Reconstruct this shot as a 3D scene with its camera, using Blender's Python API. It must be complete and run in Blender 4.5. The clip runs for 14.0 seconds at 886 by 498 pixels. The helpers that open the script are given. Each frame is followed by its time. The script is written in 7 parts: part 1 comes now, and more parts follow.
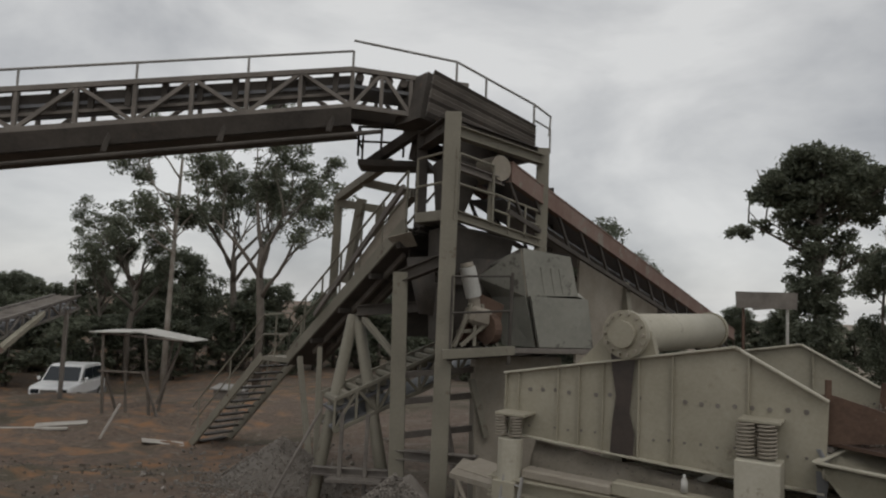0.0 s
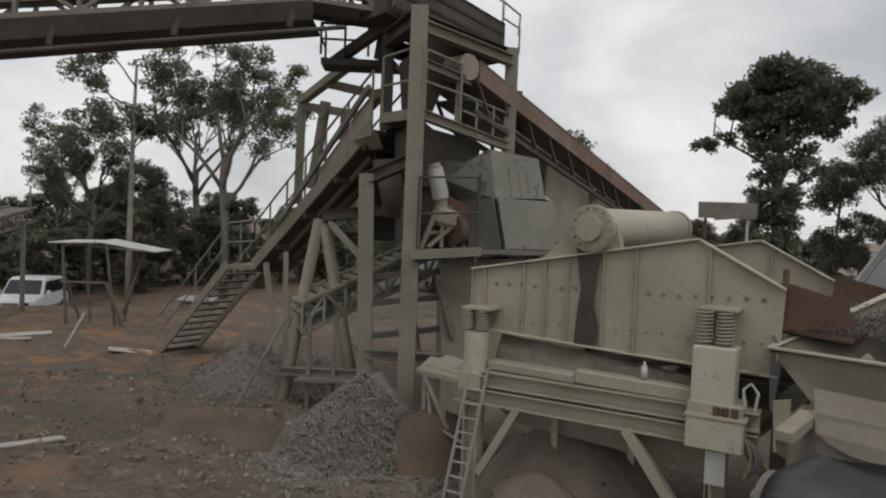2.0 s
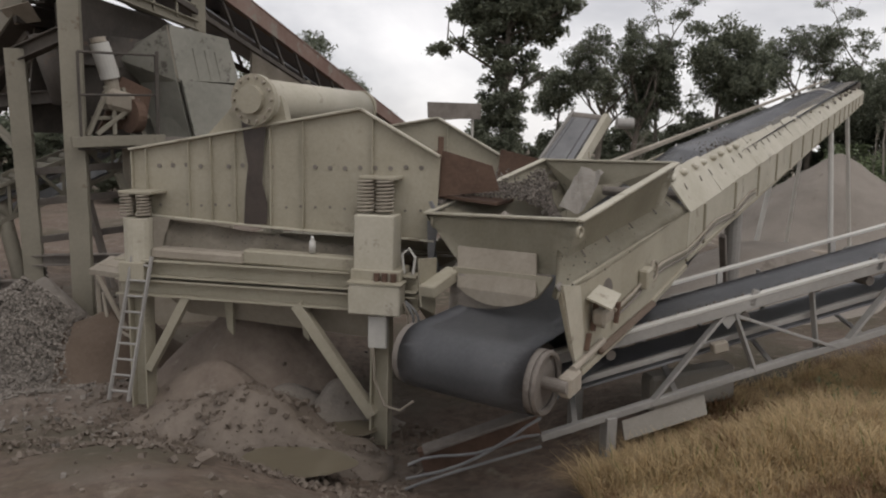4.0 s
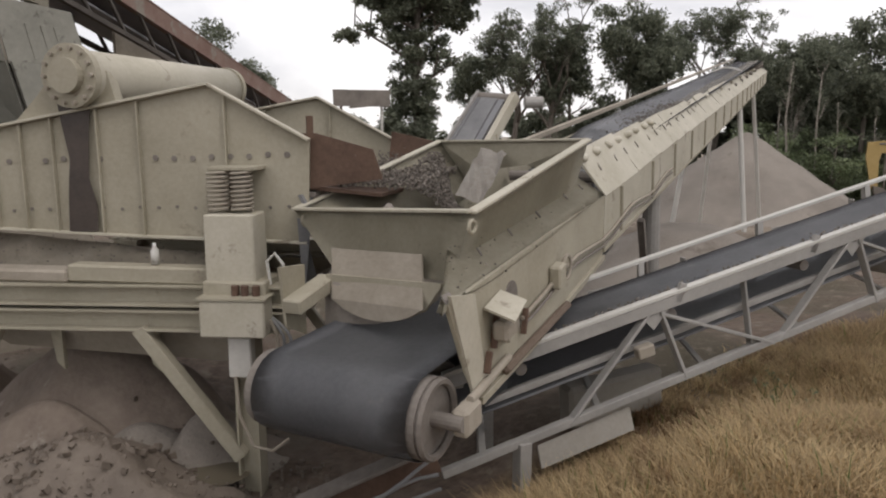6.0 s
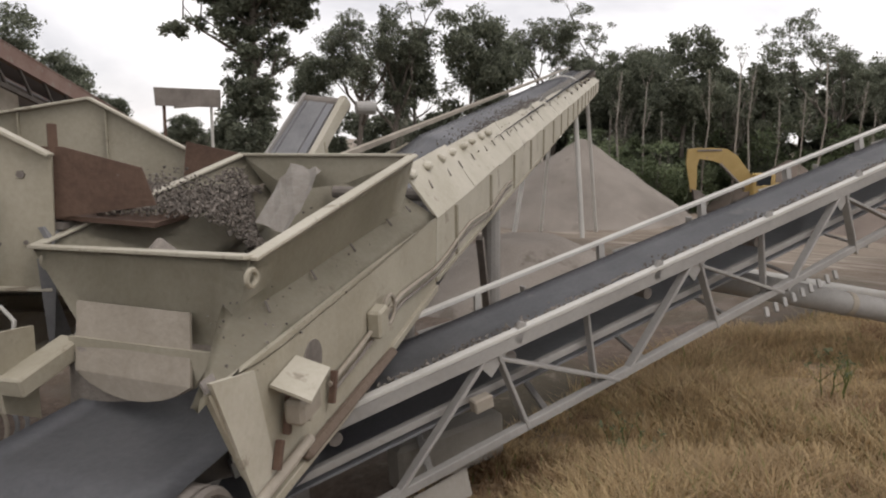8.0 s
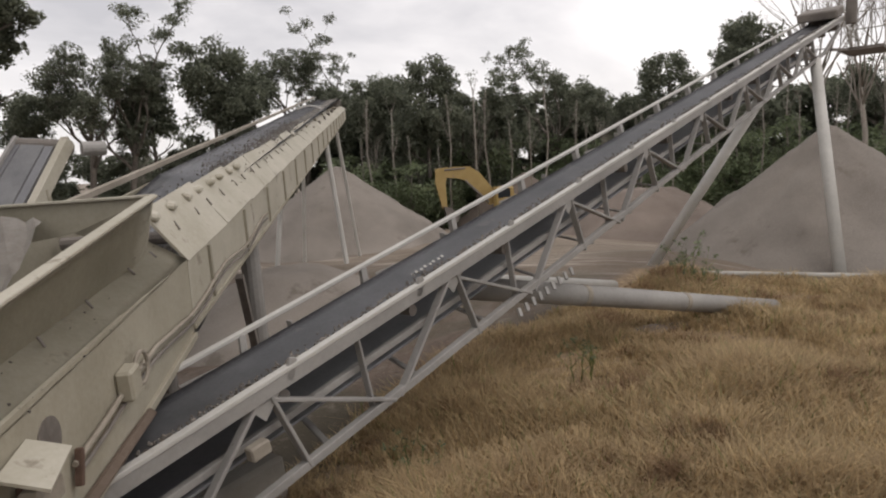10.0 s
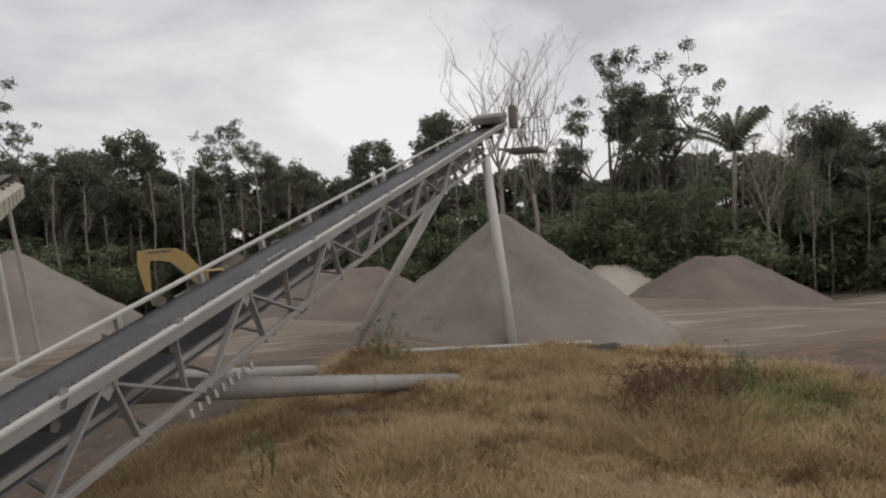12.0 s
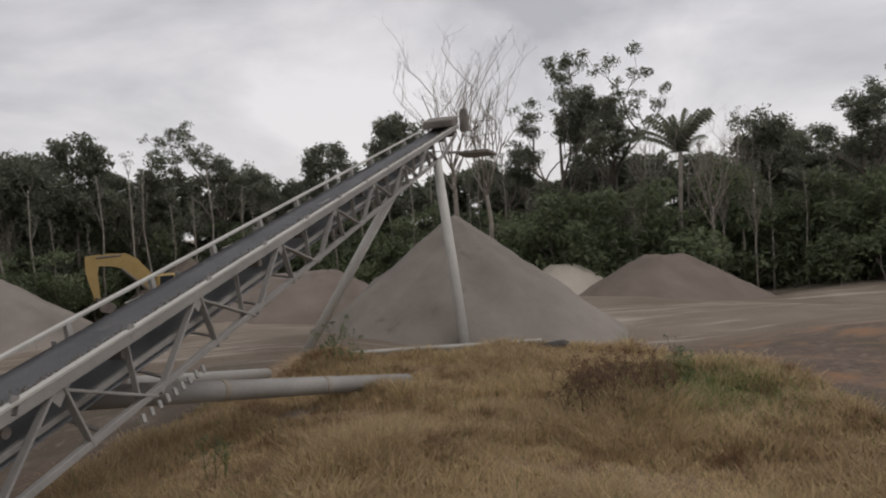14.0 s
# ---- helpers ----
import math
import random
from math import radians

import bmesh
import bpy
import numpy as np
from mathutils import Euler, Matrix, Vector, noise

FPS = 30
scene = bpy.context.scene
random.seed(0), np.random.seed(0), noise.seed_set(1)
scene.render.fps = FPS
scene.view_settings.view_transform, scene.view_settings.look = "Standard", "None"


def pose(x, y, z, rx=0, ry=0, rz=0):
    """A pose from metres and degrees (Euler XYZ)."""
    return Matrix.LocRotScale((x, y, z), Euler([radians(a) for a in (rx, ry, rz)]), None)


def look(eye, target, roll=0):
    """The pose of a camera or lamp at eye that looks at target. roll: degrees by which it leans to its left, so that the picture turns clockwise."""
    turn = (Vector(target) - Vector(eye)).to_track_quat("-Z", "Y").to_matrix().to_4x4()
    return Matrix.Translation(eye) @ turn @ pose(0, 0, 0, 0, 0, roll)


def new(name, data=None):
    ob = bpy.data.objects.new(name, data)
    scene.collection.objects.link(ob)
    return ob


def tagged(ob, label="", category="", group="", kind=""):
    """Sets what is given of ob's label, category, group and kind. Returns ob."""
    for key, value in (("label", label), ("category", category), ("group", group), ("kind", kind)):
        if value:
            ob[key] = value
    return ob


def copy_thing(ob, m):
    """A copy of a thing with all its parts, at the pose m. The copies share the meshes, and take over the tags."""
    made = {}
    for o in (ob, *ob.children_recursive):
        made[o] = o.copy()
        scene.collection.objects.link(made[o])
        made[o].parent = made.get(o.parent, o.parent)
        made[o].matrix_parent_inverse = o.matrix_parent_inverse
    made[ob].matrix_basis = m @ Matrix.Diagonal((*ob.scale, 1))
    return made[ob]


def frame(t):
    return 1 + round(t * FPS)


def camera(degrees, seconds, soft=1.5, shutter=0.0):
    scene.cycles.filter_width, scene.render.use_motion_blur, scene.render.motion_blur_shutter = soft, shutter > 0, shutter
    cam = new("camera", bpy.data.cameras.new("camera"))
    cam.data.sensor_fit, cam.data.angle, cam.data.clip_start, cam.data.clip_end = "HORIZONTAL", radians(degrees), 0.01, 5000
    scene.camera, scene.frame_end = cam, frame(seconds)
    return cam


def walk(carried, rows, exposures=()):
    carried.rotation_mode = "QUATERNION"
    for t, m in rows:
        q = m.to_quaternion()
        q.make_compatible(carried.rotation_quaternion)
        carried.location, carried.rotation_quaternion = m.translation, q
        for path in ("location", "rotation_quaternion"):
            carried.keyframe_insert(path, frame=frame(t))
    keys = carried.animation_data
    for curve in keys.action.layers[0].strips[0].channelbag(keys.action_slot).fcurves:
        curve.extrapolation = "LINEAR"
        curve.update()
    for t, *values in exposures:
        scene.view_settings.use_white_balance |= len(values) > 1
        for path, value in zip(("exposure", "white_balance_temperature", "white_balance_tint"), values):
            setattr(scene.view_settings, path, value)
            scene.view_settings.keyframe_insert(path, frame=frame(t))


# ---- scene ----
cam = camera(64.8, 14.0, soft=2.1)
PATH = [
    (0, (-0.000, -0.000, 2.478), (0.000, 1.994, 2.635), 2.46),
    (0.5, (-0.078, -0.069, 2.438), (-0.046, 1.928, 2.531), 2.28),
    (1, (-0.084, -0.077, 2.377), (-0.066, 1.922, 2.357), 2.51),
    (1.5, (-0.077, -0.058, 2.369), (-0.086, 1.941, 2.308), 2.08),
    (2, (0.010, 0.085, 2.257), (0.114, 2.080, 2.181), 2.33),
    (2.5, (0.246, 0.045, 2.214), (0.583, 2.010, 2.060), 2.50),
    (3, (0.482, 0.144, 2.047), (1.013, 2.066, 1.888), 1.53),
    (3.5, (0.676, 0.154, 1.992), (1.338, 2.030, 1.789), 2.34),
    (4, (0.941, 0.117, 1.915), (1.699, 1.943, 1.614), 1.56),
    (4.2, (0.915, 0.061, 1.915), (1.704, 1.868, 1.578), 0.80),
    (6.3, (1.859, 1.047, 1.791), (2.849, 2.752, 1.456), -1.12),
    (6.5, (1.991, 1.133, 1.772), (3.017, 2.813, 1.419), -2.31),
    (7, (2.357, 1.528, 1.792), (3.547, 3.100, 1.458), -3.36),
    (7.2, (2.368, 1.528, 1.820), (3.583, 3.082, 1.488), -1.95),
    (9.3, (2.505, 1.522, 1.968), (3.987, 2.834, 1.680), -0.33),
    (9.5, (2.520, 1.529, 1.947), (4.062, 2.769, 1.655), -1.07),
    (10, (2.458, 1.540, 1.906), (4.182, 2.522, 1.654), -3.35),
    (10.5, (2.555, 1.385, 1.968), (4.399, 2.127, 1.739), -3.51),
    (11, (2.803, 1.366, 1.927), (4.722, 1.903, 1.750), -3.42),
    (11.5, (2.649, 1.200, 1.979), (4.606, 1.580, 1.825), -3.33),
    (12, (2.497, 1.088, 2.025), (4.481, 1.328, 1.950), -3.21),
    (12.5, (2.304, 1.000, 2.062), (4.299, 1.131, 2.033), -3.51),
    (13, (2.228, 0.958, 2.064), (4.224, 1.066, 2.016), -4.10),
    (13.5, (2.248, 0.955, 2.057), (4.244, 1.066, 1.990), -4.36),
    (14, (2.267, 0.972, 2.051), (4.262, 1.089, 1.971), -3.79),
]
walk(cam, [(t, look(eye, target, roll)) for t, eye, target, roll in PATH],
     exposures=[(0, -0.20, 6500, 9), (1.5, 0.04, 6480, 9), (3.0, 0.22, 6560, 12), (4.2, 0.40, 6580, 13), (6.5, 0.72, 6620, 14), (7.2, 0.76, 6620, 14), (9.3, 0.48, 6720, 15), (11.0, 0.36, 6700, 14), (12.5, 0.04, 6580, 14), (14.0, 0.00, 6580, 14)])

# ---------------------------------------------------------------- world and sun
world = bpy.data.worlds.new("overcast_sky")
scene.world = world
world.use_nodes = True
wt = world.node_tree
wt.nodes.clear()


def wnode(kind, **kw):
    nd = wt.nodes.new(kind)
    for k, v in kw.items():
        nd.inputs[k].default_value = v
    return nd


w_out = wt.nodes.new("ShaderNodeOutputWorld")
w_bg = wt.nodes.new("ShaderNodeBackground")
w_co = wt.nodes.new("ShaderNodeTexCoord")
w_map = wt.nodes.new("ShaderNodeMapping")
w_map.inputs["Scale"].default_value = (1.0, 1.0, 2.2)
w_noise = wnode("ShaderNodeTexNoise", Scale=2.3, Detail=7.0, Roughness=0.52, Distortion=0.35)
w_ramp = wt.nodes.new("ShaderNodeValToRGB")
w_ramp.color_ramp.elements[0].position, w_ramp.color_ramp.elements[0].color = 0.34, (0.47, 0.475, 0.49, 1)
w_ramp.color_ramp.elements[1].position, w_ramp.color_ramp.elements[1].color = 0.6, (0.83, 0.825, 0.815, 1)
w_sky = wt.nodes.new("ShaderNodeTexSky")
w_sky.sky_type = "NISHITA"
w_sky.sun_disc = False
w_sky.sun_elevation, w_sky.sun_rotation = radians(55), radians(150)
w_gain = wt.nodes.new("ShaderNodeMixRGB")
w_gain.blend_type = "MULTIPLY"
w_gain.inputs[0].default_value = 1.0
w_gain.inputs[2].default_value = (0.1, 0.1, 0.1, 1)
w_mix = wt.nodes.new("ShaderNodeMixRGB")
w_mix.inputs[0].default_value = 0.9
wt.links.new(w_co.outputs["Generated"], w_map.inputs[0])
wt.links.new(w_map.outputs[0], w_noise.inputs["Vector"])
wt.links.new(w_noise.outputs["Fac"], w_ramp.inputs[0])
wt.links.new(w_sky.outputs[0], w_gain.inputs[1])
wt.links.new(w_gain.outputs[0], w_mix.inputs[1])
wt.links.new(w_ramp.outputs[0], w_mix.inputs[2])
wt.links.new(w_mix.outputs[0], w_bg.inputs[0])
w_bg.inputs[1].default_value = 1.0
wt.links.new(w_bg.outputs[0], w_out.inputs[0])

sun_data = bpy.data.lights.new("sun", "SUN")
sun_data.energy, sun_data.angle, sun_data.color = 0.6, radians(25), (1.0, 0.97, 0.92)
sun = new("sun", sun_data)
sun.matrix_world = look((10, -12, 30), (5, 8, 0))

# ---------------------------------------------------------------- materials


def surface(name, base, other, rough=0.8, metal=0.0, fine=40.0, broad=2.0, bump=0.3, third=None, spots=0.62, island=0.0):
    """Two colours mixed at a broad and a fine scale, a third in patches, with fine relief."""
    m = bpy.data.materials.new(name)
    m.use_nodes = True
    nt = m.node_tree
    bs = nt.nodes["Principled BSDF"]
    co = nt.nodes.new("ShaderNodeTexCoord")
    n1 = nt.nodes.new("ShaderNodeTexNoise")
    n1.inputs["Scale"].default_value, n1.inputs["Detail"].default_value, n1.inputs["Roughness"].default_value = broad, 6, 0.6
    n2 = nt.nodes.new("ShaderNodeTexNoise")
    n2.inputs["Scale"].default_value, n2.inputs["Detail"].default_value, n2.inputs["Roughness"].default_value = fine, 5, 0.65
    add = nt.nodes.new("ShaderNodeMath")
    add.operation = "MULTIPLY_ADD"
    add.inputs[1].default_value = 0.45
    ramp = nt.nodes.new("ShaderNodeValToRGB")
    ramp.color_ramp.elements[0].position, ramp.color_ramp.elements[0].color = 0.52, (*base, 1)
    ramp.color_ramp.elements[1].position, ramp.color_ramp.elements[1].color = 0.92, (*other, 1)
    for nd in (n1, n2):
        nt.links.new(co.outputs["Object"], nd.inputs["Vector"])
    nt.links.new(n2.outputs["Fac"], add.inputs[0])
    nt.links.new(n1.outputs["Fac"], add.inputs[2])
    nt.links.new(add.outputs[0], ramp.inputs[0])
    colour = ramp.outputs[0]
    if third:
        n3 = nt.nodes.new("ShaderNodeTexNoise")
        n3.inputs["Scale"].default_value, n3.inputs["Detail"].default_value, n3.inputs["Roughness"].default_value = broad * 2.3, 8, 0.7
        r3 = nt.nodes.new("ShaderNodeValToRGB")
        r3.color_ramp.elements[0].position, r3.color_ramp.elements[1].position = spots, spots + 0.06
        mx = nt.nodes.new("ShaderNodeMixRGB")
        mx.inputs[2].default_value = (*third, 1)
        nt.links.new(co.outputs["Object"], n3.inputs["Vector"])
        nt.links.new(n3.outputs["Fac"], r3.inputs[0])
        nt.links.new(r3.outputs[0], mx.inputs[0])
        nt.links.new(colour, mx.inputs[1])
        colour = mx.outputs[0]
    if island:
        geo = nt.nodes.new("ShaderNodeNewGeometry")
        hsv = nt.nodes.new("ShaderNodeHueSaturation")
        rg = nt.nodes.new("ShaderNodeMapRange")
        rg.inputs["To Min"].default_value, rg.inputs["To Max"].default_value = 1 - island, 1 + island
        nt.links.new(geo.outputs["Random Per Island"], rg.inputs["Value"])
        nt.links.new(rg.outputs[0], hsv.inputs["Value"])
        nt.links.new(colour, hsv.inputs["Color"])
        colour = hsv.outputs[0]
    nt.links.new(colour, bs.inputs["Base Color"])
    bs.inputs["Roughness"].default_value, bs.inputs["Metallic"].default_value = rough, metal
    bp = nt.nodes.new("ShaderNodeBump")
    bp.inputs["Strength"].default_value, bp.inputs["Distance"].default_value = bump, 0.02
    nt.links.new(n2.outputs["Fac"], bp.inputs["Height"])
    nt.links.new(bp.outputs[0], bs.inputs["Normal"])
    return m


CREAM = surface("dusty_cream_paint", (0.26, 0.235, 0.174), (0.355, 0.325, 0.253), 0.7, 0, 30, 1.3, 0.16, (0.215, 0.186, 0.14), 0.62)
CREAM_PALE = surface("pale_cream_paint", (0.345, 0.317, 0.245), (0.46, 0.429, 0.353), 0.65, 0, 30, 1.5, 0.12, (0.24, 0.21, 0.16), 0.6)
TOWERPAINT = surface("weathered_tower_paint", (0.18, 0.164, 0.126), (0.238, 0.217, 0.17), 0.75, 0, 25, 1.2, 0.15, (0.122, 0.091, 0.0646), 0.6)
DUSTCOAT = surface("dust_coated_steel", (0.232, 0.202, 0.16), (0.327, 0.29, 0.238), 0.95, 0, 18, 2.0, 0.35)
DARKSTEEL = surface("dark_dusty_steel", (0.129, 0.112, 0.098), (0.224, 0.199, 0.173), 0.8, 0.1, 25, 2.0, 0.2)
GREYPAINT = surface("grey_steel_paint", (0.235, 0.224, 0.208), (0.325, 0.312, 0.29), 0.65, 0, 28, 1.7, 0.12, (0.172, 0.149, 0.126), 0.66)
RUST = surface("rusty_steel", (0.0741, 0.0431, 0.0304), (0.137, 0.0861, 0.06), 0.9, 0.1, 30, 3, 0.35, (0.171, 0.144, 0.112), 0.66)
BELT = surface("black_rubber_belt", (0.115, 0.117, 0.124), (0.19, 0.19, 0.197), 0.42, 0, 30, 1.2, 0.08, (0.2, 0.195, 0.19), 0.6)
BELTDUST = surface("dusty_rubber_belt", (0.12, 0.12, 0.125), (0.2, 0.2, 0.2), 0.7, 0, 40, 3, 0.1)
PIPEPAINT = surface("chalky_pipe_paint", (0.405, 0.392, 0.361), (0.51, 0.496, 0.456), 0.7, 0, 22, 1.6, 0.12, (0.29, 0.244, 0.189), 0.66)
# shade under conveyors and platforms put into the steel colour, with brownish patches
SHADESTEEL = surface("shade_dark_steel", (0.05, 0.043, 0.037), (0.1, 0.086, 0.073), 0.85, 0.1, 22, 1.6, 0.25, (0.12, 0.085, 0.06), 0.63)
CHANNEL = surface("rust_tinted_channel", (0.17, 0.1, 0.078), (0.24, 0.17, 0.14), 0.85, 0, 20, 1.4, 0.2, (0.23, 0.205, 0.17), 0.56)
HOODPAINT = surface("stained_grey_hood", (0.2, 0.195, 0.165), (0.285, 0.275, 0.235), 0.8, 0, 14, 1.1, 0.2, (0.105, 0.095, 0.08), 0.58)
DIRT = surface("dark_loose_dirt", (0.085, 0.06, 0.042), (0.135, 0.1, 0.075), 0.95, 0, 26, 1.5, 0.6)
GALV = surface("galvanised_sheet", (0.3, 0.3, 0.29), (0.42, 0.42, 0.41), 0.5, 0.4, 30, 2, 0.1)
OIL = surface("oil_stain", (0.03, 0.022, 0.018), (0.06, 0.045, 0.036), 0.5, 0, 30, 4, 0.2)
CONCRETE = surface("dusty_concrete_block", (0.226, 0.208, 0.179), (0.289, 0.269, 0.236), 0.9, 0, 30, 2, 0.25, (0.164, 0.146, 0.122), 0.62)
STONE = surface("crushed_stone", (0.145, 0.126, 0.108), (0.235, 0.21, 0.182), 0.9, 0, 12, 5, 0.4, island=0.35)
STONE_PALE = surface("dusty_pale_gravel", (0.2, 0.185, 0.165), (0.33, 0.31, 0.28), 0.9, 0, 12, 5, 0.4, island=0.25)
DRYLEAF = surface("withered_leaf", (0.15, 0.09, 0.058), (0.25, 0.16, 0.105), 0.85, 0, 4, 0.6, 0.1, island=0.35)
STONE_BROWN = surface("dirty_crushed_stone", (0.095, 0.08, 0.067), (0.2, 0.175, 0.15), 0.9, 0, 12, 5, 0.4, island=0.4)
SAND = surface("crushed_sand", (0.172, 0.15, 0.128), (0.285, 0.252, 0.218), 0.95, 0, 32, 0.35, 0.9, (0.172, 0.145, 0.12), 0.6)
SAND_BROWN = surface("brown_sand", (0.14, 0.11, 0.09), (0.225, 0.182, 0.15), 0.95, 0, 36, 0.4, 0.9)
SAND_PALE = surface("pale_sand", (0.383, 0.34, 0.28), (0.493, 0.448, 0.384), 0.95, 0, 40, 0.4, 0.5)
FINES = surface("wet_stone_fines", (0.13, 0.1, 0.08), (0.22, 0.18, 0.145), 0.9, 0, 14, 1.2, 0.8, (0.27, 0.24, 0.205), 0.62)
MUD = surface("churned_mud", (0.095, 0.074, 0.057), (0.185, 0.151, 0.12), 0.7, 0, 9, 1.4, 1.0, (0.19, 0.165, 0.135), 0.64)
BARK = surface("pale_bark", (0.2, 0.17, 0.14), (0.33, 0.3, 0.26), 0.9, 0, 20, 3, 0.4)
BARK_DARK = surface("dark_bark", (0.1, 0.085, 0.07), (0.18, 0.155, 0.13), 0.9, 0, 20, 3, 0.4)
def leafy(m):
    """Lets some light through a leaf."""
    nt = m.node_tree
    bs, out = nt.nodes["Principled BSDF"], nt.nodes["Material Output"]
    tr = nt.nodes.new("ShaderNodeBsdfTranslucent")
    mx = nt.nodes.new("ShaderNodeMixShader")
    mx.inputs[0].default_value = 0.5
    src = bs.inputs["Base Color"].links[0].from_socket
    nt.links.new(src, tr.inputs["Color"])
    nt.links.new(bs.outputs[0], mx.inputs[1])
    nt.links.new(tr.outputs[0], mx.inputs[2])
    nt.links.new(mx.outputs[0], out.inputs["Surface"])
    return m


LEAF = surface("forest_leaf", (0.13, 0.143, 0.103), (0.195, 0.212, 0.15), 0.6, 0, 3, 0.3, 0.1, island=0.4)
LEAF_GREY = surface("grey_green_leaf", (0.132, 0.144, 0.106), (0.201, 0.218, 0.155), 0.65, 0, 3, 0.3, 0.1, island=0.4)
LEAF_FRESH = surface("fresh_green_leaf", (0.145, 0.18, 0.1), (0.22, 0.26, 0.145), 0.6, 0, 3, 0.3, 0.1, island=0.4)
STRAW = surface("dry_grass", (0.37, 0.266, 0.15), (0.54, 0.42, 0.245), 0.85, 0, 4, 0.45, 0.1, (0.235, 0.148, 0.082), 0.56, island=0.35)
GREENBLADE = surface("green_grass", (0.115, 0.156, 0.046), (0.23, 0.276, 0.092), 0.8, 0, 4, 0.6, 0.1, island=0.35)
for _leaf in (DRYLEAF, LEAF, LEAF_GREY, LEAF_FRESH, STRAW, GREENBLADE):
    leafy(_leaf)
YELLOW = surface("yellow_machine_paint", (0.33, 0.225, 0.07), (0.41, 0.29, 0.115), 0.5, 0, 20, 2, 0.1, (0.204, 0.144, 0.18), 0.63)
WHITECAR = surface("white_car_paint", (0.7, 0.7, 0.69), (0.8, 0.8, 0.79), 0.3, 0, 15, 2, 0.02)
RUBBER = surface("tyre_rubber", (0.04, 0.038, 0.036), (0.075, 0.07, 0.062), 0.85, 0, 40, 4, 0.2)
GREYPLASTIC = surface("grey_plastic", (0.16, 0.16, 0.165), (0.22, 0.22, 0.22), 0.5, 0, 30, 3, 0.05)
OLDWOOD = surface("weathered_board", (0.33, 0.3, 0.26), (0.46, 0.43, 0.39), 0.85, 0, 30, 3, 0.3)
WATER = surface("muddy_water", (0.11, 0.093, 0.066), (0.135, 0.115, 0.082), 0.12, 0, 3, 0.8, 0.03)
GLASS = bpy.data.materials.new("dark_car_glass")
GLASS.use_nodes = True
_g = GLASS.node_tree.nodes["Principled BSDF"]
_g.inputs["Base Color"].default_value, _g.inputs["Roughness"].default_value = (0.02, 0.025, 0.03, 1), 0.08


def earth_material():
    m = bpy.data.materials.new("quarry_earth")
    m.use_nodes = True
    nt = m.node_tree
    bs = nt.nodes["Principled BSDF"]
    co = nt.nodes.new("ShaderNodeTexCoord")

    def noise_at(scale, detail, rough=0.6):
        nd = nt.nodes.new("ShaderNodeTexNoise")
        nd.inputs["Scale"].default_value, nd.inputs["Detail"].default_value, nd.inputs["Roughness"].default_value = scale, detail, rough
        nt.links.new(co.outputs["Object"], nd.inputs["Vector"])
        return nd

    def ramp(nd, p0, c0, p1, c1):
        r = nt.nodes.new("ShaderNodeValToRGB")
        r.color_ramp.elements[0].position, r.color_ramp.elements[0].color = p0, c0
        r.color_ramp.elements[1].position, r.color_ramp.elements[1].color = p1, c1
        nt.links.new(nd.outputs[0], r.inputs[0])
        return r

    def mix(fac, a, b):
        x = nt.nodes.new("ShaderNodeMixRGB")
        nt.links.new(fac, x.inputs[0])
        for k, v in ((1, a), (2, b)):
            if isinstance(v, tuple):
                x.inputs[k].default_value = v
            else:
                nt.links.new(v, x.inputs[k])
        return x.outputs[0]

    zone = nt.nodes.new("ShaderNodeVertexColor")
    zone.layer_name = "soil"
    sep = nt.nodes.new("ShaderNodeSeparateColor")
    nt.links.new(zone.outputs["Color"], sep.inputs[0])
    fine, mid, wide = noise_at(9, 8, 0.7), noise_at(1.3, 7), noise_at(0.28, 6)
    soil = ramp(fine, 0.32, (0.068, 0.047, 0.034, 1), 0.7, (0.18, 0.132, 0.098, 1)).outputs[0]
    soil = mix(ramp(mid, 0.5, (0, 0, 0, 1), 0.66, (1, 1, 1, 1)).outputs[0], soil, (0.15, 0.12, 0.096, 1))
    soil = mix(ramp(wide, 0.5, (0, 0, 0, 1), 0.6, (1, 1, 1, 1)).outputs[0], soil, (0.085, 0.07, 0.046, 1))
    soil = mix(ramp(noise_at(3.5, 8, 0.7), 0.56, (0, 0, 0, 1), 0.66, (1, 1, 1, 1)).outputs[0], soil, (0.2, 0.165, 0.13, 1))
    clay = mix(ramp(mid, 0.5, (0, 0, 0, 1), 0.66, (1, 1, 1, 1)).outputs[0], soil, (0.245, 0.128, 0.062, 1))
    grey = mix(ramp(fine, 0.35, (0, 0, 0, 1), 0.65, (1, 1, 1, 1)).outputs[0], (0.135, 0.117, 0.1, 1), (0.25, 0.225, 0.2, 1))
    yard = mix(ramp(wide, 0.4, (0, 0, 0, 1), 0.65, (1, 1, 1, 1)).outputs[0], (0.155, 0.12, 0.086, 1), (0.23, 0.187, 0.143, 1))
    stretch = nt.nodes.new("ShaderNodeMapping")
    stretch.inputs["Rotation"].default_value, stretch.inputs["Scale"].default_value = (0, 0, 0.3), (1.6, 0.16, 1)
    streak = noise_at(0.9, 7, 0.7)
    nt.links.new(co.outputs["Object"], stretch.inputs[0])
    nt.links.new(stretch.outputs[0], streak.inputs["Vector"])
    yard = mix(ramp(streak, 0.52, (0, 0, 0, 1), 0.62, (1, 1, 1, 1)).outputs[0], yard, (0.36, 0.315, 0.265, 1))
    c = mix(sep.outputs[0], soil, clay)
    c = mix(sep.outputs[1], c, grey)
    c = mix(sep.outputs[2], c, yard)
    litter = mix(ramp(fine, 0.35, (0, 0, 0, 1), 0.65, (1, 1, 1, 1)).outputs[0], (0.17, 0.115, 0.07, 1), (0.36, 0.26, 0.15, 1))
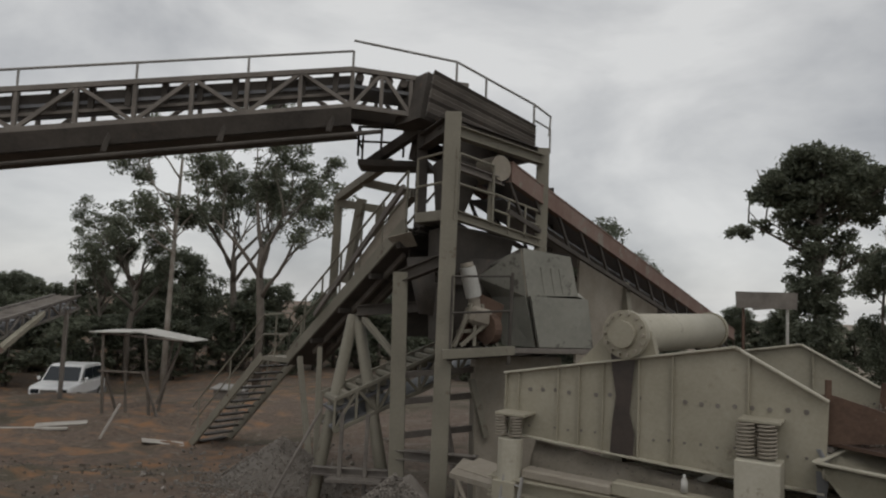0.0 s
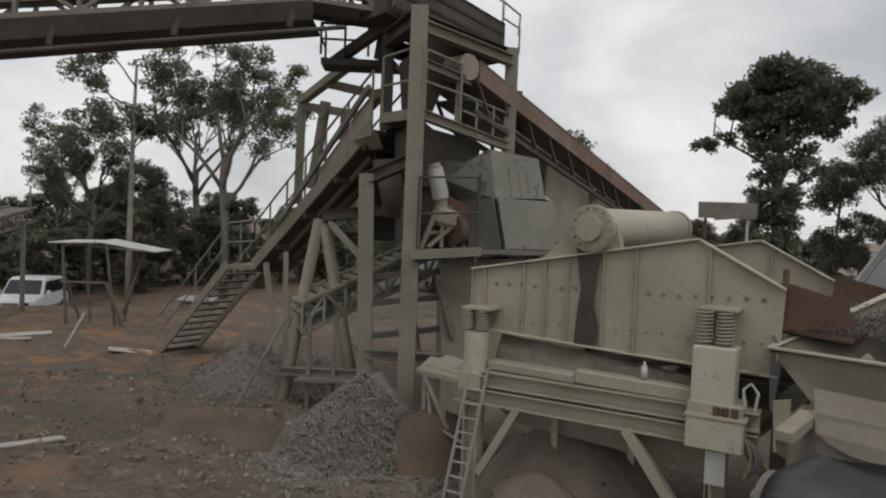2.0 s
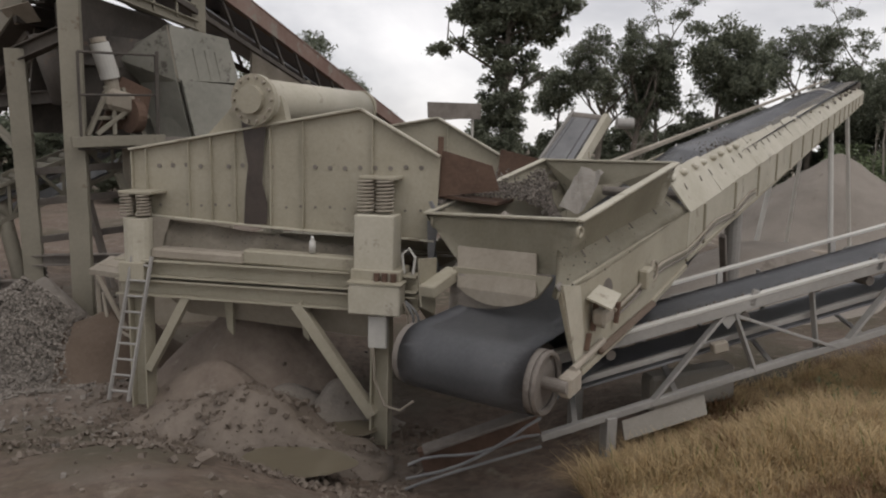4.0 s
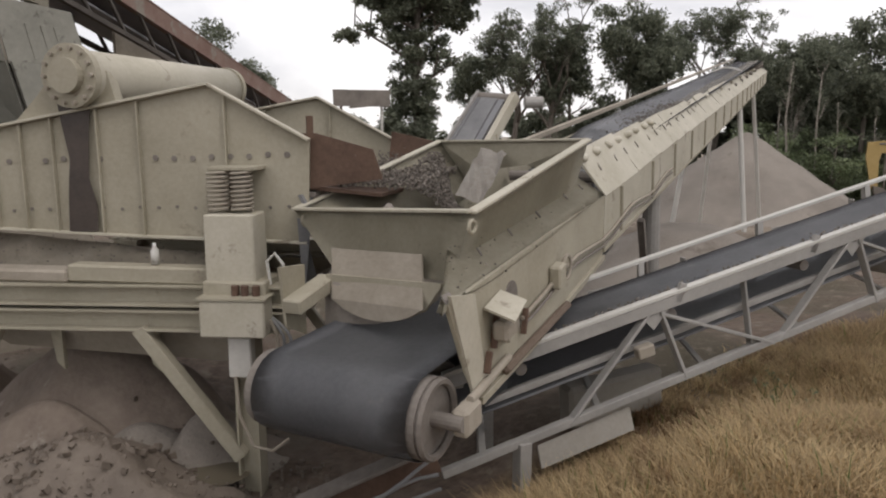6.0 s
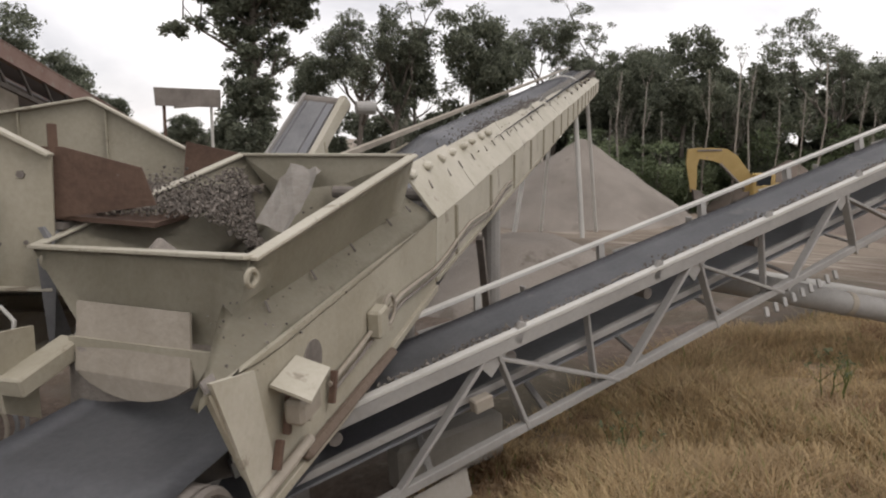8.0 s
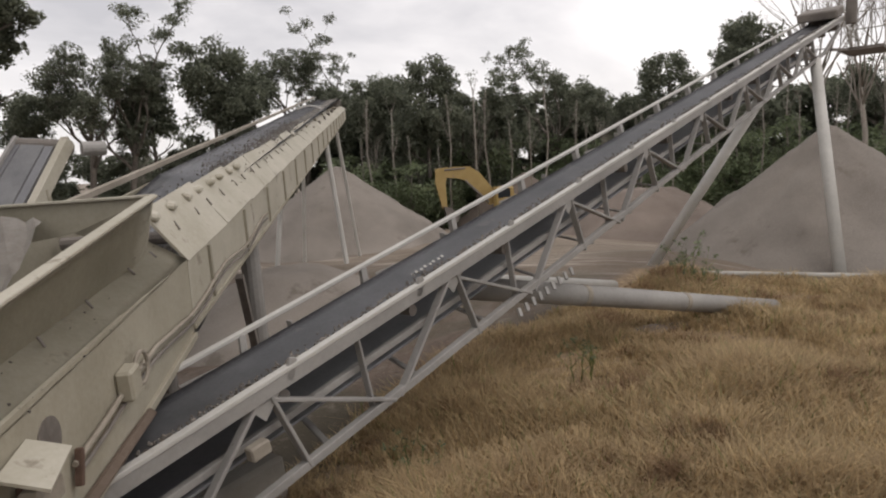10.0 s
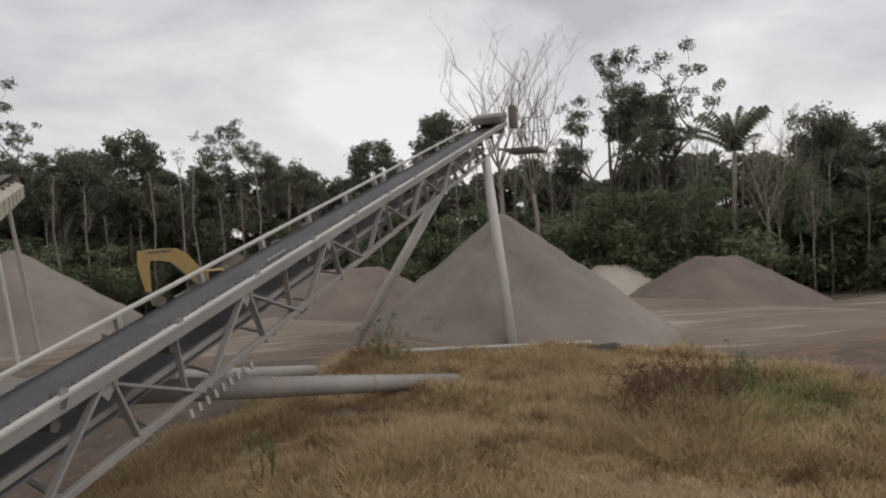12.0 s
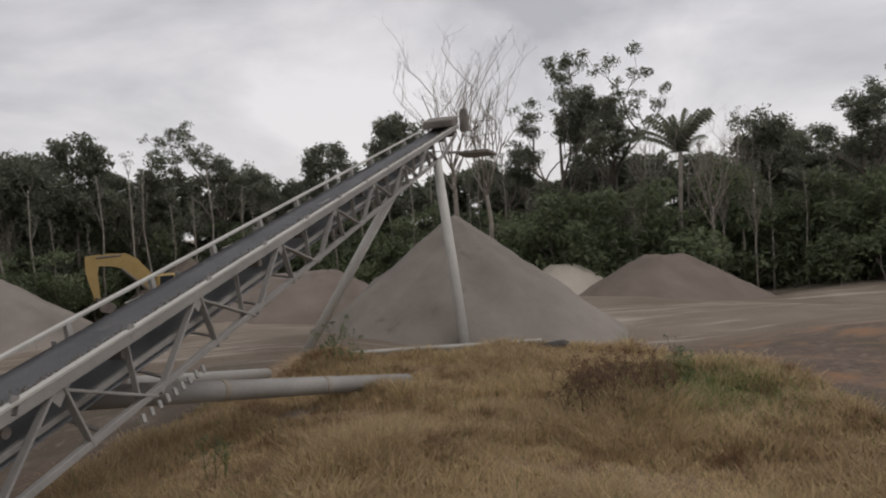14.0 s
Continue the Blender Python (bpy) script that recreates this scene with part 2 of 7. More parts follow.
    c = mix(zone.outputs["Alpha"], c, litter)
    nt.links.new(c, bs.inputs["Base Color"])
    bs.inputs["Roughness"].default_value = 0.95
    bp = nt.nodes.new("ShaderNodeBump")
    bp.inputs["Strength"].default_value, bp.inputs["Distance"].default_value = 0.7, 0.05
    nt.links.new(fine.outputs[0], bp.inputs["Height"])
    nt.links.new(bp.outputs[0], bs.inputs["Normal"])
    return m


EARTH = earth_material()

# ---------------------------------------------------------------- building helpers
BASE = {}


def thing(name, at, label, category, group="", kind=""):
    ob = tagged(new(name), label, category, group, kind)
    ob.location = at
    ob.empty_display_size = 0.2
    BASE[ob.name] = Vector(at)
    return ob


def part(name, bm, material, parent=None, label="", smooth=False):
    """Links bm (in world places) as one mesh under a thing or a part."""
    me = bpy.data.meshes.new(name)
    base = BASE[parent.name] if parent else Vector((0, 0, 0))
    bm.transform(Matrix.Translation(-base))
    bm.normal_update()
    bm.to_mesh(me)
    bm.free()
    me.materials.append(material)
    if smooth:
        me.polygons.foreach_set("use_smooth", [True] * len(me.polygons))
    ob = new(name, me)
    if parent:
        ob.parent = parent
        BASE[ob.name] = base
    if label:
        ob["label"] = label
    return ob


def V(*a):
    return Vector(a)


def box(size, m=None, bevel=0.0, bm=None):
    own = bmesh.new()
    bmesh.ops.create_cube(own, size=1.0, matrix=Matrix.Diagonal((*size, 1)))
    if bevel:
        bmesh.ops.bevel(own, geom=own.edges[:], offset=bevel, segments=1, affect="EDGES")
    if m is not None:
        own.transform(m)
    return merge(bm, own)


def merge(bm, own):
    if bm is None:
        return own
    me = bpy.data.meshes.new("tmp")
    own.to_mesh(me)
    own.free()
    bm.from_mesh(me)
    bpy.data.meshes.remove(me)
    return bm


def along(p, q, up=(0, 0, 1)):
    """A pose whose x runs from p to q and whose z leans towards up, at the middle."""
    p, q = Vector(p), Vector(q)
    x = (q - p).normalized()
    u = Vector(up)
    y = u.cross(x)
    if y.length < 1e-4:
        y = Vector((0, 1, 0)).cross(x)
    y.normalize()
    z = x.cross(y)
    m = Matrix((x, y, z)).transposed().to_4x4()
    m.translation = (p + q) / 2
    return m


def beam(p, q, w, h, bm=None, up=(0, 0, 1), bevel=0.004):
    return box(((Vector(q) - Vector(p)).length, w, h), along(p, q, up), min(bevel, w / 4, h / 4), bm)


def ibeam(p, q, w, h, bm=None, up=(0, 0, 1), t=0.016):
    """An H section in one piece."""
    own = bmesh.new()
    length, m = (Vector(q) - Vector(p)).length, along(p, q, up)
    a, b, c, d = w / 2, t / 2, h / 2, h / 2 - t
    outline = [(-a, -c), (a, -c), (a, -d), (b, -d), (b, d), (a, d), (a, c), (-a, c), (-a, d), (-b, d), (-b, -d), (-a, -d)]
    ends = [[own.verts.new(m @ Vector((s * length / 2, y, z))) for y, z in outline] for s in (-1, 1)]
    for i in range(12):
        j = (i + 1) % 12
        own.faces.new((ends[0][i], ends[0][j], ends[1][j], ends[1][i]))
    own.faces.new(ends[0][::-1])
    own.faces.new(ends[1])
    bmesh.ops.recalc_face_normals(own, faces=own.faces[:])
    return merge(bm, own)


def cyl(p, q, r, bm=None, n=14, r2=None):
    own = bmesh.new()
    length = (Vector(q) - Vector(p)).length
    bmesh.ops.create_cone(own, cap_ends=True, segments=n, radius1=r, radius2=r if r2 is None else r2, depth=length)
    own.transform(along(p, q) @ Matrix.Rotation(radians(90), 4, "Y"))
    return merge(bm, own)


def plate(points, thick, bm=None):
    """A flat sheet with the given corners, thickened along its normal."""
    own = bmesh.new()
    vs = [own.verts.new(p) for p in points]
    f = own.faces.new(vs)
    own.normal_update()
    nrm = f.normal.copy()
    got = bmesh.ops.extrude_face_region(own, geom=[f])
    for g in got["geom"]:
        if isinstance(g, bmesh.types.BMVert):
            g.co -= nrm * thick
    bmesh.ops.recalc_face_normals(own, faces=own.faces[:])
    return merge(bm, own)


def ring(c, axis, r, wire, bm=None, n=18, k=6):
    own = bmesh.new()
    m = along(Vector(c) - Vector(axis) * 0.5, Vector(c) + Vector(axis) * 0.5) @ Matrix.Rotation(radians(90), 4, "Y")
    rows = []
    for i in range(n):
        a = 2 * math.pi * i / n
        rows.append([own.verts.new(((r + wire * math.cos(2 * math.pi * j / k)) * math.cos(a), (r + wire * math.cos(2 * math.pi * j / k)) * math.sin(a), wire * math.sin(2 * math.pi * j / k))) for j in range(k)])
    for i in range(n):
        for j in range(k):
            own.faces.new((rows[i][j], rows[(i + 1) % n][j], rows[(i + 1) % n][(j + 1) % k], rows[i][(j + 1) % k]))
    own.transform(m)
    return merge(bm, own)


def tapered(points, r0, r1, bm, n=7):
    """One tube swept along points, from radius r0 to r1."""
    pts = [Vector(p) for p in points]
    rows = []
    for i, p in enumerate(pts):
        d = (pts[min(i + 1, len(pts) - 1)] - pts[max(i - 1, 0)]).normalized()
        x = d.cross(Vector((0.3, 1, 0.1))).normalized()
        y = d.cross(x)
        r = r0 + (r1 - r0) * i / (len(pts) - 1)
        rows.append([bm.verts.new(p + x * r * math.cos(2 * math.pi * k / n) + y * r * math.sin(2 * math.pi * k / n)) for k in range(n)])
    for a, b in zip(rows, rows[1:]):
        for k in range(n):
            bm.faces.new((a[k], a[(k + 1) % n], b[(k + 1) % n], b[k]))
    bm.faces.new(rows[-1])
    bm.faces.new(rows[0][::-1])


def tube_path(points, r, bm=None, n=7):
    bm = bm or bmesh.new()
    tapered(points, r, r, bm, n)
    return bm


def frame_of(origin, ahead):
    """A frame on the plan: along, across (to its left) and absolute height."""
    a = Vector((*ahead, 0)).normalized()
    s = Vector((-a.y, a.x, 0))
    return lambda u, v, z: Vector((*origin, 0)) + a * u + s * v + Vector((0, 0, z))


S = frame_of((0.75, 7.68), (0.843, -0.538))      # the vibrating screen
C1 = frame_of((3.69, 4.26), (0.8267, 0.5626))    # the conveyor under the hopper
C2 = frame_of((6.96, 4.24), (0.9824, -0.1867))   # the long lattice conveyor

# ---------------------------------------------------------------- ground
LEVELS = [(0, 0, 0.6), (2.5, 1, 0.2), (5.3, 2.5, 0.05), (7.3, 1.4, 0.0), (10, -0.5, -0.3), (11, 2, -0.3), (14, 2.7, -0.45), (16, 1.4, -0.55), (15.8, 4.6, -0.35),
          (19, -2, -1.0), (-3.5, 6, -0.05), (-0.6, 8.4, -0.75), (2.9, 6.25, -0.95), (1.1, 7.6, -0.75), (-6, 18.6, -1.3), (-9, 20, -1.0),
          (-14, 26.5, -1.5), (-15.6, 29, -2.25), (24, 19, -1.6), (38, 22, -1.9), (38, -9, -2.6), (6, 5.2, -0.5), (3.5, 5.5, -0.9), (0.5, 4, 0.0), (-8, 2, 0.3),
          (0, -8, 0.6), (12, -8, -0.2), (10, 9, -0.9), (3, 12, -0.9), (25, 2, -1.3), (28, -14, -1.9), (-30, 40, -1.6), (10, 40, -2.0), (60, 10, -2.4), (60, -30, -2.4), (45, 50, -2.2)]


def height(x, y):
    num = den = 0.0
    for a, b, c in LEVELS:
        w = 1.0 / ((x - a) ** 2 + (y - b) ** 2 + 0.6) ** 1.6
        num += w * c
        den += w
    far = 1e-7
    z = (num + far * -2.3) / (den + far)
    near = 1.0 if abs(x) + abs(y) < 70 else 0.3
    churned = max(0.0, min(1.0, (1.5 - x) / 2)) * max(0.0, min(1.0, (y - 4) / 2)) if abs(x) + abs(y) < 32 else 0.0
    rough = 0.1 * noise.noise((x * 1.9, y * 1.9, 6)) + 0.16 * abs(noise.noise((x * 0.6, y * 1.1, 8))) - 0.05
    return z + churned * rough + near * (0.05 * noise.noise((x * 0.9, y * 0.9, 0)) + 0.09 * noise.noise((x * 0.23, y * 0.23, 3)))


def build_ground():
    def lines(lo, hi, step):
        core = list(np.arange(lo, hi + 1e-6, step))
        out, d, v = [], step, 0
        lo_side, hi_side = core[0], core[-1]
        while v < 900:
            d *= 1.25
            v += d
            out.append(v)
        return [lo_side - o for o in reversed(out)] + core + [hi_side + o for o in out]

    xs, ys = lines(-16, 26, 0.3), lines(-6, 27, 0.3)
    bm = bmesh.new()
    soil = bm.loops.layers.color.new("soil")
    grid = [[bm.verts.new((x, y, height(x, y))) for y in ys] for x in xs]
    for i in range(len(xs) - 1):
        for j in range(len(ys) - 1):
            bm.faces.new((grid[i][j], grid[i + 1][j], grid[i + 1][j + 1], grid[i][j + 1]))
    for f in bm.faces:
        for lp in f.loops:
            x, y, _ = lp.vert.co
            wob = noise.noise((x * 0.35, y * 0.35, 7)) * 0.5
            clay = max(0.0, min(1.0, -(x + 0.8) / 4.5 + wob)) if y > 3 else 0.0
            if x > 8 and y < -1.6:
                clay = max(clay, 1.0 + wob)
            grey = max(0.0, 1 - math.hypot(x - 0.3, y - 9.0) / 3.6 + wob)
            yard = max(0.0, min(1.0, (x - 13) / 5 + wob)) if y > -30 else 0.0
            yard *= 1 - math.exp(-((x - 13.6) ** 2 / 9 + (y + 4.6) ** 2 / 3.5))
            straw = 1.0 if 2.5 < x < 16 and -1.8 - wob < y < 4.9 and not (x < 4 and y > 3.9) else 0.0
            lp[soil] = (max(0, min(1, clay)), min(1, grey), yard * (1 - straw), straw)
    ob = part("ground", bm, EARTH, smooth=True)
    tagged(ob, "bare brown quarry earth with orange clay and grey gravel", "ground", kind="structure")


build_ground()

# ---------------------------------------------------------------- vibrating screen on its stand


def vibrating_screen():
    ob = thing("vibrating_screen", S(1.5, 0.9, 0.9), "cream vibrating screen with bolted side plates and an oil stain", "screen")
    outline = [(0, 1.14), (0, 1.77), (1.2, 1.99), (2.33, 2.2), (3.08, 1.79), (3.05, 1.02), (1.76, 1.06)]
    for v, shift in ((0, 0.0), (1.9, 0.36)):
        side = part("side_plate", plate([S(u + shift, v, z) for u, z in outline], 0.02), CREAM, ob)
        fl = None
        for (u0, z0), (u1, z1) in zip(outline[1:4], outline[2:5]):
            fl = beam(S(u0 + shift, v - 0.03, z0), S(u1 + shift, v - 0.03, z1), 0.09, 0.022, fl)
        for (u0, z0), (u1, z1) in ((outline[0], outline[6]), (outline[6], outline[5])):
            fl = beam(S(u0 + shift, v - 0.03, z0), S(u1 + shift, v - 0.03, z1), 0.09, 0.02, fl)
        part("flange", fl, CREAM_PALE, side)
        for u in (0.02, 0.17, 0.62, 0.85, 1.1, 1.46, 1.78, 2.45):
            lo = 1.14 - 0.045 * u
            hi = 1.77 + 0.185 * u if u < 2.33 else 2.2 - 0.55 * (u - 2.33)
            part("rib", beam(S(u + shift, v - 0.035, lo), S(u + shift, v - 0.035, hi - 0.02), 0.05, 0.014, up=S(1, 0, 0) - S(0, 0, 0)), CREAM, side)
    rnd = random.Random(4)
    bolts = None
    for u in np.arange(0.3, 3.0, 0.145):
        for z in (1.62, 1.24):
            if rnd.random() < 0.85:
                zz = z + 0.02 * u + rnd.uniform(-0.01, 0.01)
                bolts = cyl(S(u, -0.03, zz), S(u, 0.0, zz), 0.024 if z > 1.5 else 0.014, bolts, 6)
    # dark colour paints in the small shadows round the pale bolt heads
    part("bolts", bolts, DARKSTEEL, ob, "dusty hexagon bolt heads, darkened to include their shadows")["kind"] = "stuff"
    # exciter: bracket, drum and end cap
    a, b = S(1.34, -0.1, 2.26), S(1.68, 2.05, 2.3)
    ax = (b - a).normalized()
    tube = part("exciter_tube", cyl(a, b, 0.2, n=28), CREAM_PALE, ob, "pale cream exciter drum", True)
    part("end_cap", cyl(b - ax * 0.01, b + ax * 0.05, 0.215, n=28), CREAM, tube)
    part("flange_ring", cyl(a - ax * 0.04, a + ax * 0.02, 0.235, n=28), CREAM, tube)
    nuts = None
    side = ax.cross(V(0, 0, 1)).normalized()
    for i in range(14):
        t = 2 * math.pi * i / 14
        c = a + side * 0.2 * math.cos(t) + V(0, 0, 0.2 * math.sin(t))
        nuts = cyl(c - ax * 0.07, c - ax * 0.03, 0.016, nuts, 6)
    part("flange_bolts", nuts, DUSTCOAT, tube)["kind"] = "stuff"
    part("bearing_cover", cyl(a - ax * 0.1, a - ax * 0.03, 0.13, n=20), CREAM, tube)
    wedge = plate([S(0.78, -0.02, 1.9), S(1.0, -0.02, 2.12), S(1.2, -0.02, 2.36), S(1.42, -0.02, 2.44), S(1.56, -0.02, 2.3), S(1.62, -0.02, 2.05)], -0.12)
    part("drum_bracket", wedge, CREAM, ob)
    part("oil_stain", plate([S(1.17, -0.056, 2.13), S(1.27, -0.056, 2.16), S(1.44, -0.056, 2.1), S(1.41, -0.056, 1.9), S(1.38, -0.056, 1.5), S(1.43, -0.056, 1.3), S(1.42, -0.056, 1.1), S(1.19, -0.056, 1.09), S(1.21, -0.056, 1.4), S(1.24, -0.056, 1.65), S(1.2, -0.056, 1.9)], 0.003), OIL, ob, "dark streak of spilled oil")
    # decks and crosswise tubes
    part("deck", plate([S(0.05, 0.02, 1.5), S(0.4, 1.88, 1.5), S(3.5, 1.88, 1.36), S(3.1, 0.02, 1.36)], 0.04), DARKSTEEL, ob)
    part("lower_deck", plate([S(0.05, 0.02, 1.2), S(0.4, 1.88, 1.2), S(3.4, 1.88, 1.1), S(3.0, 0.02, 1.1)], 0.04), DARKSTEEL, ob)
    lip = plate([S(3.0, 0.05, 1.84), S(3.12, 0.05, 1.84), S(3.55, 0.05, 1.72), S(3.62, 0.05, 1.5), S(3.02, 0.05, 1.42)], 0.02)
    part("discharge_lip", lip, RUST, ob, "rusty discharge cheek")
    lip = plate([S(3.45, 1.8, 1.86), S(3.9, 1.8, 1.76), S(4.0, 1.8, 1.5), S(3.4, 1.8, 1.4)], 0.02)
    part("discharge_lip", lip, RUST, ob, "rusty discharge cheek")
    part("lip_stay", beam(S(3.07, 0.04, 1.78), S(3.07, 0.04, 1.97), 0.05, 0.03), RUST, ob)
    part("lip_floor", plate([S(3.0, 0.06, 1.42), S(3.36, 1.8, 1.42), S(3.95, 1.8, 1.36), S(3.6, 0.06, 1.36)], 0.03), RUST, ob)
    for u, z0, z1, r, n in ((2.57, 1.28, 1.57, 0.075, 9), (0.2, 1.14, 1.35, 0.06, 7)):
        for dv, du in ((-0.25, -0.11), (-0.25, 0.06), (-0.14, 0.0)):
            c = S(u + du, dv, 0)
            turn = [c + V(r * math.cos(a), r * math.sin(a), z0 + (z1 - z0) * a / (2 * math.pi * n)) for a in np.linspace(0, 2 * math.pi * n, n * 14)]
            part("coil_spring", tube_path(turn, 0.0095, n=5), DUSTCOAT, ob, "dusty coil spring", True)
        part("spring_seat", box((0.34, 0.28, 0.03), along(S(u - 0.2, -0.16, z1 + 0.02), S(u + 0.2, -0.16, z1 + 0.02)), 0.005), CREAM, ob)
    return ob


def screen_stand():
    ob = thing("screen_stand", S(1.5, 0.8, -0.95), "dusty cream steel stand under the screen, with beams, posts and braces", "stand")
    for v in (-0.25, 2.05):
        off = 0.0 if v < 0 else 0.36
        part("spring_column", box((0.36, 0.3, 0.5), along(S(2.39 + off, v, 1.02), S(2.75 + off, v, 1.02)), 0.01), CREAM_PALE, ob)
        part("column_foot", box((0.46, 0.36, 0.12), along(S(2.37 + off, v, 0.73), S(2.83 + off, v, 0.73)), 0.01), CREAM, ob)
        part("spring_column", cyl(S(0.2 + off, v, 0.72), S(0.2 + off, v, 1.13), 0.13, n=16), CREAM_PALE, ob)
        part("column_foot", box((0.26, 0.3, 0.2), along(S(0.07 + off, v, 0.62), S(0.33 + off, v, 0.62)), 0.01), CREAM, ob)
        for z, w in ((0.66, 0.2), (0.47, 0.2)):
            part("side_beam", ibeam(S(0.0 + off, v, z), S(2.95 + off, v, z), w, 0.16), CREAM, ob)
        for u in (0.2, 2.62):
            part("post", ibeam(S(u + off, v, height(*S(u + off, v, 0).xy) - 0.3), S(u + off, v, 0.42), 0.17, 0.17, up=S(1, 0, 0) - S(0, 0, 0)), CREAM, ob)
        part("brace", beam(S(1.82 + off, v - 0.05, 0.4), S(2.56 + off, v - 0.05, -0.6), 0.1, 0.1), CREAM, ob)
        part("brace", beam(S(0.72 + off, v - 0.05, 0.4), S(0.3 + off, v - 0.05, -0.35), 0.08, 0.08), CREAM, ob)
    for u in (0.1, 1.45, 2.85):
        part("cross_beam", ibeam(S(u, -0.2, 0.55), S(u + 0.36, 2.0, 0.55), 0.14, 0.16), CREAM, ob)
    part("catch_pan", plate([S(0.25, -0.08, 0.44), S(2.6, -0.08, 0.4), S(2.4, 0.05, 0.05), S(0.55, 0.05, 0.16)], 0.02), DUSTCOAT, ob, "dust caked fines chute")
    part("catch_pan", plate([S(0.6, 2.0, 0.44), S(2.9, 2.0, 0.4), S(2.6, 1.8, 0.05), S(0.8, 1.8, 0.16)], 0.02), DUSTCOAT, ob)
    for u in (1.0, 1.78):
        part("pan_stiffener", plate([S(u, -0.1, 0.42), S(u + 0.1, -0.1, 0.42), S(u + 0.08, -0.06, 0.0), S(u + 0.02, -0.06, 0.06)], 0.04), CREAM, ob)
    # the dust caked sill between beam and screen
    sill = bmesh.new()
    grid = []
    for i in range(52):
        u = 0.35 + 2.05 * i / 51
        row = []
        for j in range(9):
            k = j / 8
            lump = 0.07 * noise.noise((u * 3.1, k * 2.0, 5)) + 0.035 * noise.noise((u * 9, k * 5, 8))
            row.append(sill.verts.new(S(u, -0.19 + 0.24 * k - lump * 0.6, 0.7 + (0.42 - 0.09 * u) * k + lump * (1 if 0 < j < 8 else 0.2))))
        grid.append(row)
    for i in range(51):
        for j in range(8):
            sill.faces.new((grid[i][j], grid[i + 1][j], grid[i + 1][j + 1], grid[i][j + 1]))
    bmesh.ops.solidify(sill, geom=sill.faces[:], thickness=0.04)
    part("dust_sill", sill, DUSTCOAT, ob, "sill thickly coated with uneven stone dust", True)
    part("dust_tray", box((1.1, 0.16, 0.13), along(S(1.3, -0.24, 0.82), S(2.4, -0.24, 0.8)), 0.015), CREAM, ob)
    part("dust_tray", box((0.95, 0.2, 0.1), along(S(0.35, -0.2, 0.8), S(1.3, -0.22, 0.79)), 0.02), DUSTCOAT, ob)
    return ob


def control_box():
    ob = thing("junction_box", S(2.62, -0.42, 0.4), "cream steel junction box with cable glands and hanging wires", "electrical box")
    part("body", box((0.47, 0.2, 0.27), along(S(2.385, -0.45, 0.545), S(2.855, -0.45, 0.545)), 0.012), CREAM_PALE, ob)
    part("lid", box((0.5, 0.22, 0.015), along(S(2.37, -0.45, 0.69), S(2.87, -0.45, 0.69))), CREAM, ob)
    part("small_box", box((0.17, 0.1, 0.3), along(S(2.55, -0.42, 0.24), S(2.72, -0.42, 0.24)), 0.01), PIPEPAINT, ob, "pale small switch box")
    for i, u in enumerate((2.62, 2.69, 2.77)):
        part("gland", cyl(S(u, -0.45, 0.69), S(u, -0.45, 0.77), 0.028), RUST, ob)
    for k, r in enumerate((0.05, 0.09, 0.13)):
        pts = [S(2.86 + r * math.sin(a), -0.44 + 0.03 * k, 0.52 - 0.32 * a / 3) for a in np.linspace(0, 3.0, 9)]
        part("cable", tube_path(pts, 0.012), GREYPLASTIC if k else DUSTCOAT, ob)
    pts = [S(2.6, -0.47, 0.1), S(2.62, -0.48, -0.2), S(2.72, -0.5, -0.42), S(2.86, -0.5, -0.45), S(2.98, -0.48, -0.36)]
    part("cable", tube_path(pts, 0.012), DUSTCOAT, ob)
    hook = [S(2.83, -0.3, 0.75), S(2.81, -0.3, 0.92), S(2.87, -0.3, 0.98), S(2.93, -0.3, 0.9), S(2.91, -0.3, 0.75)]
    part("lifting_hook", tube_path(hook, 0.013), PIPEPAINT, ob)
    return ob


def ladder():
    ob = thing("ladder", S(0.23, -0.62, -0.6), "light steel ladder leaning against the screen stand", "ladder")
    a, b = S(0.3, -0.36, 0.78), S(0.2, -0.66, -0.55)
    across = (S(0.1, 0, 0) - S(0, 0, 0)) * 1.0
    for k in (-1, 1):
        part("stile", beam(a + across * k, b + across * k, 0.022, 0.035), GREYPAINT, ob)
    for i in range(9):
        c = a.lerp(b, (i + 0.6) / 9.2)
        part("rung", cyl(c - across, c + across, 0.012, n=8), GREYPAINT, ob)
    return ob


vibrating_screen()
screen_stand()
control_box()
ladder()
bottle = thing("plastic_bottle", S(1.95, -0.25, 0.88), "small white plastic bottle standing on the dusty beam", "bottle")
part("body", cyl(S(1.95, -0.25, 0.885), S(1.95, -0.25, 0.99), 0.03, n=14), PIPEPAINT, bottle, smooth=True)
part("neck", cyl(S(1.95, -0.25, 0.99), S(1.95, -0.25, 1.02), 0.026, n=14, r2=0.012), PIPEPAINT, bottle)
part("cap", cyl(S(1.95, -0.25, 1.02), S(1.95, -0.25, 1.04), 0.013, n=10), WHITECAR, bottle)

# ---------------------------------------------------------------- receiving hopper
HA, HB, HC, HD = V(3.69, 4.26, 1.39), V(5.45, 5.36, 1.78), V(4.78, 6.62, 1.76), V(3.2, 5.98, 1.27)


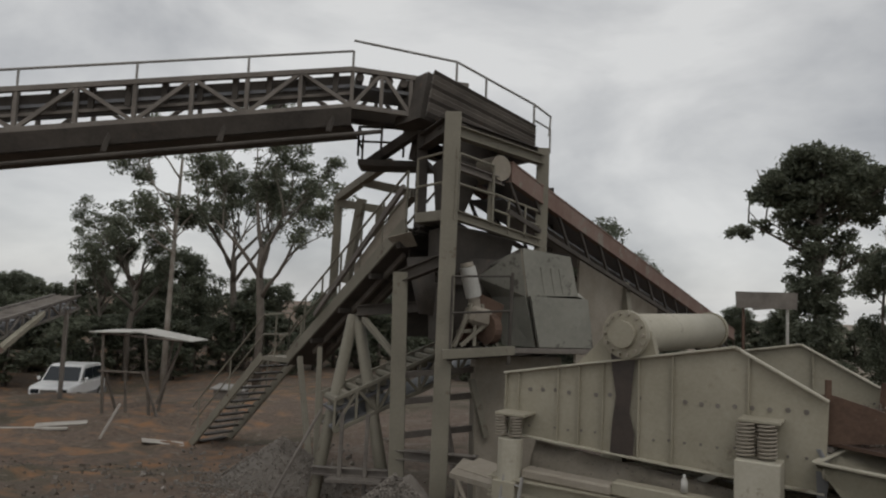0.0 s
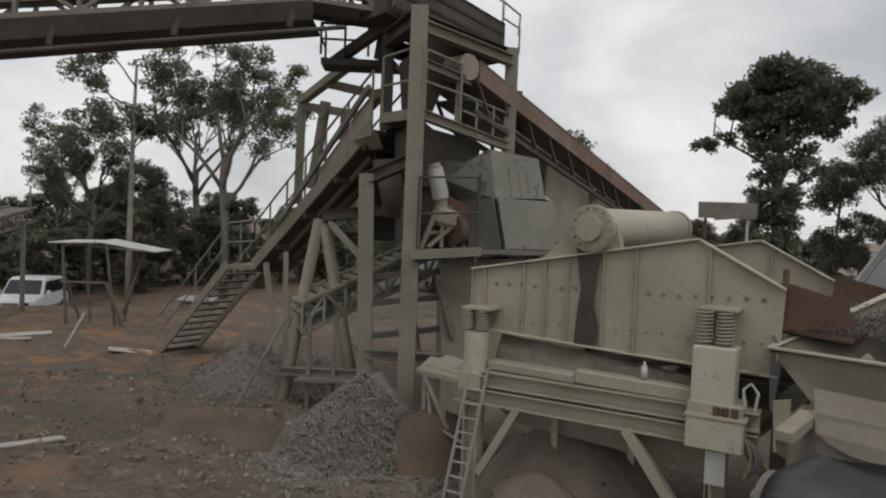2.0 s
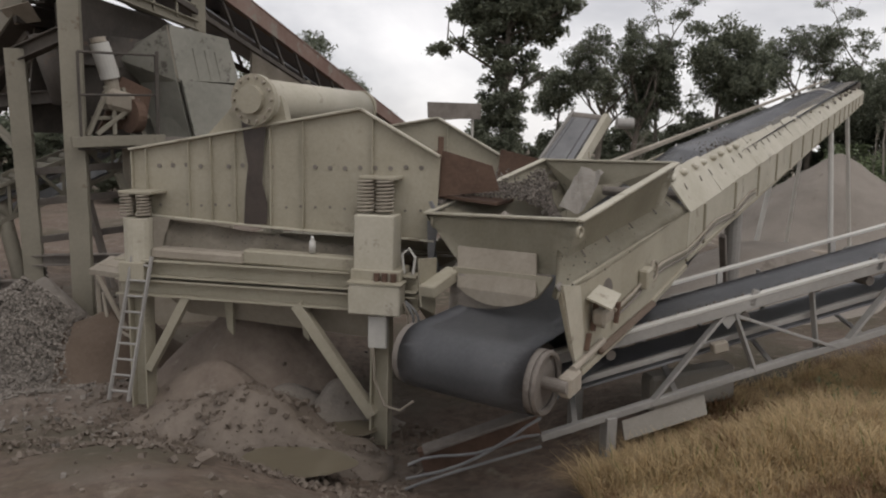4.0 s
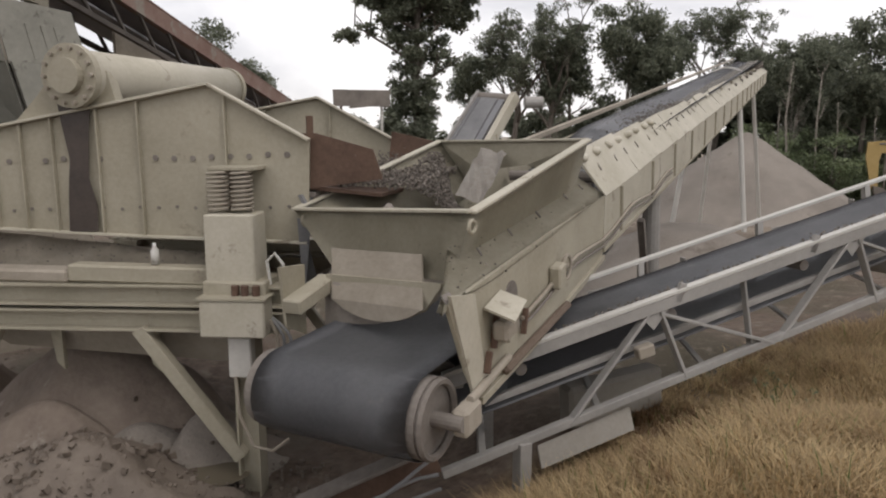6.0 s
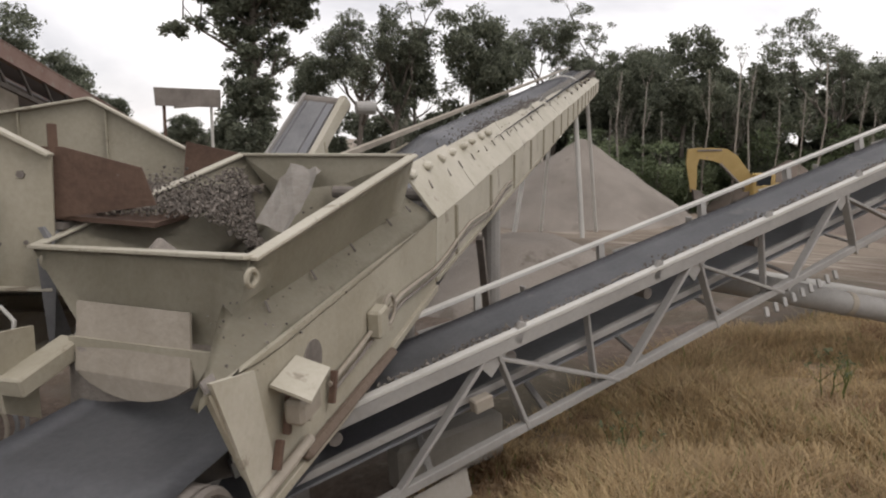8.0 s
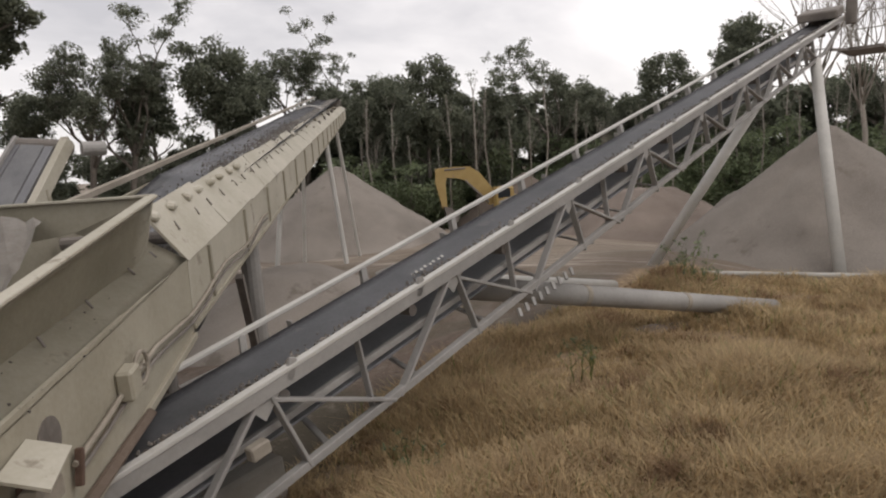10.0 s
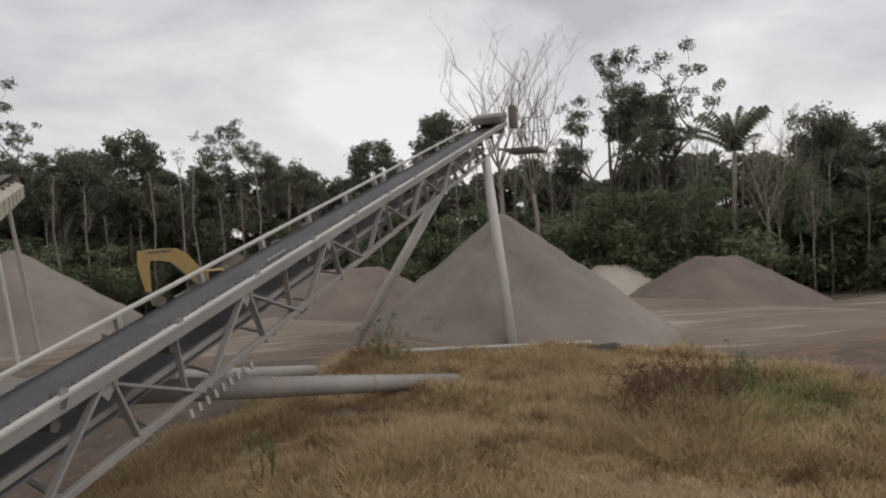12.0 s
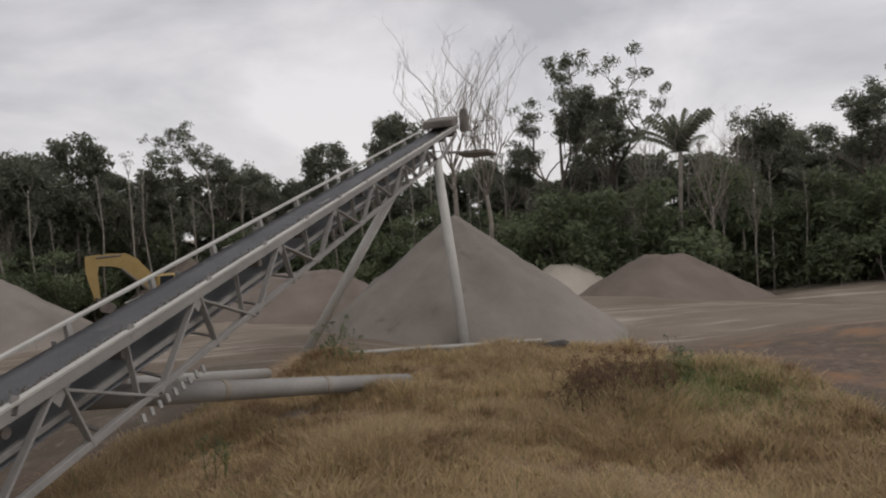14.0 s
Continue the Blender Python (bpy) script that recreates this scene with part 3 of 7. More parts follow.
def warped(a, b, c, d, thick, n=8):
    """A sheet that bends evenly between four corners."""
    bm = bmesh.new()
    rows = [[bm.verts.new(a.lerp(b, i / n).lerp(d.lerp(c, i / n), j / n)) for i in range(n + 1)] for j in range(n + 1)]
    for j in range(n):
        for i in range(n):
            bm.faces.new((rows[j][i], rows[j][i + 1], rows[j + 1][i + 1], rows[j + 1][i]))
    bmesh.ops.solidify(bm, geom=bm.faces[:], thickness=thick)
    return bm


def hopper():
    ob = thing("receiving_hopper", (3.9, 5.2, 0.9), "cream steel receiving hopper with flanged rim and rubber skirt", "hopper")
    low = [C1(0.05, 0.14, 0.98), C1(2.3, 0.1, 1.3), C1(2.3, 1.0, 1.3), C1(0.3, 1.15, 0.9)]
    rim = [HA, HB, HC, HD]
    names = ("side_wall", "back_wall", "side_wall", "front_wall")
    for i in range(4):
        j = (i + 1) % 4
        if i == 1:
            a, b = rim[1], rim[2]
            cut = [a, b, b.lerp(low[2], 0.75), b.lerp(a, 0.3) + V(0, 0, -0.26), b.lerp(a, 0.62) + V(0, 0, -0.2), a.lerp(low[1], 0.75)]
            part(names[i], plate(cut, 0.02), CREAM, ob)
            continue
        part(names[i], warped(rim[i], rim[j], low[j], low[i], 0.02), CREAM, ob, "", True)
    for i in range(4):
        j = (i + 1) % 4
        part("rim_flange", beam(rim[i] + V(0, 0, 0.006 + 0.003 * i), rim[j] + V(0, 0, 0.006 + 0.003 * i), 0.07, 0.02), CREAM_PALE, ob)
    # rounded apron over the tail of the belt
    f0, f1 = C1(-0.03, 0.16, 0.98), C1(0.24, 1.17, 0.9)
    pts = [f0.lerp(f1, k) for k in (1.0, 0.0)]
    for k in np.linspace(0.0, 1.0, 9):
        p = f0.lerp(f1, k)
        pts.append(p + V(0, 0, -0.25 * math.sin(math.pi * k) ** 0.5 - 0.02))
    part("apron", plate(pts, 0.02), CREAM, ob)
    out = V(-0.96, -0.27, 0.0) * 0.03

    def front(k, f):
        return HA.lerp(HD, k).lerp(low[0].lerp(low[3], k), f) + out

    belly = [front(0.85, 0.6), front(0.2, 0.62)] + [f0.lerp(f1, k) + out * 1.6 + V(0, 0, -0.25 * math.sin(math.pi * k) ** 0.5 - 0.02) for k in np.linspace(0.1, 0.9, 9)]
    part("skirt_sheet", plate(belly, 0.012), DUSTCOAT, ob, "bare steel patch sheet")
    part("side_rail", box((0.42, 0.14, 0.1), along(C1(-0.12, 1.2, 0.74), C1(0.28, 1.2, 0.84)), 0.01), CREAM, ob)
    part("lifting_eye", ring(HA + V(-0.01, -0.03, -0.07), (0.4, -0.8, 0), 0.035, 0.013), CREAM, ob)
    part("lifting_eye", ring(HD + V(0.06, -0.08, -0.06), (0.4, -0.8, 0), 0.045, 0.014), CREAM, ob)
    part("rubber_skirt", plate([S(2.98, -0.03, 1.38), HD + V(0.5, 0.35, 0.14), HD + V(0.06, 0.06, -0.02), S(3.12, -0.06, 1.12)], 0.03), BELTDUST, ob, "dusty rubber sheet between screen and hopper")
    part("rubber_skirt", plate([S(3.06, -0.08, 1.2), HD + V(0.02, 0.02, -0.06), HD + V(0.16, 0.1, -0.55), S(3.0, -0.05, 0.7)], 0.03), BELTDUST, ob, "dusty rubber sheet between screen and hopper")
    liner = bmesh.new()
    la, lb = HC.lerp(HB, 0.32) + V(-0.06, -0.06, -0.05), HC.lerp(HB, 0.5) + V(-0.06, -0.06, -0.1)
    grid = [[liner.verts.new(la.lerp(lb, i / 5) + V(-0.5, -0.42, -0.36) * (j / 6) + V(0, 0, 0.05 * noise.noise((i * 0.9, j * 0.8, 2)))) for j in range(7)] for i in range(6)]
    for i in range(5):
        for j in range(6):
            liner.faces.new((grid[i][j], grid[i + 1][j], grid[i + 1][j + 1], grid[i][j + 1]))
    bmesh.ops.solidify(liner, geom=liner.faces[:], thickness=0.012)
    part("torn_liner", liner, OLDWOOD, ob, "crumpled pale liner sheet")
    return ob


hopper()


def z1(s):
    return 1.13 + 0.1275 * s


def conveyor_hopper():
    """The wide conveyor that leads from the hopper up to the far heap."""
    ob = thing("belt_conveyor", C1(0, 0.5, 0.2), "cream plated belt conveyor carrying gravel up from the hopper", "conveyor")
    def zf(s):
        return 1.0 + 0.1165 * s

    rnd = random.Random(2)
    v = -0.08
    part("tail_plate", plate([C1(-0.5, v, 0.98), C1(2.6, v, zf(2.6)), C1(2.6, v, zf(2.6) - 0.56), C1(0.65, v, 0.43), C1(-0.09, v, 0.34), C1(-0.26, v, 0.55)], 0.025), CREAM, ob)
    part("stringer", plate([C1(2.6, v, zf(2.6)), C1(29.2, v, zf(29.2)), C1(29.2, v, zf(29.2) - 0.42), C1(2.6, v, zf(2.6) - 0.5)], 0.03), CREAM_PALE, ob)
    skirt = bmesh.new()
    grid = []
    for i in range(17):
        s = -0.56 + 3.16 * i / 16
        open_ = max(0.12, min(1.0, (s + 0.6) / 0.75))
        curl = 0.06 * math.exp(-((s + 0.5) / 0.25) ** 2)
        grid.append([skirt.verts.new(C1(s, v - 0.03 + 0.33 * open_ * j / 4, zf(s) + 0.19 * open_ * j / 4 + curl * (j == 0) + 0.012 * noise.noise((s * 2.3, j, 1)))) for j in range(5)])
    for i in range(16):
        for j in range(4):
            skirt.faces.new((grid[i][j], grid[i + 1][j], grid[i + 1][j + 1], grid[i][j + 1]))
    bmesh.ops.solidify(skirt, geom=skirt.faces[:], thickness=0.015)
    part("skirt_ledge", skirt, CREAM, ob, "sloping dusty skirt plate", True)
    part("lip_slot", plate([C1(-0.5, v - 0.02, zf(-0.5) + 0.045), C1(-0.42, v - 0.02, zf(-0.42) + 0.045), C1(-0.4, v + 0.02, zf(-0.4) + 0.08), C1(-0.48, v + 0.02, zf(-0.48) + 0.08)], 0.01), DARKSTEEL, ob)
    s = 2.6
    while s < 28.8:
        d, lift = rnd.uniform(0.9, 1.4), rnd.uniform(-0.015, 0.03)
        e = min(s + d, 29.2)
        ridge = 0.37 - 0.005 * s + lift
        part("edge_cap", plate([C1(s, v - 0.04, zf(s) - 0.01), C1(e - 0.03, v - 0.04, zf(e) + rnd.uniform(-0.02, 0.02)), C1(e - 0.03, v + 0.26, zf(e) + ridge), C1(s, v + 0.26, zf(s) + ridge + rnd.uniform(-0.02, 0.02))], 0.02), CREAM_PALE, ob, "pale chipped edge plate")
        s = e
    part("lower_flange", beam(C1(0.65, v, 0.42), C1(2.6, v, zf(2.6) - 0.56), 0.1, 0.05), CREAM, ob)
    part("lower_flange", beam(C1(-0.1, v, 0.34), C1(0.65, v, 0.42), 0.1, 0.05), CREAM, ob)
    part("lower_flange", beam(C1(2.6, v, zf(2.6) - 0.5), C1(29.1, v, zf(29.1) - 0.43), 0.09, 0.04), CREAM, ob)
    for s in np.arange(3.2, 28, 1.55):
        part("stiffener", beam(C1(s, v - 0.03, zf(s) - 0.03), C1(s + 0.05, v - 0.03, zf(s) - 0.46), 0.05, 0.04), CREAM, ob)
    v = 1.2
    part("tail_plate", plate([C1(0.35, v, 0.95), C1(2.5, v, z1(2.5)), C1(2.5, v, z1(2.5) - 0.62), C1(0.2, v, 0.36)], 0.025), CREAM, ob)
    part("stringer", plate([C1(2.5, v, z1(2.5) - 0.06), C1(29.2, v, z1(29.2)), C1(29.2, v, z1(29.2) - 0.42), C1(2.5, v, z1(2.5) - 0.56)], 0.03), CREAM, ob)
    part("edge_rail", beam(C1(1.8, v, z1(1.8) + 0.1), C1(29.0, v, z1(29.0) + 0.12), 0.06, 0.06), DUSTCOAT, ob)
    part("lower_flange", beam(C1(2.5, v, z1(2.5) - 0.56), C1(29.1, v, z1(29.1) - 0.43), 0.09, 0.04), CREAM, ob)
    for s in np.arange(0.2, 9.5, 0.55):
        s += rnd.uniform(-0.08, 0.08)
        part("skirt_bolt", beam(C1(s, 0.06, zf(s) + (0.13 if s < 2.6 else 0.22)), C1(s - 0.07, 0.0, zf(s) + (0.1 if s < 2.6 else 0.16)), 0.013, 0.013), DARKSTEEL, ob)
    for i in range(9):
        s = 2.25 + i * 0.42 + rnd.uniform(-0.1, 0.1)
        part("skirt_clamp", box((rnd.uniform(0.1, 0.2), 0.09, 0.06), along(C1(s, 0.1, zf(s) + 0.31), C1(s + 0.16, 0.12, zf(s) + 0.34)) @ Matrix.Rotation(rnd.uniform(-0.5, 0.5), 4, "X"), 0.02), CREAM_PALE, ob)
    for i in range(6):
        s = 11 + i * 2.6
        part("skirt_clamp", box((0.2, 0.1, 0.08), along(C1(s, 0.1, zf(s) + 0.26), C1(s + 0.2, 0.1, zf(s) + 0.29)), 0.02), CREAM_PALE, ob)
    wire = [C1(20.5 + 0.3 * math.sin(a), 0.1 + 1.1 * a / 3.1, zf(20.5) + 0.3 + 0.22 * math.sin(a)) for a in np.linspace(0, 3.1, 9)]
    part("loose_hose", tube_path(wire, 0.03), PIPEPAINT, ob)
    # belt: troughed carrying side, return side and the wrap round the tail drum
    rad, hub = 0.24, (-0.42, 0.27)
    prof = []
    for s in (29.0, 15.0, 6.0):
        prof.append((s, z1(s) - 0.04))
    prof += [(2.4, 1.02), (0.2, 0.6)]
    for a in np.linspace(90, 270, 13):
        prof.append((hub[0] + rad * math.cos(radians(a)), hub[1] + 0.06 + rad * math.sin(radians(a))))
    prof += [(1.0, 0.12), (6.0, z1(6) - 0.72), (29.0, z1(29) - 0.62)]
    bm = bmesh.new()
    cols = []
    for k, (s, z) in enumerate(prof):
        trough = 0.07 if k < 4 else 0.0
        cols.append([bm.verts.new(C1(s, 0.06 + 1.02 * j / 6, z + trough * abs(j - 3) / 3)) for j in range(7)])
    for a, b in zip(cols, cols[1:]):
        for j in range(6):
            bm.faces.new((a[j], a[j + 1], b[j + 1], b[j]))
    bmesh.ops.solidify(bm, geom=bm.faces[:], thickness=0.018)
    part("belt", bm, BELT, ob, "black rubber belt wrapped round its tail drum", True)
    drum = part("tail_drum", cyl(C1(hub[0], 0.02, hub[1] + 0.06), C1(hub[0], 1.14, hub[1] + 0.06), 0.225, n=32), DARKSTEEL, ob)
    part("drum_end", ring(C1(hub[0], 0.0, hub[1] + 0.06), C1(0, 1, 0) - C1(0, 0, 0), 0.205, 0.022, n=28), DARKSTEEL, drum)
    part("shaft", cyl(C1(hub[0], -0.16, hub[1] + 0.06), C1(hub[0], 1.25, hub[1] + 0.06), 0.045), DARKSTEEL, drum)
    part("bearing_block", box((0.2, 0.1, 0.16), along(C1(-0.42, -0.13, 0.32), C1(-0.22, -0.13, 0.34)), 0.02), DUSTCOAT, ob)
    part("take_up_screw", cyl(C1(-0.3, -0.14, 0.42), C1(0.25, -0.14, 0.5), 0.025), DUSTCOAT, ob)
    # front plate, cover plate and switch on the near side
    part("tail_cheek", plate([C1(-0.5, -0.1, 1.03), C1(-0.2, -0.1, 0.98), C1(-0.02, -0.1, 0.4), C1(-0.18, -0.1, 0.36)], 0.02), CREAM_PALE, ob)
    part("tail_cheek", plate([C1(-0.15, 1.28, 1.0), C1(0.1, 1.28, 0.98), C1(0.1, 1.28, 0.5), C1(-0.1, 1.28, 0.6)], 0.02), CREAM, ob)
    part("cover_plate", plate([C1(-0.06, -0.3, 0.82), C1(0.2, -0.27, 0.88), C1(0.18, -0.11, 0.93), C1(-0.08, -0.12, 0.88)], 0.015), CREAM_PALE, ob, "bent cream cover plate")
    part("hand_hole", cyl(C1(0.36, -0.112, 0.85), C1(0.36, -0.1, 0.85), 0.1, n=20), DARKSTEEL, ob, "dark round hand hole")
    part("bracket", box((0.2, 0.1, 0.12), along(C1(0.0, -0.18, 0.72), C1(0.2, -0.18, 0.74)), 0.02), DUSTCOAT, ob)
    for k, (u, z, h) in enumerate(((0.02, 0.62, 0.2), (0.12, 0.66, 0.14), (-0.08, 0.5, 0.12), (0.22, 0.6, 0.1), (0.5, 0.58, 0.16))):
        part("stud", beam(C1(u, -0.14, z), C1(u + 0.04, -0.14, z + h), 0.035, 0.03), DUSTCOAT if k % 2 else RUST, ob)
    part("caked_dirt", box((1.3, 0.07, 0.06), along(C1(0.2, -0.13, 0.42), C1(1.5, -0.13, 0.56)), 0.025), DIRT, ob, "dirt caked along the flange")
    sw = part("pull_switch", box((0.15, 0.09, 0.17), along(C1(1.08, -0.15, 0.83), C1(1.23, -0.15, 0.85)), 0.015), CREAM, ob, "cream pull switch with cable loop")
    part("cable_loop", ring(C1(1.33, -0.16, 0.87), (0.5, -0.8, 0), 0.09, 0.012), DUSTCOAT, sw)
    pts = [C1(s, -0.13, zf(s) - 0.34 - 0.04 * math.sin(s * 3)) for s in np.arange(0.5, 6.5, 0.4)]
    part("cable", tube_path(pts, 0.014), DUSTCOAT, ob)
    part("cable", tube_path([p + V(0, 0, -0.06) for p in pts], 0.01), DARKSTEEL, ob)
    # carrying idlers and legs
    for s in np.arange(3.4, 29, 1.9):
        part("idler", cyl(C1(s, 0.0, z1(s) - 0.16), C1(s, 1.1, z1(s) - 0.16), 0.055, n=10), DARKSTEEL, ob)
    part("head_drum", cyl(C1(29.0, 0.05, z1(29) - 0.28), C1(29.0, 1.05, z1(29) - 0.28), 0.26, n=20), DARKSTEEL, ob)
    for s in (5.1,):
        for v in (0.0, 1.1):
            b = C1(s + 0.55, v, 0)
            part("leg", cyl(V(b.x, b.y, height(b.x, b.y) - 0.2), C1(s + 0.3, v, z1(s) - 0.5), 0.11), GREYPAINT, ob)
            part("leg_brace", beam(C1(s - 0.3, v, z1(s) - 0.95), V(b.x, b.y, height(b.x, b.y)), 0.08, 0.08), DARKSTEEL, ob)
        part("leg_tie", beam(C1(s - 0.1, -0.05, z1(s) - 0.6), C1(s - 0.1, 1.2, z1(s) - 0.6), 0.12, 0.12), DARKSTEEL, ob)
    for s, d in ((17.5, -0.8), (22.5, 1.6)):
        for v in (0.0, 1.1):
            b = C1(s + d, v + (0.5 if v else -0.5), 0)
            part("leg", cyl(V(b.x, b.y, -1.7), C1(s, v, z1(s) - 0.4), 0.07, n=8), PIPEPAINT, ob)
    return ob


conveyor_hopper()


def z2(s):
    return 0.97 + 0.2455 * s


def deep(s):
    return 0.65 if s < 3 else 0.65 - 0.017 * (s - 3)


def conveyor_lattice():
    """The long lattice conveyor up to the great heap."""
    ob = thing("lattice_conveyor", C2(0, 0.45, 0.0), "grey steel lattice conveyor with black belt and pipe legs", "conveyor")
    lo, hi, wide = -3.2, 14.75, 0.72
    for v in (0.0, wide):
        drop = 0.0 if v == 0 else 0.14
        part("top_chord", beam(C2(lo, v, z2(lo) - drop), C2(hi, v, z2(hi) - drop), 0.07, 0.09), GREYPAINT, ob)
        side, up = (-0.01, 0.06) if v == 0 else (0.1, 0.07)
        part("edge_rail", beam(C2(lo, v + side, z2(lo) + up), C2(hi, v + side, z2(hi) + up), 0.06, 0.03), PIPEPAINT, ob)
        part("bottom_chord", beam(C2(lo, v, z2(lo) - deep(lo)), C2(13.0, v, z2(13.0) - deep(13.0)), 0.06, 0.06), GREYPAINT, ob)
        part("bottom_chord", beam(C2(13.0, v, z2(13.0) - deep(13.0)), C2(hi - 0.3, v, z2(hi) - 0.25), 0.06, 0.06), GREYPAINT, ob)
        part("inner_angle", beam(C2(lo, v + (0.1 if v == 0 else -0.1), z2(lo) - 0.3), C2(12.5, v + (0.1 if v == 0 else -0.1), z2(12.5) - 0.3), 0.05, 0.05), GREYPAINT, ob)
        s = -3.45
        while s < 13:
            for ds, de in ((0.0, -0.62), (0.1, 0.36)):
                a, b = s + ds, s + de
                if lo < a < hi and lo < b < 13.2:
                    part("lattice_bar", beam(C2(a, v, z2(a) - 0.04), C2(b, v, z2(b) - deep(b)), 0.07, 0.025), GREYPAINT, ob)
            if s + 1.2 < 13.2 and s > lo:
                part("lattice_bar", beam(C2(s + 0.1, v, z2(s) - 0.04), C2(s + 1.16, v, z2(s + 1.16) - deep(s + 1.16)), 0.07, 0.025), GREYPAINT, ob)
            if s + 0.9 < hi and s > lo:
                part("post", beam(C2(s + 0.85, v + 0.03, z2(s + 0.85)), C2(s + 0.98, v + 0.03, z2(s + 0.98) - deep(s + 0.98)), 0.06, 0.02), GREYPAINT, ob)
            part("gusset", plate([C2(s - 0.1, v - 0.012, z2(s) - 0.02), C2(s + 0.2, v - 0.012, z2(s + 0.2) - 0.02), C2(s + 0.05, v - 0.012, z2(s) - 0.16)], 0.008), GREYPAINT, ob)
            s += 1.83
    for s in np.arange(-2.9, 14.3, 0.915):
        part("cross_bar", beam(C2(s, 0, z2(s) - deep(s)), C2(s + 0.25, wide, z2(s) - deep(s) + 0.06), 0.05, 0.02), GREYPAINT, ob)
    for s in np.arange(-2.6, 14.5, 1.22):
        part("idler", cyl(C2(s, 0.04, z2(s) - 0.13), C2(s, wide - 0.04, z2(s) - 0.13), 0.045, n=8), DARKSTEEL, ob)
        part("idler_bracket", beam(C2(s, -0.02, z2(s) - 0.02), C2(s + 0.04, -0.02, z2(s) + 0.12), 0.03, 0.06), GREYPAINT, ob)
        part("rail_stub", beam(C2(s + 0.2, wide + 0.02, z2(s) - 0.16), C2(s + 0.24, wide + 0.1, z2(s + 0.2) + 0.06), 0.05, 0.09), GREYPAINT, ob)
    # carrying belt in a shallow trough, and the return belt below
    bm = bmesh.new()
    cols = []
    for s in np.linspace(lo + 0.1, hi - 0.05, 40):
        cols.append([bm.verts.new(C2(s, 0.05 + 0.61 * j / 6, z2(s) - 0.05 + 0.05 * abs(j - 3) / 3)) for j in range(7)])
    for a, b in zip(cols, cols[1:]):
        for j in range(6):
            bm.faces.new((a[j], b[j], b[j + 1], a[j + 1]))
    bmesh.ops.solidify(bm, geom=bm.faces[:], thickness=0.014)
    part("belt", bm, BELT, ob, "black rubber carrying belt", True)
    part("return_belt", plate([C2(lo, 0.08, z2(lo) - 0.36), C2(12.6, 0.08, z2(12.6) - 0.36), C2(12.6, wide - 0.08, z2(12.6) - 0.36), C2(lo, wide - 0.08, z2(lo) - 0.36)], 0.014), BELT, ob, "black return belt")
    part("head_drum", cyl(C2(hi - 0.1, 0.06, z2(hi) - 0.1), C2(hi - 0.1, wide - 0.06, z2(hi) - 0.1), 0.17, n=20), DARKSTEEL, ob)
    head = part("head_guard", box((0.75, wide + 0.1, 0.2), along(C2(hi - 0.8, wide / 2, z2(hi - 0.8) + 0.2), C2(hi - 0.05, wide / 2, z2(hi) + 0.2)), 0.03), DARKSTEEL, ob, "dark dusty head guard")
    part("scraper", plate([C2(hi - 0.8, 0.8, z2(hi) + 0.1), C2(hi - 0.2, 0.9, z2(hi) + 0.3), C2(hi - 0.3, 0.95, z2(hi) + 0.2)], 0.02), RUST, head)
    # drive, service platform and its rail
    part("drive_motor", cyl(C2(hi + 0.15, -0.16, z2(hi) - 0.12), C2(hi + 0.15, -0.16, z2(hi) + 0.42), 0.12, n=16), DARKSTEEL, ob, "upright drive motor")
    part("motor_fan_cover", cyl(C2(hi + 0.15, -0.16, z2(hi) + 0.42), C2(hi + 0.15, -0.16, z2(hi) + 0.48), 0.1, n=16), DARKSTEEL, ob)
    pz = z2(hi) - 0.72
    deck = [C2(hi - 0.5, -0.9, pz), C2(hi + 0.9, -0.9, pz), C2(hi + 0.9, -0.02, pz), C2(hi - 0.5, -0.02, pz)]
    plat = part("platform", plate(deck, 0.07), DARKSTEEL, ob, "dark service platform")
    for a, b in ((C2(hi + 0.9, -0.9, pz), C2(hi + 0.9, 0, pz)), (C2(hi - 0.3, -0.9, pz), C2(hi + 0.9, -0.9, pz))):
        for k in (0.55, 0.95):
            part("handrail", cyl(a + V(0, 0, k), b + V(0, 0, k), 0.016, n=6), PIPEPAINT, plat)
        for f in (0, 0.5, 1):
            c = a.lerp(b, f)
            part("rail_post", cyl(c, c + V(0, 0, 0.95), 0.016, n=6), PIPEPAINT, plat)
    part("platform_strut", beam(C2(hi - 0.1, -0.3, pz - 0.02), C2(hi - 1.2, -0.02, z2(hi - 1.2) - 0.5), 0.06, 0.06), DARKSTEEL, ob)
    # pipe legs
    fa, fb = V(16.45, 1.46, -0.66), V(16.4, 4.78, -0.5)
    part("pipe_leg", cyl(fa, C2(12.3, 0.02, z2(12.3) - 0.5), 0.11, n=18), PIPEPAINT, ob, "chalky painted pipe leg", True)
    part("pipe_leg", cyl(fb, C2(10.1, 0.3, z2(10.1) - 0.5), 0.1, n=18), PIPEPAINT, ob, "chalky painted pipe leg", True)
    # comb of lugs under the chord
    for i in range(9):
        s = 1.12 + i * 0.115
        part("lug", beam(C2(s, -0.04, z2(s) - deep(s) - 0.03), C2(s - 0.02, -0.08, z2(s) - deep(s) - 0.1), 0.035, 0.025), GREYPAINT, ob)
    part("side_bracket", box((0.14, 0.08, 0.09), along(C2(-1.72, -0.03, 0.25), C2(-1.58, -0.03, 0.28)), 0.01), DUSTCOAT, ob)
    tailz = z2(lo) - 0.2
    part("tail_drum", cyl(C2(lo, 0.06, tailz + 0.15), C2(lo, wide - 0.06, tailz + 0.15), 0.18, n=18), DARKSTEEL, ob)
    for v in (0.0, wide):
        b = C2(-2.6, v, 0)
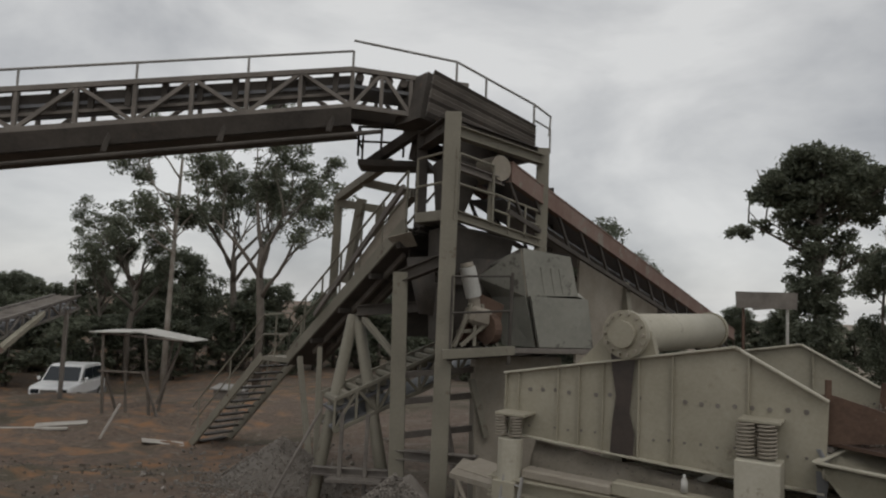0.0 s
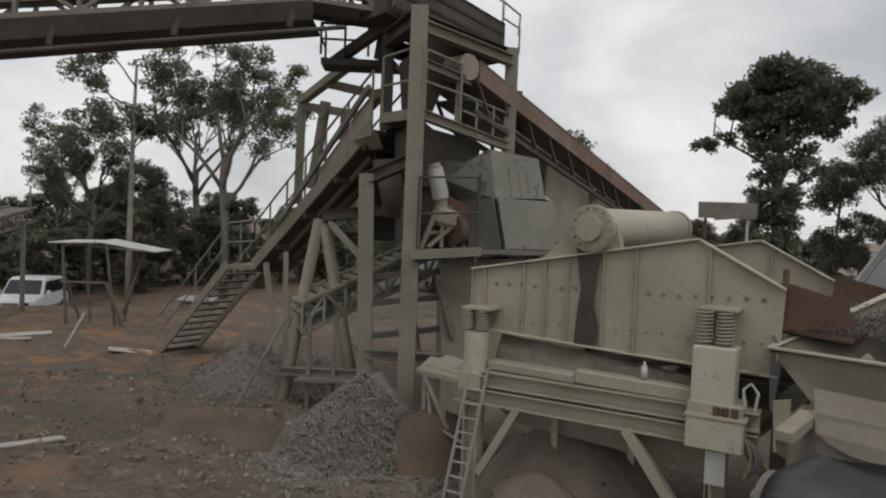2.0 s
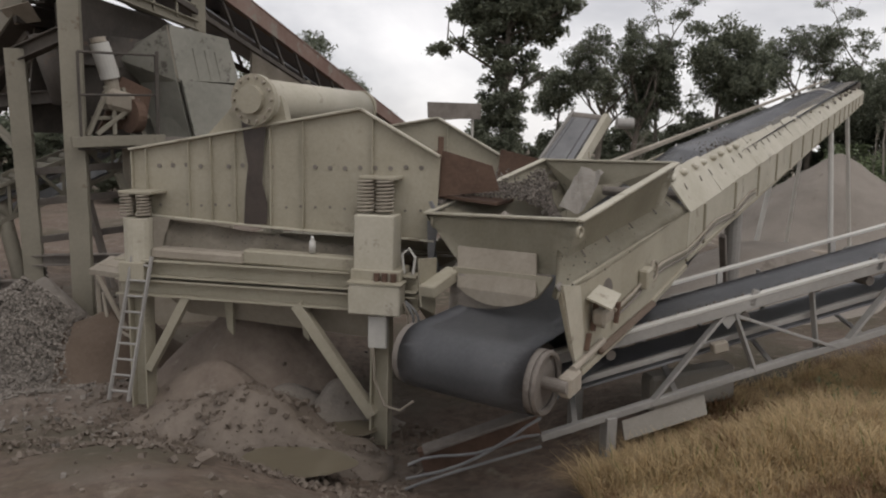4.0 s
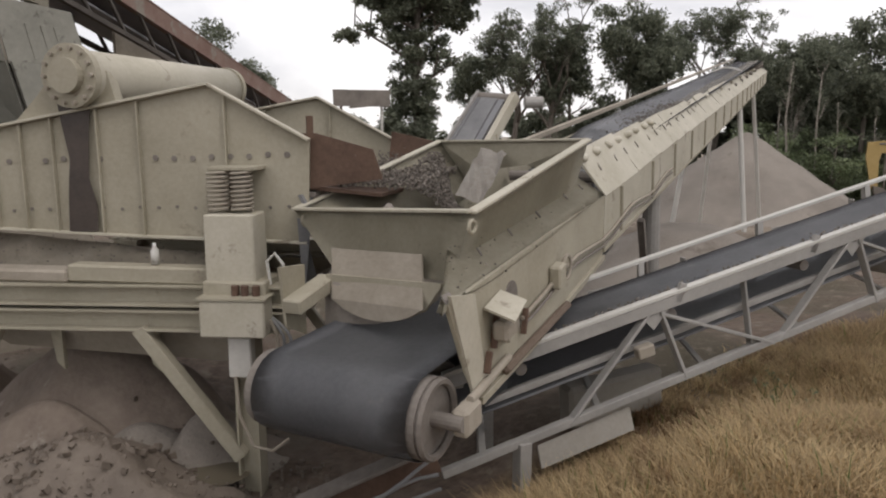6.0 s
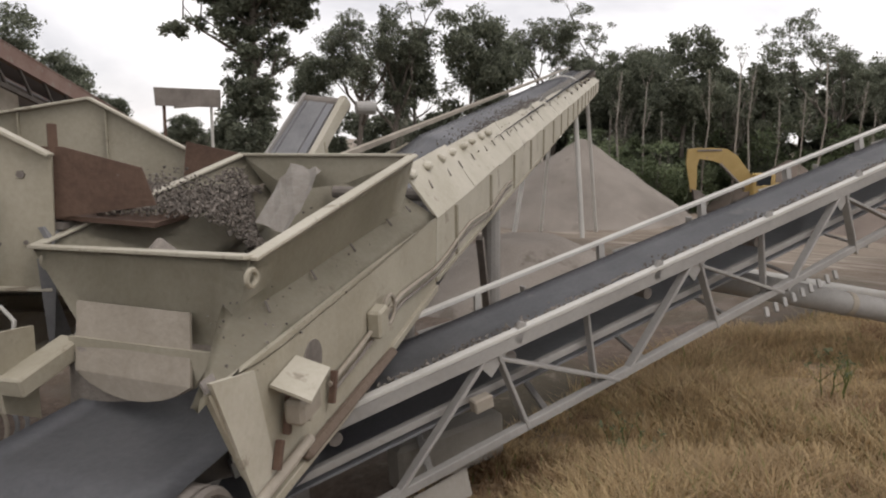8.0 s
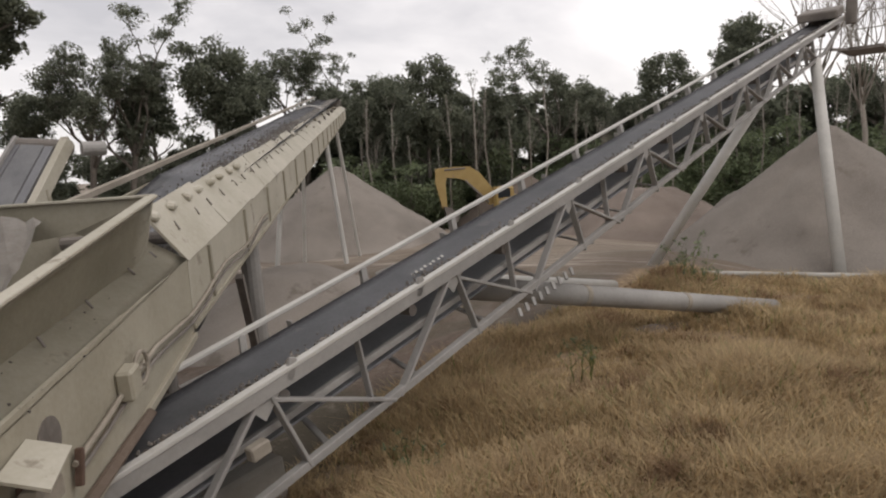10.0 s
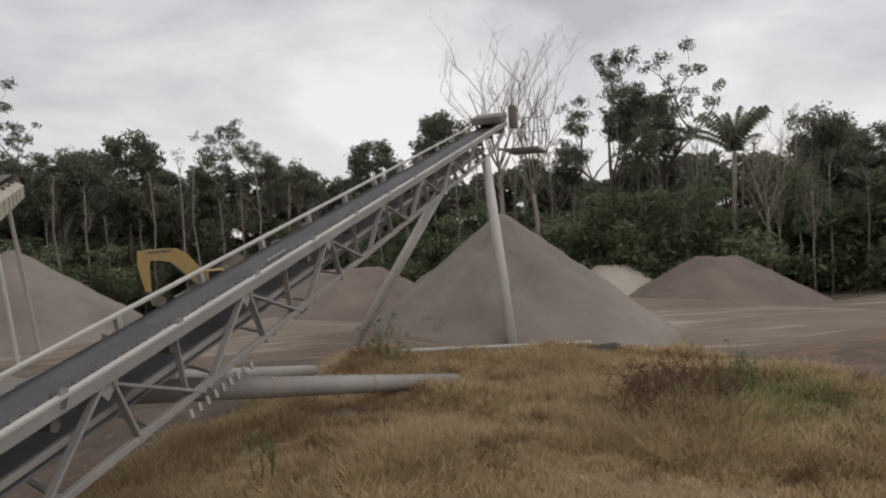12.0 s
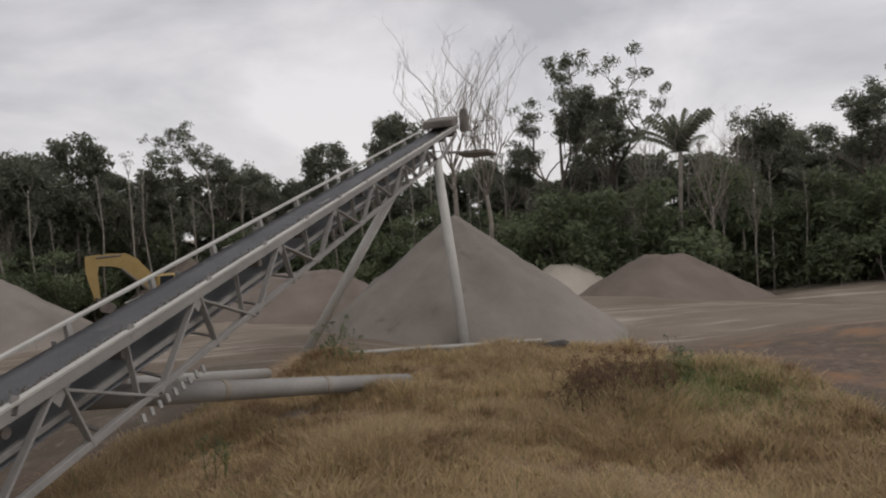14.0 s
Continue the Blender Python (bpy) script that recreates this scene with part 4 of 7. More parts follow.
        part("tail_leg", beam(V(b.x, b.y, height(b.x, b.y) - 0.2), C2(-2.6, v, z2(-2.6) - deep(-2.6)), 0.1, 0.1), GREYPAINT, ob)
    return ob


conveyor_lattice()

# ---------------------------------------------------------------- crusher tower
K = frame_of((0.07, 9.8), (0.618, 0.786))   # from column to column, and to its left along the feed conveyor


def rails(ob, a, b, heights=(0.45, 0.85), posts=3, r=0.018, material=None):
    material = material or TOWERPAINT
    a, b = Vector(a), Vector(b)
    for h in heights:
        part("handrail", cyl(a + V(0, 0, h), b + V(0, 0, h), r, n=6), material, ob)
    for i in range(posts):
        c = a.lerp(b, i / max(1, posts - 1))
        part("rail_post", cyl(c, c + V(0, 0, heights[-1]), r, n=6), material, ob)


def frustum(top, low):
    """A box that tapers from four upper to four lower corners."""
    bm = bmesh.new()
    rows = [[bm.verts.new(p) for p in r] for r in (low, top)]
    for i in range(4):
        bm.faces.new((rows[0][i], rows[0][(i + 1) % 4], rows[1][(i + 1) % 4], rows[1][i]))
    bm.faces.new(rows[1])
    bm.faces.new(rows[0][::-1])
    bmesh.ops.recalc_face_normals(bm, faces=bm.faces[:])
    bmesh.ops.bevel(bm, geom=bm.edges[:], offset=0.015, segments=1, affect="EDGES")
    return bm


def crusher_tower():
    ob = thing("crusher_tower", K(1.2, 1.0, -0.8), "weathered cream steel crusher tower with platforms, chutes and braces", "tower")
    for u, v, lo, top, w in ((0, 0, -1.3, 5.2, 0.23), (2.55, 0, -1.3, 5.2, 0.2)):
        part("column", ibeam(K(u, v, lo), K(u, v, top), w, w, up=(0.05, 1, 0), t=0.025), TOWERPAINT, ob, "cream H-section column")
    # rear columns and inner girders take the steel colour darkened for shade
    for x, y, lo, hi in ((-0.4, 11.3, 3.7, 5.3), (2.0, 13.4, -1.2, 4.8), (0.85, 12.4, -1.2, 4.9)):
        part("rear_column", ibeam(V(x, y, lo), V(x, y, hi), 0.18, 0.18, up=(0.05, 1, 0), t=0.022), SHADESTEEL, ob)
    part("girder", ibeam(K(0, 0, 4.95), K(2.55, 0, 5.0), 0.16, 0.17), TOWERPAINT, ob)
    part("girder", ibeam(K(0.1, 0, 4.46), K(1.3, 0, 4.42), 0.1, 0.12), DARKSTEEL, ob)
    part("girder", ibeam(K(0, 0, 3.76), K(2.55, 0, 3.57), 0.12, 0.14), TOWERPAINT, ob)
    part("girder", ibeam(V(-0.4, 11.3, 5.0), V(0.85, 12.4, 4.9), 0.2, 0.24), SHADESTEEL, ob)
    part("girder", ibeam(V(-0.4, 11.3, 5.1), K(0.05, 0.1, 5.05), 0.2, 0.24), SHADESTEEL, ob)
    part("girder", ibeam(V(-0.4, 11.2, 3.72), V(1.1, 12.7, 3.66), 0.16, 0.2), SHADESTEEL, ob)
    part("post", beam(K(1.05, 0.02, 3.7), K(1.05, 0.02, 4.4), 0.1, 0.1), TOWERPAINT, ob)
    for z0, z1_ in ((3.95, 3.86), (4.2, 4.1)):
        part("handrail", cyl(K(1.1, -0.02, z0), K(2.5, -0.02, z1_), 0.02, n=6), TOWERPAINT, ob)
    for u in (1.5, 2.0):
        part("rail_post", cyl(K(u, -0.02, 3.62), K(u, -0.02, 4.15), 0.02, n=6), TOWERPAINT, ob)
    # head platform beside the near column
    p0, p1 = V(-0.44, 10.75, 3.79), K(-0.05, -0.14, 3.74)
    part("platform", plate([p0, p1, K(0.9, 0.5, 3.76), V(0.4, 11.9, 3.8)], 0.06), SHADESTEEL, ob, "dark grating platform")
    part("platform_edge", beam(p0, p1, 0.05, 0.15), TOWERPAINT, ob)
    part("platform_edge", beam(p0, V(-0.1, 11.4, 3.79), 0.05, 0.15), TOWERPAINT, ob)
    rails(ob, p0 + V(0, 0, 0.06), p1 + V(0, 0, 0.06), (0.42, 0.86), 2, 0.02)
    rails(ob, K(0.12, -0.05, 3.8), K(1.0, -0.05, 3.78), (0.4, 0.84), 2, 0.02)
    # feed box, chute and crusher body, tower shade put into their dark colour
    part("feed_box", frustum([K(0.25, 0.3, 5.25), K(2.3, 0.3, 5.2), K(2.3, 1.0, 5.2), K(0.9, 0.9, 5.25)], [K(0.5, 0.4, 4.7), K(1.6, 0.4, 4.7), K(1.6, 1.0, 4.7), K(0.9, 0.9, 4.7)]), SHADESTEEL, ob, "feed box in a shade-darkened colour")
    part("chute", frustum([K(0.35, 0.4, 4.7), K(1.35, 0.35, 4.7), K(1.6, 1.0, 4.7), K(0.8, 1.0, 4.7)], [K(0.6, 0.5, 3.78), K(0.95, 0.5, 3.78), K(1.1, 0.9, 3.78), K(0.8, 0.9, 3.78)]), SHADESTEEL, ob, "tapering chute in a shade-darkened colour")
    part("crusher_body", frustum([K(0.35, 0.25, 3.66), K(2.2, 0.3, 3.6), K(2.3, 1.4, 3.6), K(1.0, 1.2, 3.66)], [K(0.55, 0.4, 1.9), K(1.9, 0.45, 1.9), K(1.9, 1.2, 1.9), K(1.0, 1.1, 1.9)]), SHADESTEEL, ob, "dark brown crusher body")
    part("cone_dish", cyl(V(0.25, 11.5, 2.3), V(0.25, 11.5, 3.2), 0.6, n=24, r2=0.85), SHADESTEEL, ob, "dark round crusher bowl", True)
    part("back_sheet", plate([V(-0.75, 11.95, 1.9), V(0.6, 12.8, 1.9), V(0.6, 12.8, 3.75), V(-0.5, 11.75, 3.75)], 0.04), SHADESTEEL, ob, "dark brown sheet behind the crusher")
    part("crusher_pier", frustum([V(0.55, 10.5, 1.74), V(1.9, 10.9, 1.74), V(1.9, 12.0, 1.74), V(0.55, 12.0, 1.74)], [V(0.6, 10.5, -1.2), V(2.2, 10.9, -1.2), V(2.2, 12.2, -1.2), V(0.6, 12.2, -1.2)]), DUSTCOAT, ob, "dust coated crusher pier")
    part("girder", ibeam(K(0.1, 0.3, 2.85), K(2.4, 0.3, 2.95), 0.14, 0.18), SHADESTEEL, ob)
    part("girder", ibeam(V(-0.6, 10.5, 2.86), K(0.05, 0.1, 3.1), 0.14, 0.18), SHADESTEEL, ob)
    part("girder", ibeam(V(-1.45, 12.2, 2.3), V(0.4, 11.4, 2.5), 0.14, 0.18), SHADESTEEL, ob)
    # crusher platform
    deck = [V(0.11, 9.55, 1.78), V(1.05, 10.1, 1.84), V(1.9, 11.4, 1.84), V(0.3, 11.6, 1.8)]
    part("crusher_platform", plate(deck, 0.07), SHADESTEEL, ob)
    part("platform_edge", beam(V(0.05, 9.5, 1.8), V(1.08, 10.08, 1.86), 0.05, 0.13), TOWERPAINT, ob)
    part("platform_edge", beam(V(1.08, 10.08, 1.86), V(2.36, 10.7, 1.85), 0.05, 0.07), DARKSTEEL, ob)
    rails(ob, V(0.15, 9.58, 1.84), V(1.0, 10.05, 1.9), (0.52, 1.02), 2, 0.017, SHADESTEEL)
    part("rail_end", beam(V(1.0, 10.05, 1.66), V(1.02, 10.05, 2.97), 0.045, 0.045), SHADESTEEL, ob)
    # legs and braces on the stair side
    part("leg", ibeam(V(-0.52, 10.5, -1.2), V(-0.62, 10.5, 2.93), 0.22, 0.22, up=(0, 1, 0), t=0.025), TOWERPAINT, ob)
    part("pipe_leg", cyl(V(-1.52, 12.3, 2.2), V(-1.92, 11.05, -1.0), 0.1, n=16), TOWERPAINT, ob, "", True)
    part("pipe_leg", cyl(V(-1.44, 12.3, 2.2), V(-0.62, 10.8, -0.9), 0.1, n=16), TOWERPAINT, ob, "", True)
    part("brace", beam(V(-1.3, 12.05, 2.16), V(-0.66, 10.6, 1.68), 0.09, 0.08), TOWERPAINT, ob)
    part("leg", beam(V(-2.16, 12.8, 1.6), V(-1.97, 12.0, -1.2), 0.09, 0.09), TOWERPAINT, ob)
    part("leg", beam(V(-2.75, 14.0, 1.3), V(-2.05, 12.3, -1.0), 0.1, 0.1), TOWERPAINT, ob)
    part("guy_pipe", cyl(V(-2.55, 10.6, -0.8), V(-1.85, 11.4, 0.7), 0.025, n=6), DARKSTEEL, ob)
    for x, y in ((-1.45, 10.9), (-1.05, 10.8)):
        part("rack_leg", beam(V(x, y, -1.0), V(x + 0.02, y, 0.75), 0.06, 0.06), DARKSTEEL, ob)
    part("rack_shelf", beam(V(-1.6, 10.9, -0.25), V(-0.75, 10.7, -0.2), 0.3, 0.05), DARKSTEEL, ob)
    part("small_brace", beam(V(0.75, 10.5, 0.55), V(0.5, 10.4, 1.4), 0.09, 0.09), TOWERPAINT, ob)
    part("small_brace", beam(V(0.35, 10.6, -0.2), V(0.05, 10.9, 1.2), 0.08, 0.08), DARKSTEEL, ob)
    part("sole_beam", ibeam(V(-0.62, 10.5, 0.25), V(0.6, 9.9, 0.32), 0.15, 0.14), DARKSTEEL, ob)
    part("sole_beam", ibeam(V(-1.9, 11.2, -0.2), V(-0.6, 10.7, -0.1), 0.12, 0.12), DARKSTEEL, ob)
    for z in (0.6, 1.1, 1.5):
        part("tie", beam(V(-0.5, 10.6, z - 0.1), V(1.4, 11.3, z + 0.05), 0.07, 0.09), DARKSTEEL, ob)
    return ob


def guard_house():
    """The ribbed sheet housing over the head of the feed conveyor."""
    ob = thing("head_housing", K(1.0, 0.2, 5.2), "dark corrugated sheet housing over the conveyor head", "housing")
    a, b = V(-0.35, 10.55, 5.35), V(1.5, 11.85, 5.0)
    c, d = V(1.5, 11.85, 5.62), V(-0.25, 10.6, 6.1)
    n = 10
    for i in range(n):
        f0, f1 = i / n, (i + 0.8) / n
        p = [a.lerp(d, f0), b.lerp(c, f0), b.lerp(c, f1) + V(0.02, -0.03, 0), a.lerp(d, f1) + V(0.02, -0.03, 0)]
        part("corrugation", plate(p, 0.03), DARKSTEEL if i % 3 else SHADESTEEL, ob)
    part("side_sheet", plate([a + V(-0.1, 0.1, 0), b + V(0, 0.1, 0), c + V(0, 0.1, 0), d + V(-0.1, 0.1, 0)], 0.8), SHADESTEEL, ob)
    part("drive_girder", ibeam(V(-0.1, 10.3, 5.2), V(1.6, 11.85, 5.1), 0.16, 0.2), SHADESTEEL, ob)
    rail = [V(-1.56, 10.89, 6.62), V(0.1, 11.0, 6.38), V(1.48, 11.9, 6.0), V(1.8, 12.1, 5.85), V(1.78, 12.1, 5.5)]
    part("handrail", tube_path(rail, 0.02), GREYPAINT, ob)
    part("handrail", tube_path([V(1.5, 11.9, 5.72), V(1.8, 12.1, 5.62), V(1.8, 12.1, 5.2)], 0.018), GREYPAINT, ob)
    for p in (V(0.1, 11.0, 6.38), V(0.6, 11.3, 6.25), V(1.48, 11.9, 6.0)):
        part("rail_post", cyl(p, p + V(0, 0, -0.9), 0.02, n=6), GREYPAINT, ob)
    return ob


def crusher():
    ob = thing("crusher_cover", (1.7, 10.7, 1.85), "dust streaked grey steel crusher cover on the platform", "crusher")
    ul, ur, ml, mu = V(1.16, 10.37, 3.36), V(1.94, 10.71, 3.28), V(1.28, 10.42, 2.65), V(2.09, 10.77, 2.68)
    mr, lr, ll = V(2.21, 10.83, 2.64), V(2.32, 10.87, 1.9), V(1.44, 10.49, 1.9)
    bu, bm_, bl = V(0.56, 10.86, 2.92), V(0.82, 10.97, 2.63), V(1.0, 10.9, 1.9)
    back = V(-0.36, 0.83, 0) * 1.0
    out = V(0.4, -0.92, 0) * 0.05
    part("left_plate", plate([ul, ml, ll, bl, bm_, bu], 0.03), HOODPAINT, ob)
    part("upper_front", plate([ul, ur, mu, ml], 0.03), HOODPAINT, ob, "streaked upper hood sheet")
    part("lower_front", plate([ml + out, mr + out, lr + out, ll + out], 0.06), HOODPAINT, ob, "dusty lower hood box")
    part("ledge", plate([ml + out, mr + out, mr - out, ml - out], 0.02), DUSTCOAT, ob)
    part("roof", plate([ul, ur, ur + back, bu + back * 0.5], 0.03), HOODPAINT, ob)
    part("right_plate", plate([ur, ur + back, lr + back, lr, mr, mu], 0.03), HOODPAINT, ob)
    part("back_plate", plate([bu + back * 0.5, ur + back, lr + back, bl + back * 0.5], 0.03), HOODPAINT, ob)
    part("seam", beam(ul.lerp(ml, 0.02), ul.lerp(ml, 0.98), 0.03, 0.03), DUSTCOAT, ob)
    for f in (0.35, 0.55, 0.72):
        a = ul.lerp(ur, f) + out * 0.3
        part("stiffener", beam(a.lerp(ml.lerp(mu, f), 0.35), a.lerp(ml.lerp(mu, f), 0.95), 0.07, 0.05), HOODPAINT, ob)
    part("base_ring", beam(ll + V(0, 0, -0.05), lr + V(0, 0, -0.05), 0.12, 0.1), DARKSTEEL, ob)
    mt = thing("electric_motor", (0.5, 10.0, 1.85), "dusty pale electric motor tilted on its drive frame", "motor")
    body = part("body", cyl(V(0.47, 10.05, 2.6), V(0.36, 10.0, 3.02), 0.115, n=18), PIPEPAINT, mt)
    for k in range(10):
        a = 2 * math.pi * k / 10
        o = V(math.cos(a), 0.6 * math.sin(a), 0) * 0.115
        part("cooling_fin", beam(V(0.46, 10.05, 2.66) + o, V(0.37, 10.0, 2.98) + o, 0.012, 0.02), CONCRETE, body)
    part("end_bell", cyl(V(0.36, 10.0, 3.02), V(0.345, 10.0, 3.08), 0.095, n=18), DUSTCOAT, mt)
    part("coupling", cyl(V(0.5, 10.06, 2.42), V(0.47, 10.05, 2.6), 0.085, n=14), DUSTCOAT, mt)
    part("gearbox", box((0.34, 0.3, 0.26), along(V(0.38, 10.0, 2.36), V(0.7, 10.15, 2.28)), 0.05), DUSTCOAT, mt)
    for a, b in ((V(0.2, 9.8, 1.88), V(0.45, 10.0, 2.5)), (V(0.85, 10.15, 1.9), V(0.4, 10.0, 2.5)), (V(0.3, 9.85, 1.9), V(0.8, 10.1, 2.35)), (V(0.5, 9.95, 1.9), V(0.5, 10.0, 2.4)), (V(0.25, 9.9, 2.1), V(0.9, 10.3, 2.15)), (V(0.7, 10.1, 1.9), V(0.6, 10.2, 2.5))):
        part("frame_bar", beam(a, b, 0.05, 0.05), TOWERPAINT, mt)
    part("pulley", cyl(V(0.66, 10.05, 2.15), V(0.76, 10.12, 2.15), 0.22, n=20), RUST, mt)
    part("belt_guard", plate([V(0.3, 10.12, 1.95), V(0.85, 10.4, 2.0), V(0.95, 10.45, 2.5), V(0.6, 10.3, 2.65)], 0.05), RUST, mt, "rusty drive belt guard")
    return ob


def stairs():
    ob = thing("steel_staircase", (-4.5, 17.5, -1.3), "steel staircase with handrails climbing to the tower", "staircase")
    a, b = V(-5.85, 18.5, -1.35), V(-3.75, 16.85, 1.1)
    width = V(0.35, 0.42, 0)
    for k in (-1, 1):
        part("stringer", beam(a + width * k, b + width * k, 0.05, 0.2), TOWERPAINT, ob)
        part("handrail", cyl(a + width * k + V(0, 0, 0.95), b + width * k + V(0, 0, 0.95), 0.022, n=6), TOWERPAINT, ob)
        part("handrail", cyl(a + width * k + V(0, 0, 0.5), b + width * k + V(0, 0, 0.5), 0.018, n=6), TOWERPAINT, ob)
        for f in (0.1, 0.55, 1.0):
            c = a.lerp(b, f) + width * k
            part("rail_post", cyl(c, c + V(0, 0, 0.95), 0.02, n=6), TOWERPAINT, ob)
    for i in range(13):
        c = a.lerp(b, (i + 0.5) / 13)
        part("tread", box((0.24, 0.82, 0.035), along(c - V(0.09, -0.07, 0), c + V(0.09, -0.07, 0)), 0.004), SHADESTEEL, ob)
    # landing and the long upper flight against the tower
    c, d = V(-3.19, 14.94, 1.2), V(-0.62, 11.3, 3.74)
    w = V(0.65, 0.47, 0)
    part("landing", plate([b - width, c, c + w, b + width], 0.1), TOWERPAINT, ob)
    rails(ob, b - width, c, (0.5, 0.95), 3, 0.02)
    for k in (0, 1):
        part("stringer", beam(c + w * k, d + w * k, 0.05, 0.24), TOWERPAINT, ob)
        part("handrail", cyl(c + w * k + V(0, 0, 0.88), d + w * k + V(0, 0, 0.88), 0.022, n=6), TOWERPAINT, ob)
        part("handrail", cyl(c + w * k + V(0, 0, 0.48), d + w * k + V(0, 0, 0.48), 0.018, n=6), TOWERPAINT, ob)
        for i in range(7):
            p = c.lerp(d, i / 6) + w * k
            part("rail_post", cyl(p, p + V(0, 0, 0.88), 0.02, n=6), TOWERPAINT, ob)
    # soffit and ribs: shade below the steps carried by their dark colour
    part("soffit_sheet", plate([c + V(0, 0, -0.13), d + V(0, 0, -0.13), d + w + V(0, 0, -0.13), c + w + V(0, 0, -0.13)], 0.02), SHADESTEEL, ob, "dark sheet under the steps")
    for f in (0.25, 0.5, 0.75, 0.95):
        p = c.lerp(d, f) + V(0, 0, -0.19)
        part("soffit_rib", beam(p, p + w, 0.08, 0.1), SHADESTEEL, ob)
    for k in (0.35, 0.72):
        part("inner_stringer", beam(c.lerp(d, 0.15) + w * k + V(0, 0, -0.2), c.lerp(d, 0.9) + w * k + V(0, 0, -0.2), 0.06, 0.1), DARKSTEEL, ob)
    for i in range(20):
        p = c.lerp(d, (i + 0.5) / 20)
        part("tread", box((0.76, 0.24, 0.03), along(p, p + w), 0.004), DARKSTEEL, ob)
    part("side_sheet", plate([c.lerp(d, 0.62) + V(0, 0, 0.1), d + V(0, 0, 0.1), d + V(0, 0, 0.5), c.lerp(d, 0.62) + V(0, 0, 0.35)], 0.02), DUSTCOAT, ob)
    part("cable_tray", beam(c.lerp(d, 0.3) + V(-0.05, -0.03, 0.2), d + V(-0.05, -0.03, 0.62), 0.06, 0.1), DARKSTEEL, ob)
    part("torn_sheet", plate([d + V(-0.3, 0.2, -0.2), d + V(0.1, -0.2, -0.12), d + V(0.2, 0.1, -0.32), d + V(-0.15, 0.35, -0.36)], 0.015), DUSTCOAT, ob, "torn dusty sheet under the top step")
    return ob


def feed_gantry():
    """The open portal frame beside the stair, under the feed conveyor."""
    ob = thing("support_frame", (-1.8, 13.5, 1.0), "cream steel support frame beside the tower stair", "frame")
    for a, b in ((V(-2.12, 13.84, 4.5), V(-2.14, 13.84, 2.5)), (V(-1.62, 13.5, 4.45), V(-1.85, 13.6, 2.8)), (V(-2.12, 13.84, 4.5), V(-1.0, 12.0, 4.9)), (V(-2.12, 13.84, 4.4), V(-0.95, 13.3, 4.2)),
                 (V(-1.55, 12.9, 4.68), V(-0.5, 12.6, 4.45)), (V(-0.9, 13.2, 4.2), V(-0.5, 11.5, 4.3)), (V(-1.25, 13.4, 4.3), V(-1.25, 13.4, 3.1))):
        part("bar", beam(a, b, 0.15, 0.15), TOWERPAINT, ob)
    cab = thing("service_platform", (-1.3, 11.8, 4.8), "small railed service platform under the conveyor", "platform")
    part("deck", plate([V(-1.5, 11.6, 4.85), V(-0.3, 11.8, 4.9), V(-0.2, 12.4, 4.9), V(-1.5, 12.2, 4.85)], 0.1), SHADESTEEL, cab)
    part("hanger", beam(V(-0.55, 11.8, 4.9), V(-0.45, 11.7, 5.5), 0.16, 0.16), SHADESTEEL, cab)
    part("stay", beam(V(-1.35, 12.0, 4.85), V(-0.2, 11.2, 5.5), 0.14, 0.16), SHADESTEEL, cab)
    rails(cab, V(-1.5, 11.6, 4.9), V(-0.75, 11.8, 4.95), (0.25, 0.5), 3, 0.02, SHADESTEEL)
    rails(cab, V(-1.5, 11.6, 4.9), V(-1.5, 12.2, 4.9), (0.25, 0.5), 2, 0.02, SHADESTEEL)
    return ob


def truss_conveyor(name, a, b, dz, depth, wide, label, panels, rail=0.0, flip=1, bar=0.06, chord=0.08, material=None, drums=True):
    """A lattice conveyor from a to b (top chord, near side)."""
    material = material or DARKSTEEL
    ob = thing(name, a.lerp(b, 0.5), label, "conveyor")
    d = (b - a)
    side = V(-d.y, d.x, 0).normalized() * wide * flip
    dn = V(0, 0, -depth)
    for k in (0, 1):
        o = side * k
        part("top_chord", beam(a + o, b + o, chord, chord), material, ob)
        part("bottom_chord", beam(a + o + dn, b + o + dn, chord, chord), material, ob)
        for i in range(panels):
            p, q = a.lerp(b, i / panels) + o, a.lerp(b, (i + 1) / panels) + o
            part("post", beam(p, p + dn, bar, bar), material, ob)
            part("lattice_bar", beam(p if i % 2 else p + dn, q + dn if i % 2 else q, bar, bar), material, ob)
    part("belt", plate([a + side * 0.1 + dn * 0.35, b + side * 0.1 + dn * 0.35, b + side * 0.9 + dn * 0.35, a + side * 0.9 + dn * 0.35], 0.05), BELT, ob)
    part("return_belt", plate([a + side * 0.1 + dn * 0.9, b + side * 0.1 + dn * 0.9, b + side * 0.9 + dn * 0.9, a + side * 0.9 + dn * 0.9], 0.04), BELT, ob)
    if drums:
        for i in range(panels * 2):
            p = a.lerp(b, (i + 0.5) / panels / 2) + dn * 0.15
            part("idler_end", cyl(p + side * 0.05, p + side * 0.95, 0.07, n=8), material, ob)
    if rail:
        part("handrail", cyl(a + V(0, 0, rail), b + V(0, 0, rail), 0.02, n=6), GREYPAINT, ob)
        for i in range(0, panels + 1, 2):
            p = a.lerp(b, i / panels)
            part("rail_post", cyl(p + dn * 0.5, p + V(0, 0, rail), 0.02, n=6), GREYPAINT, ob)
    return ob


crusher_tower()
guard_house()
crusher()
stairs()
feed_gantry()
# overhead feed conveyor in two straight lengths
FA, FB = V(-12.5, 8.6, 4.2), V(-1.55, 10.84, 6.13)
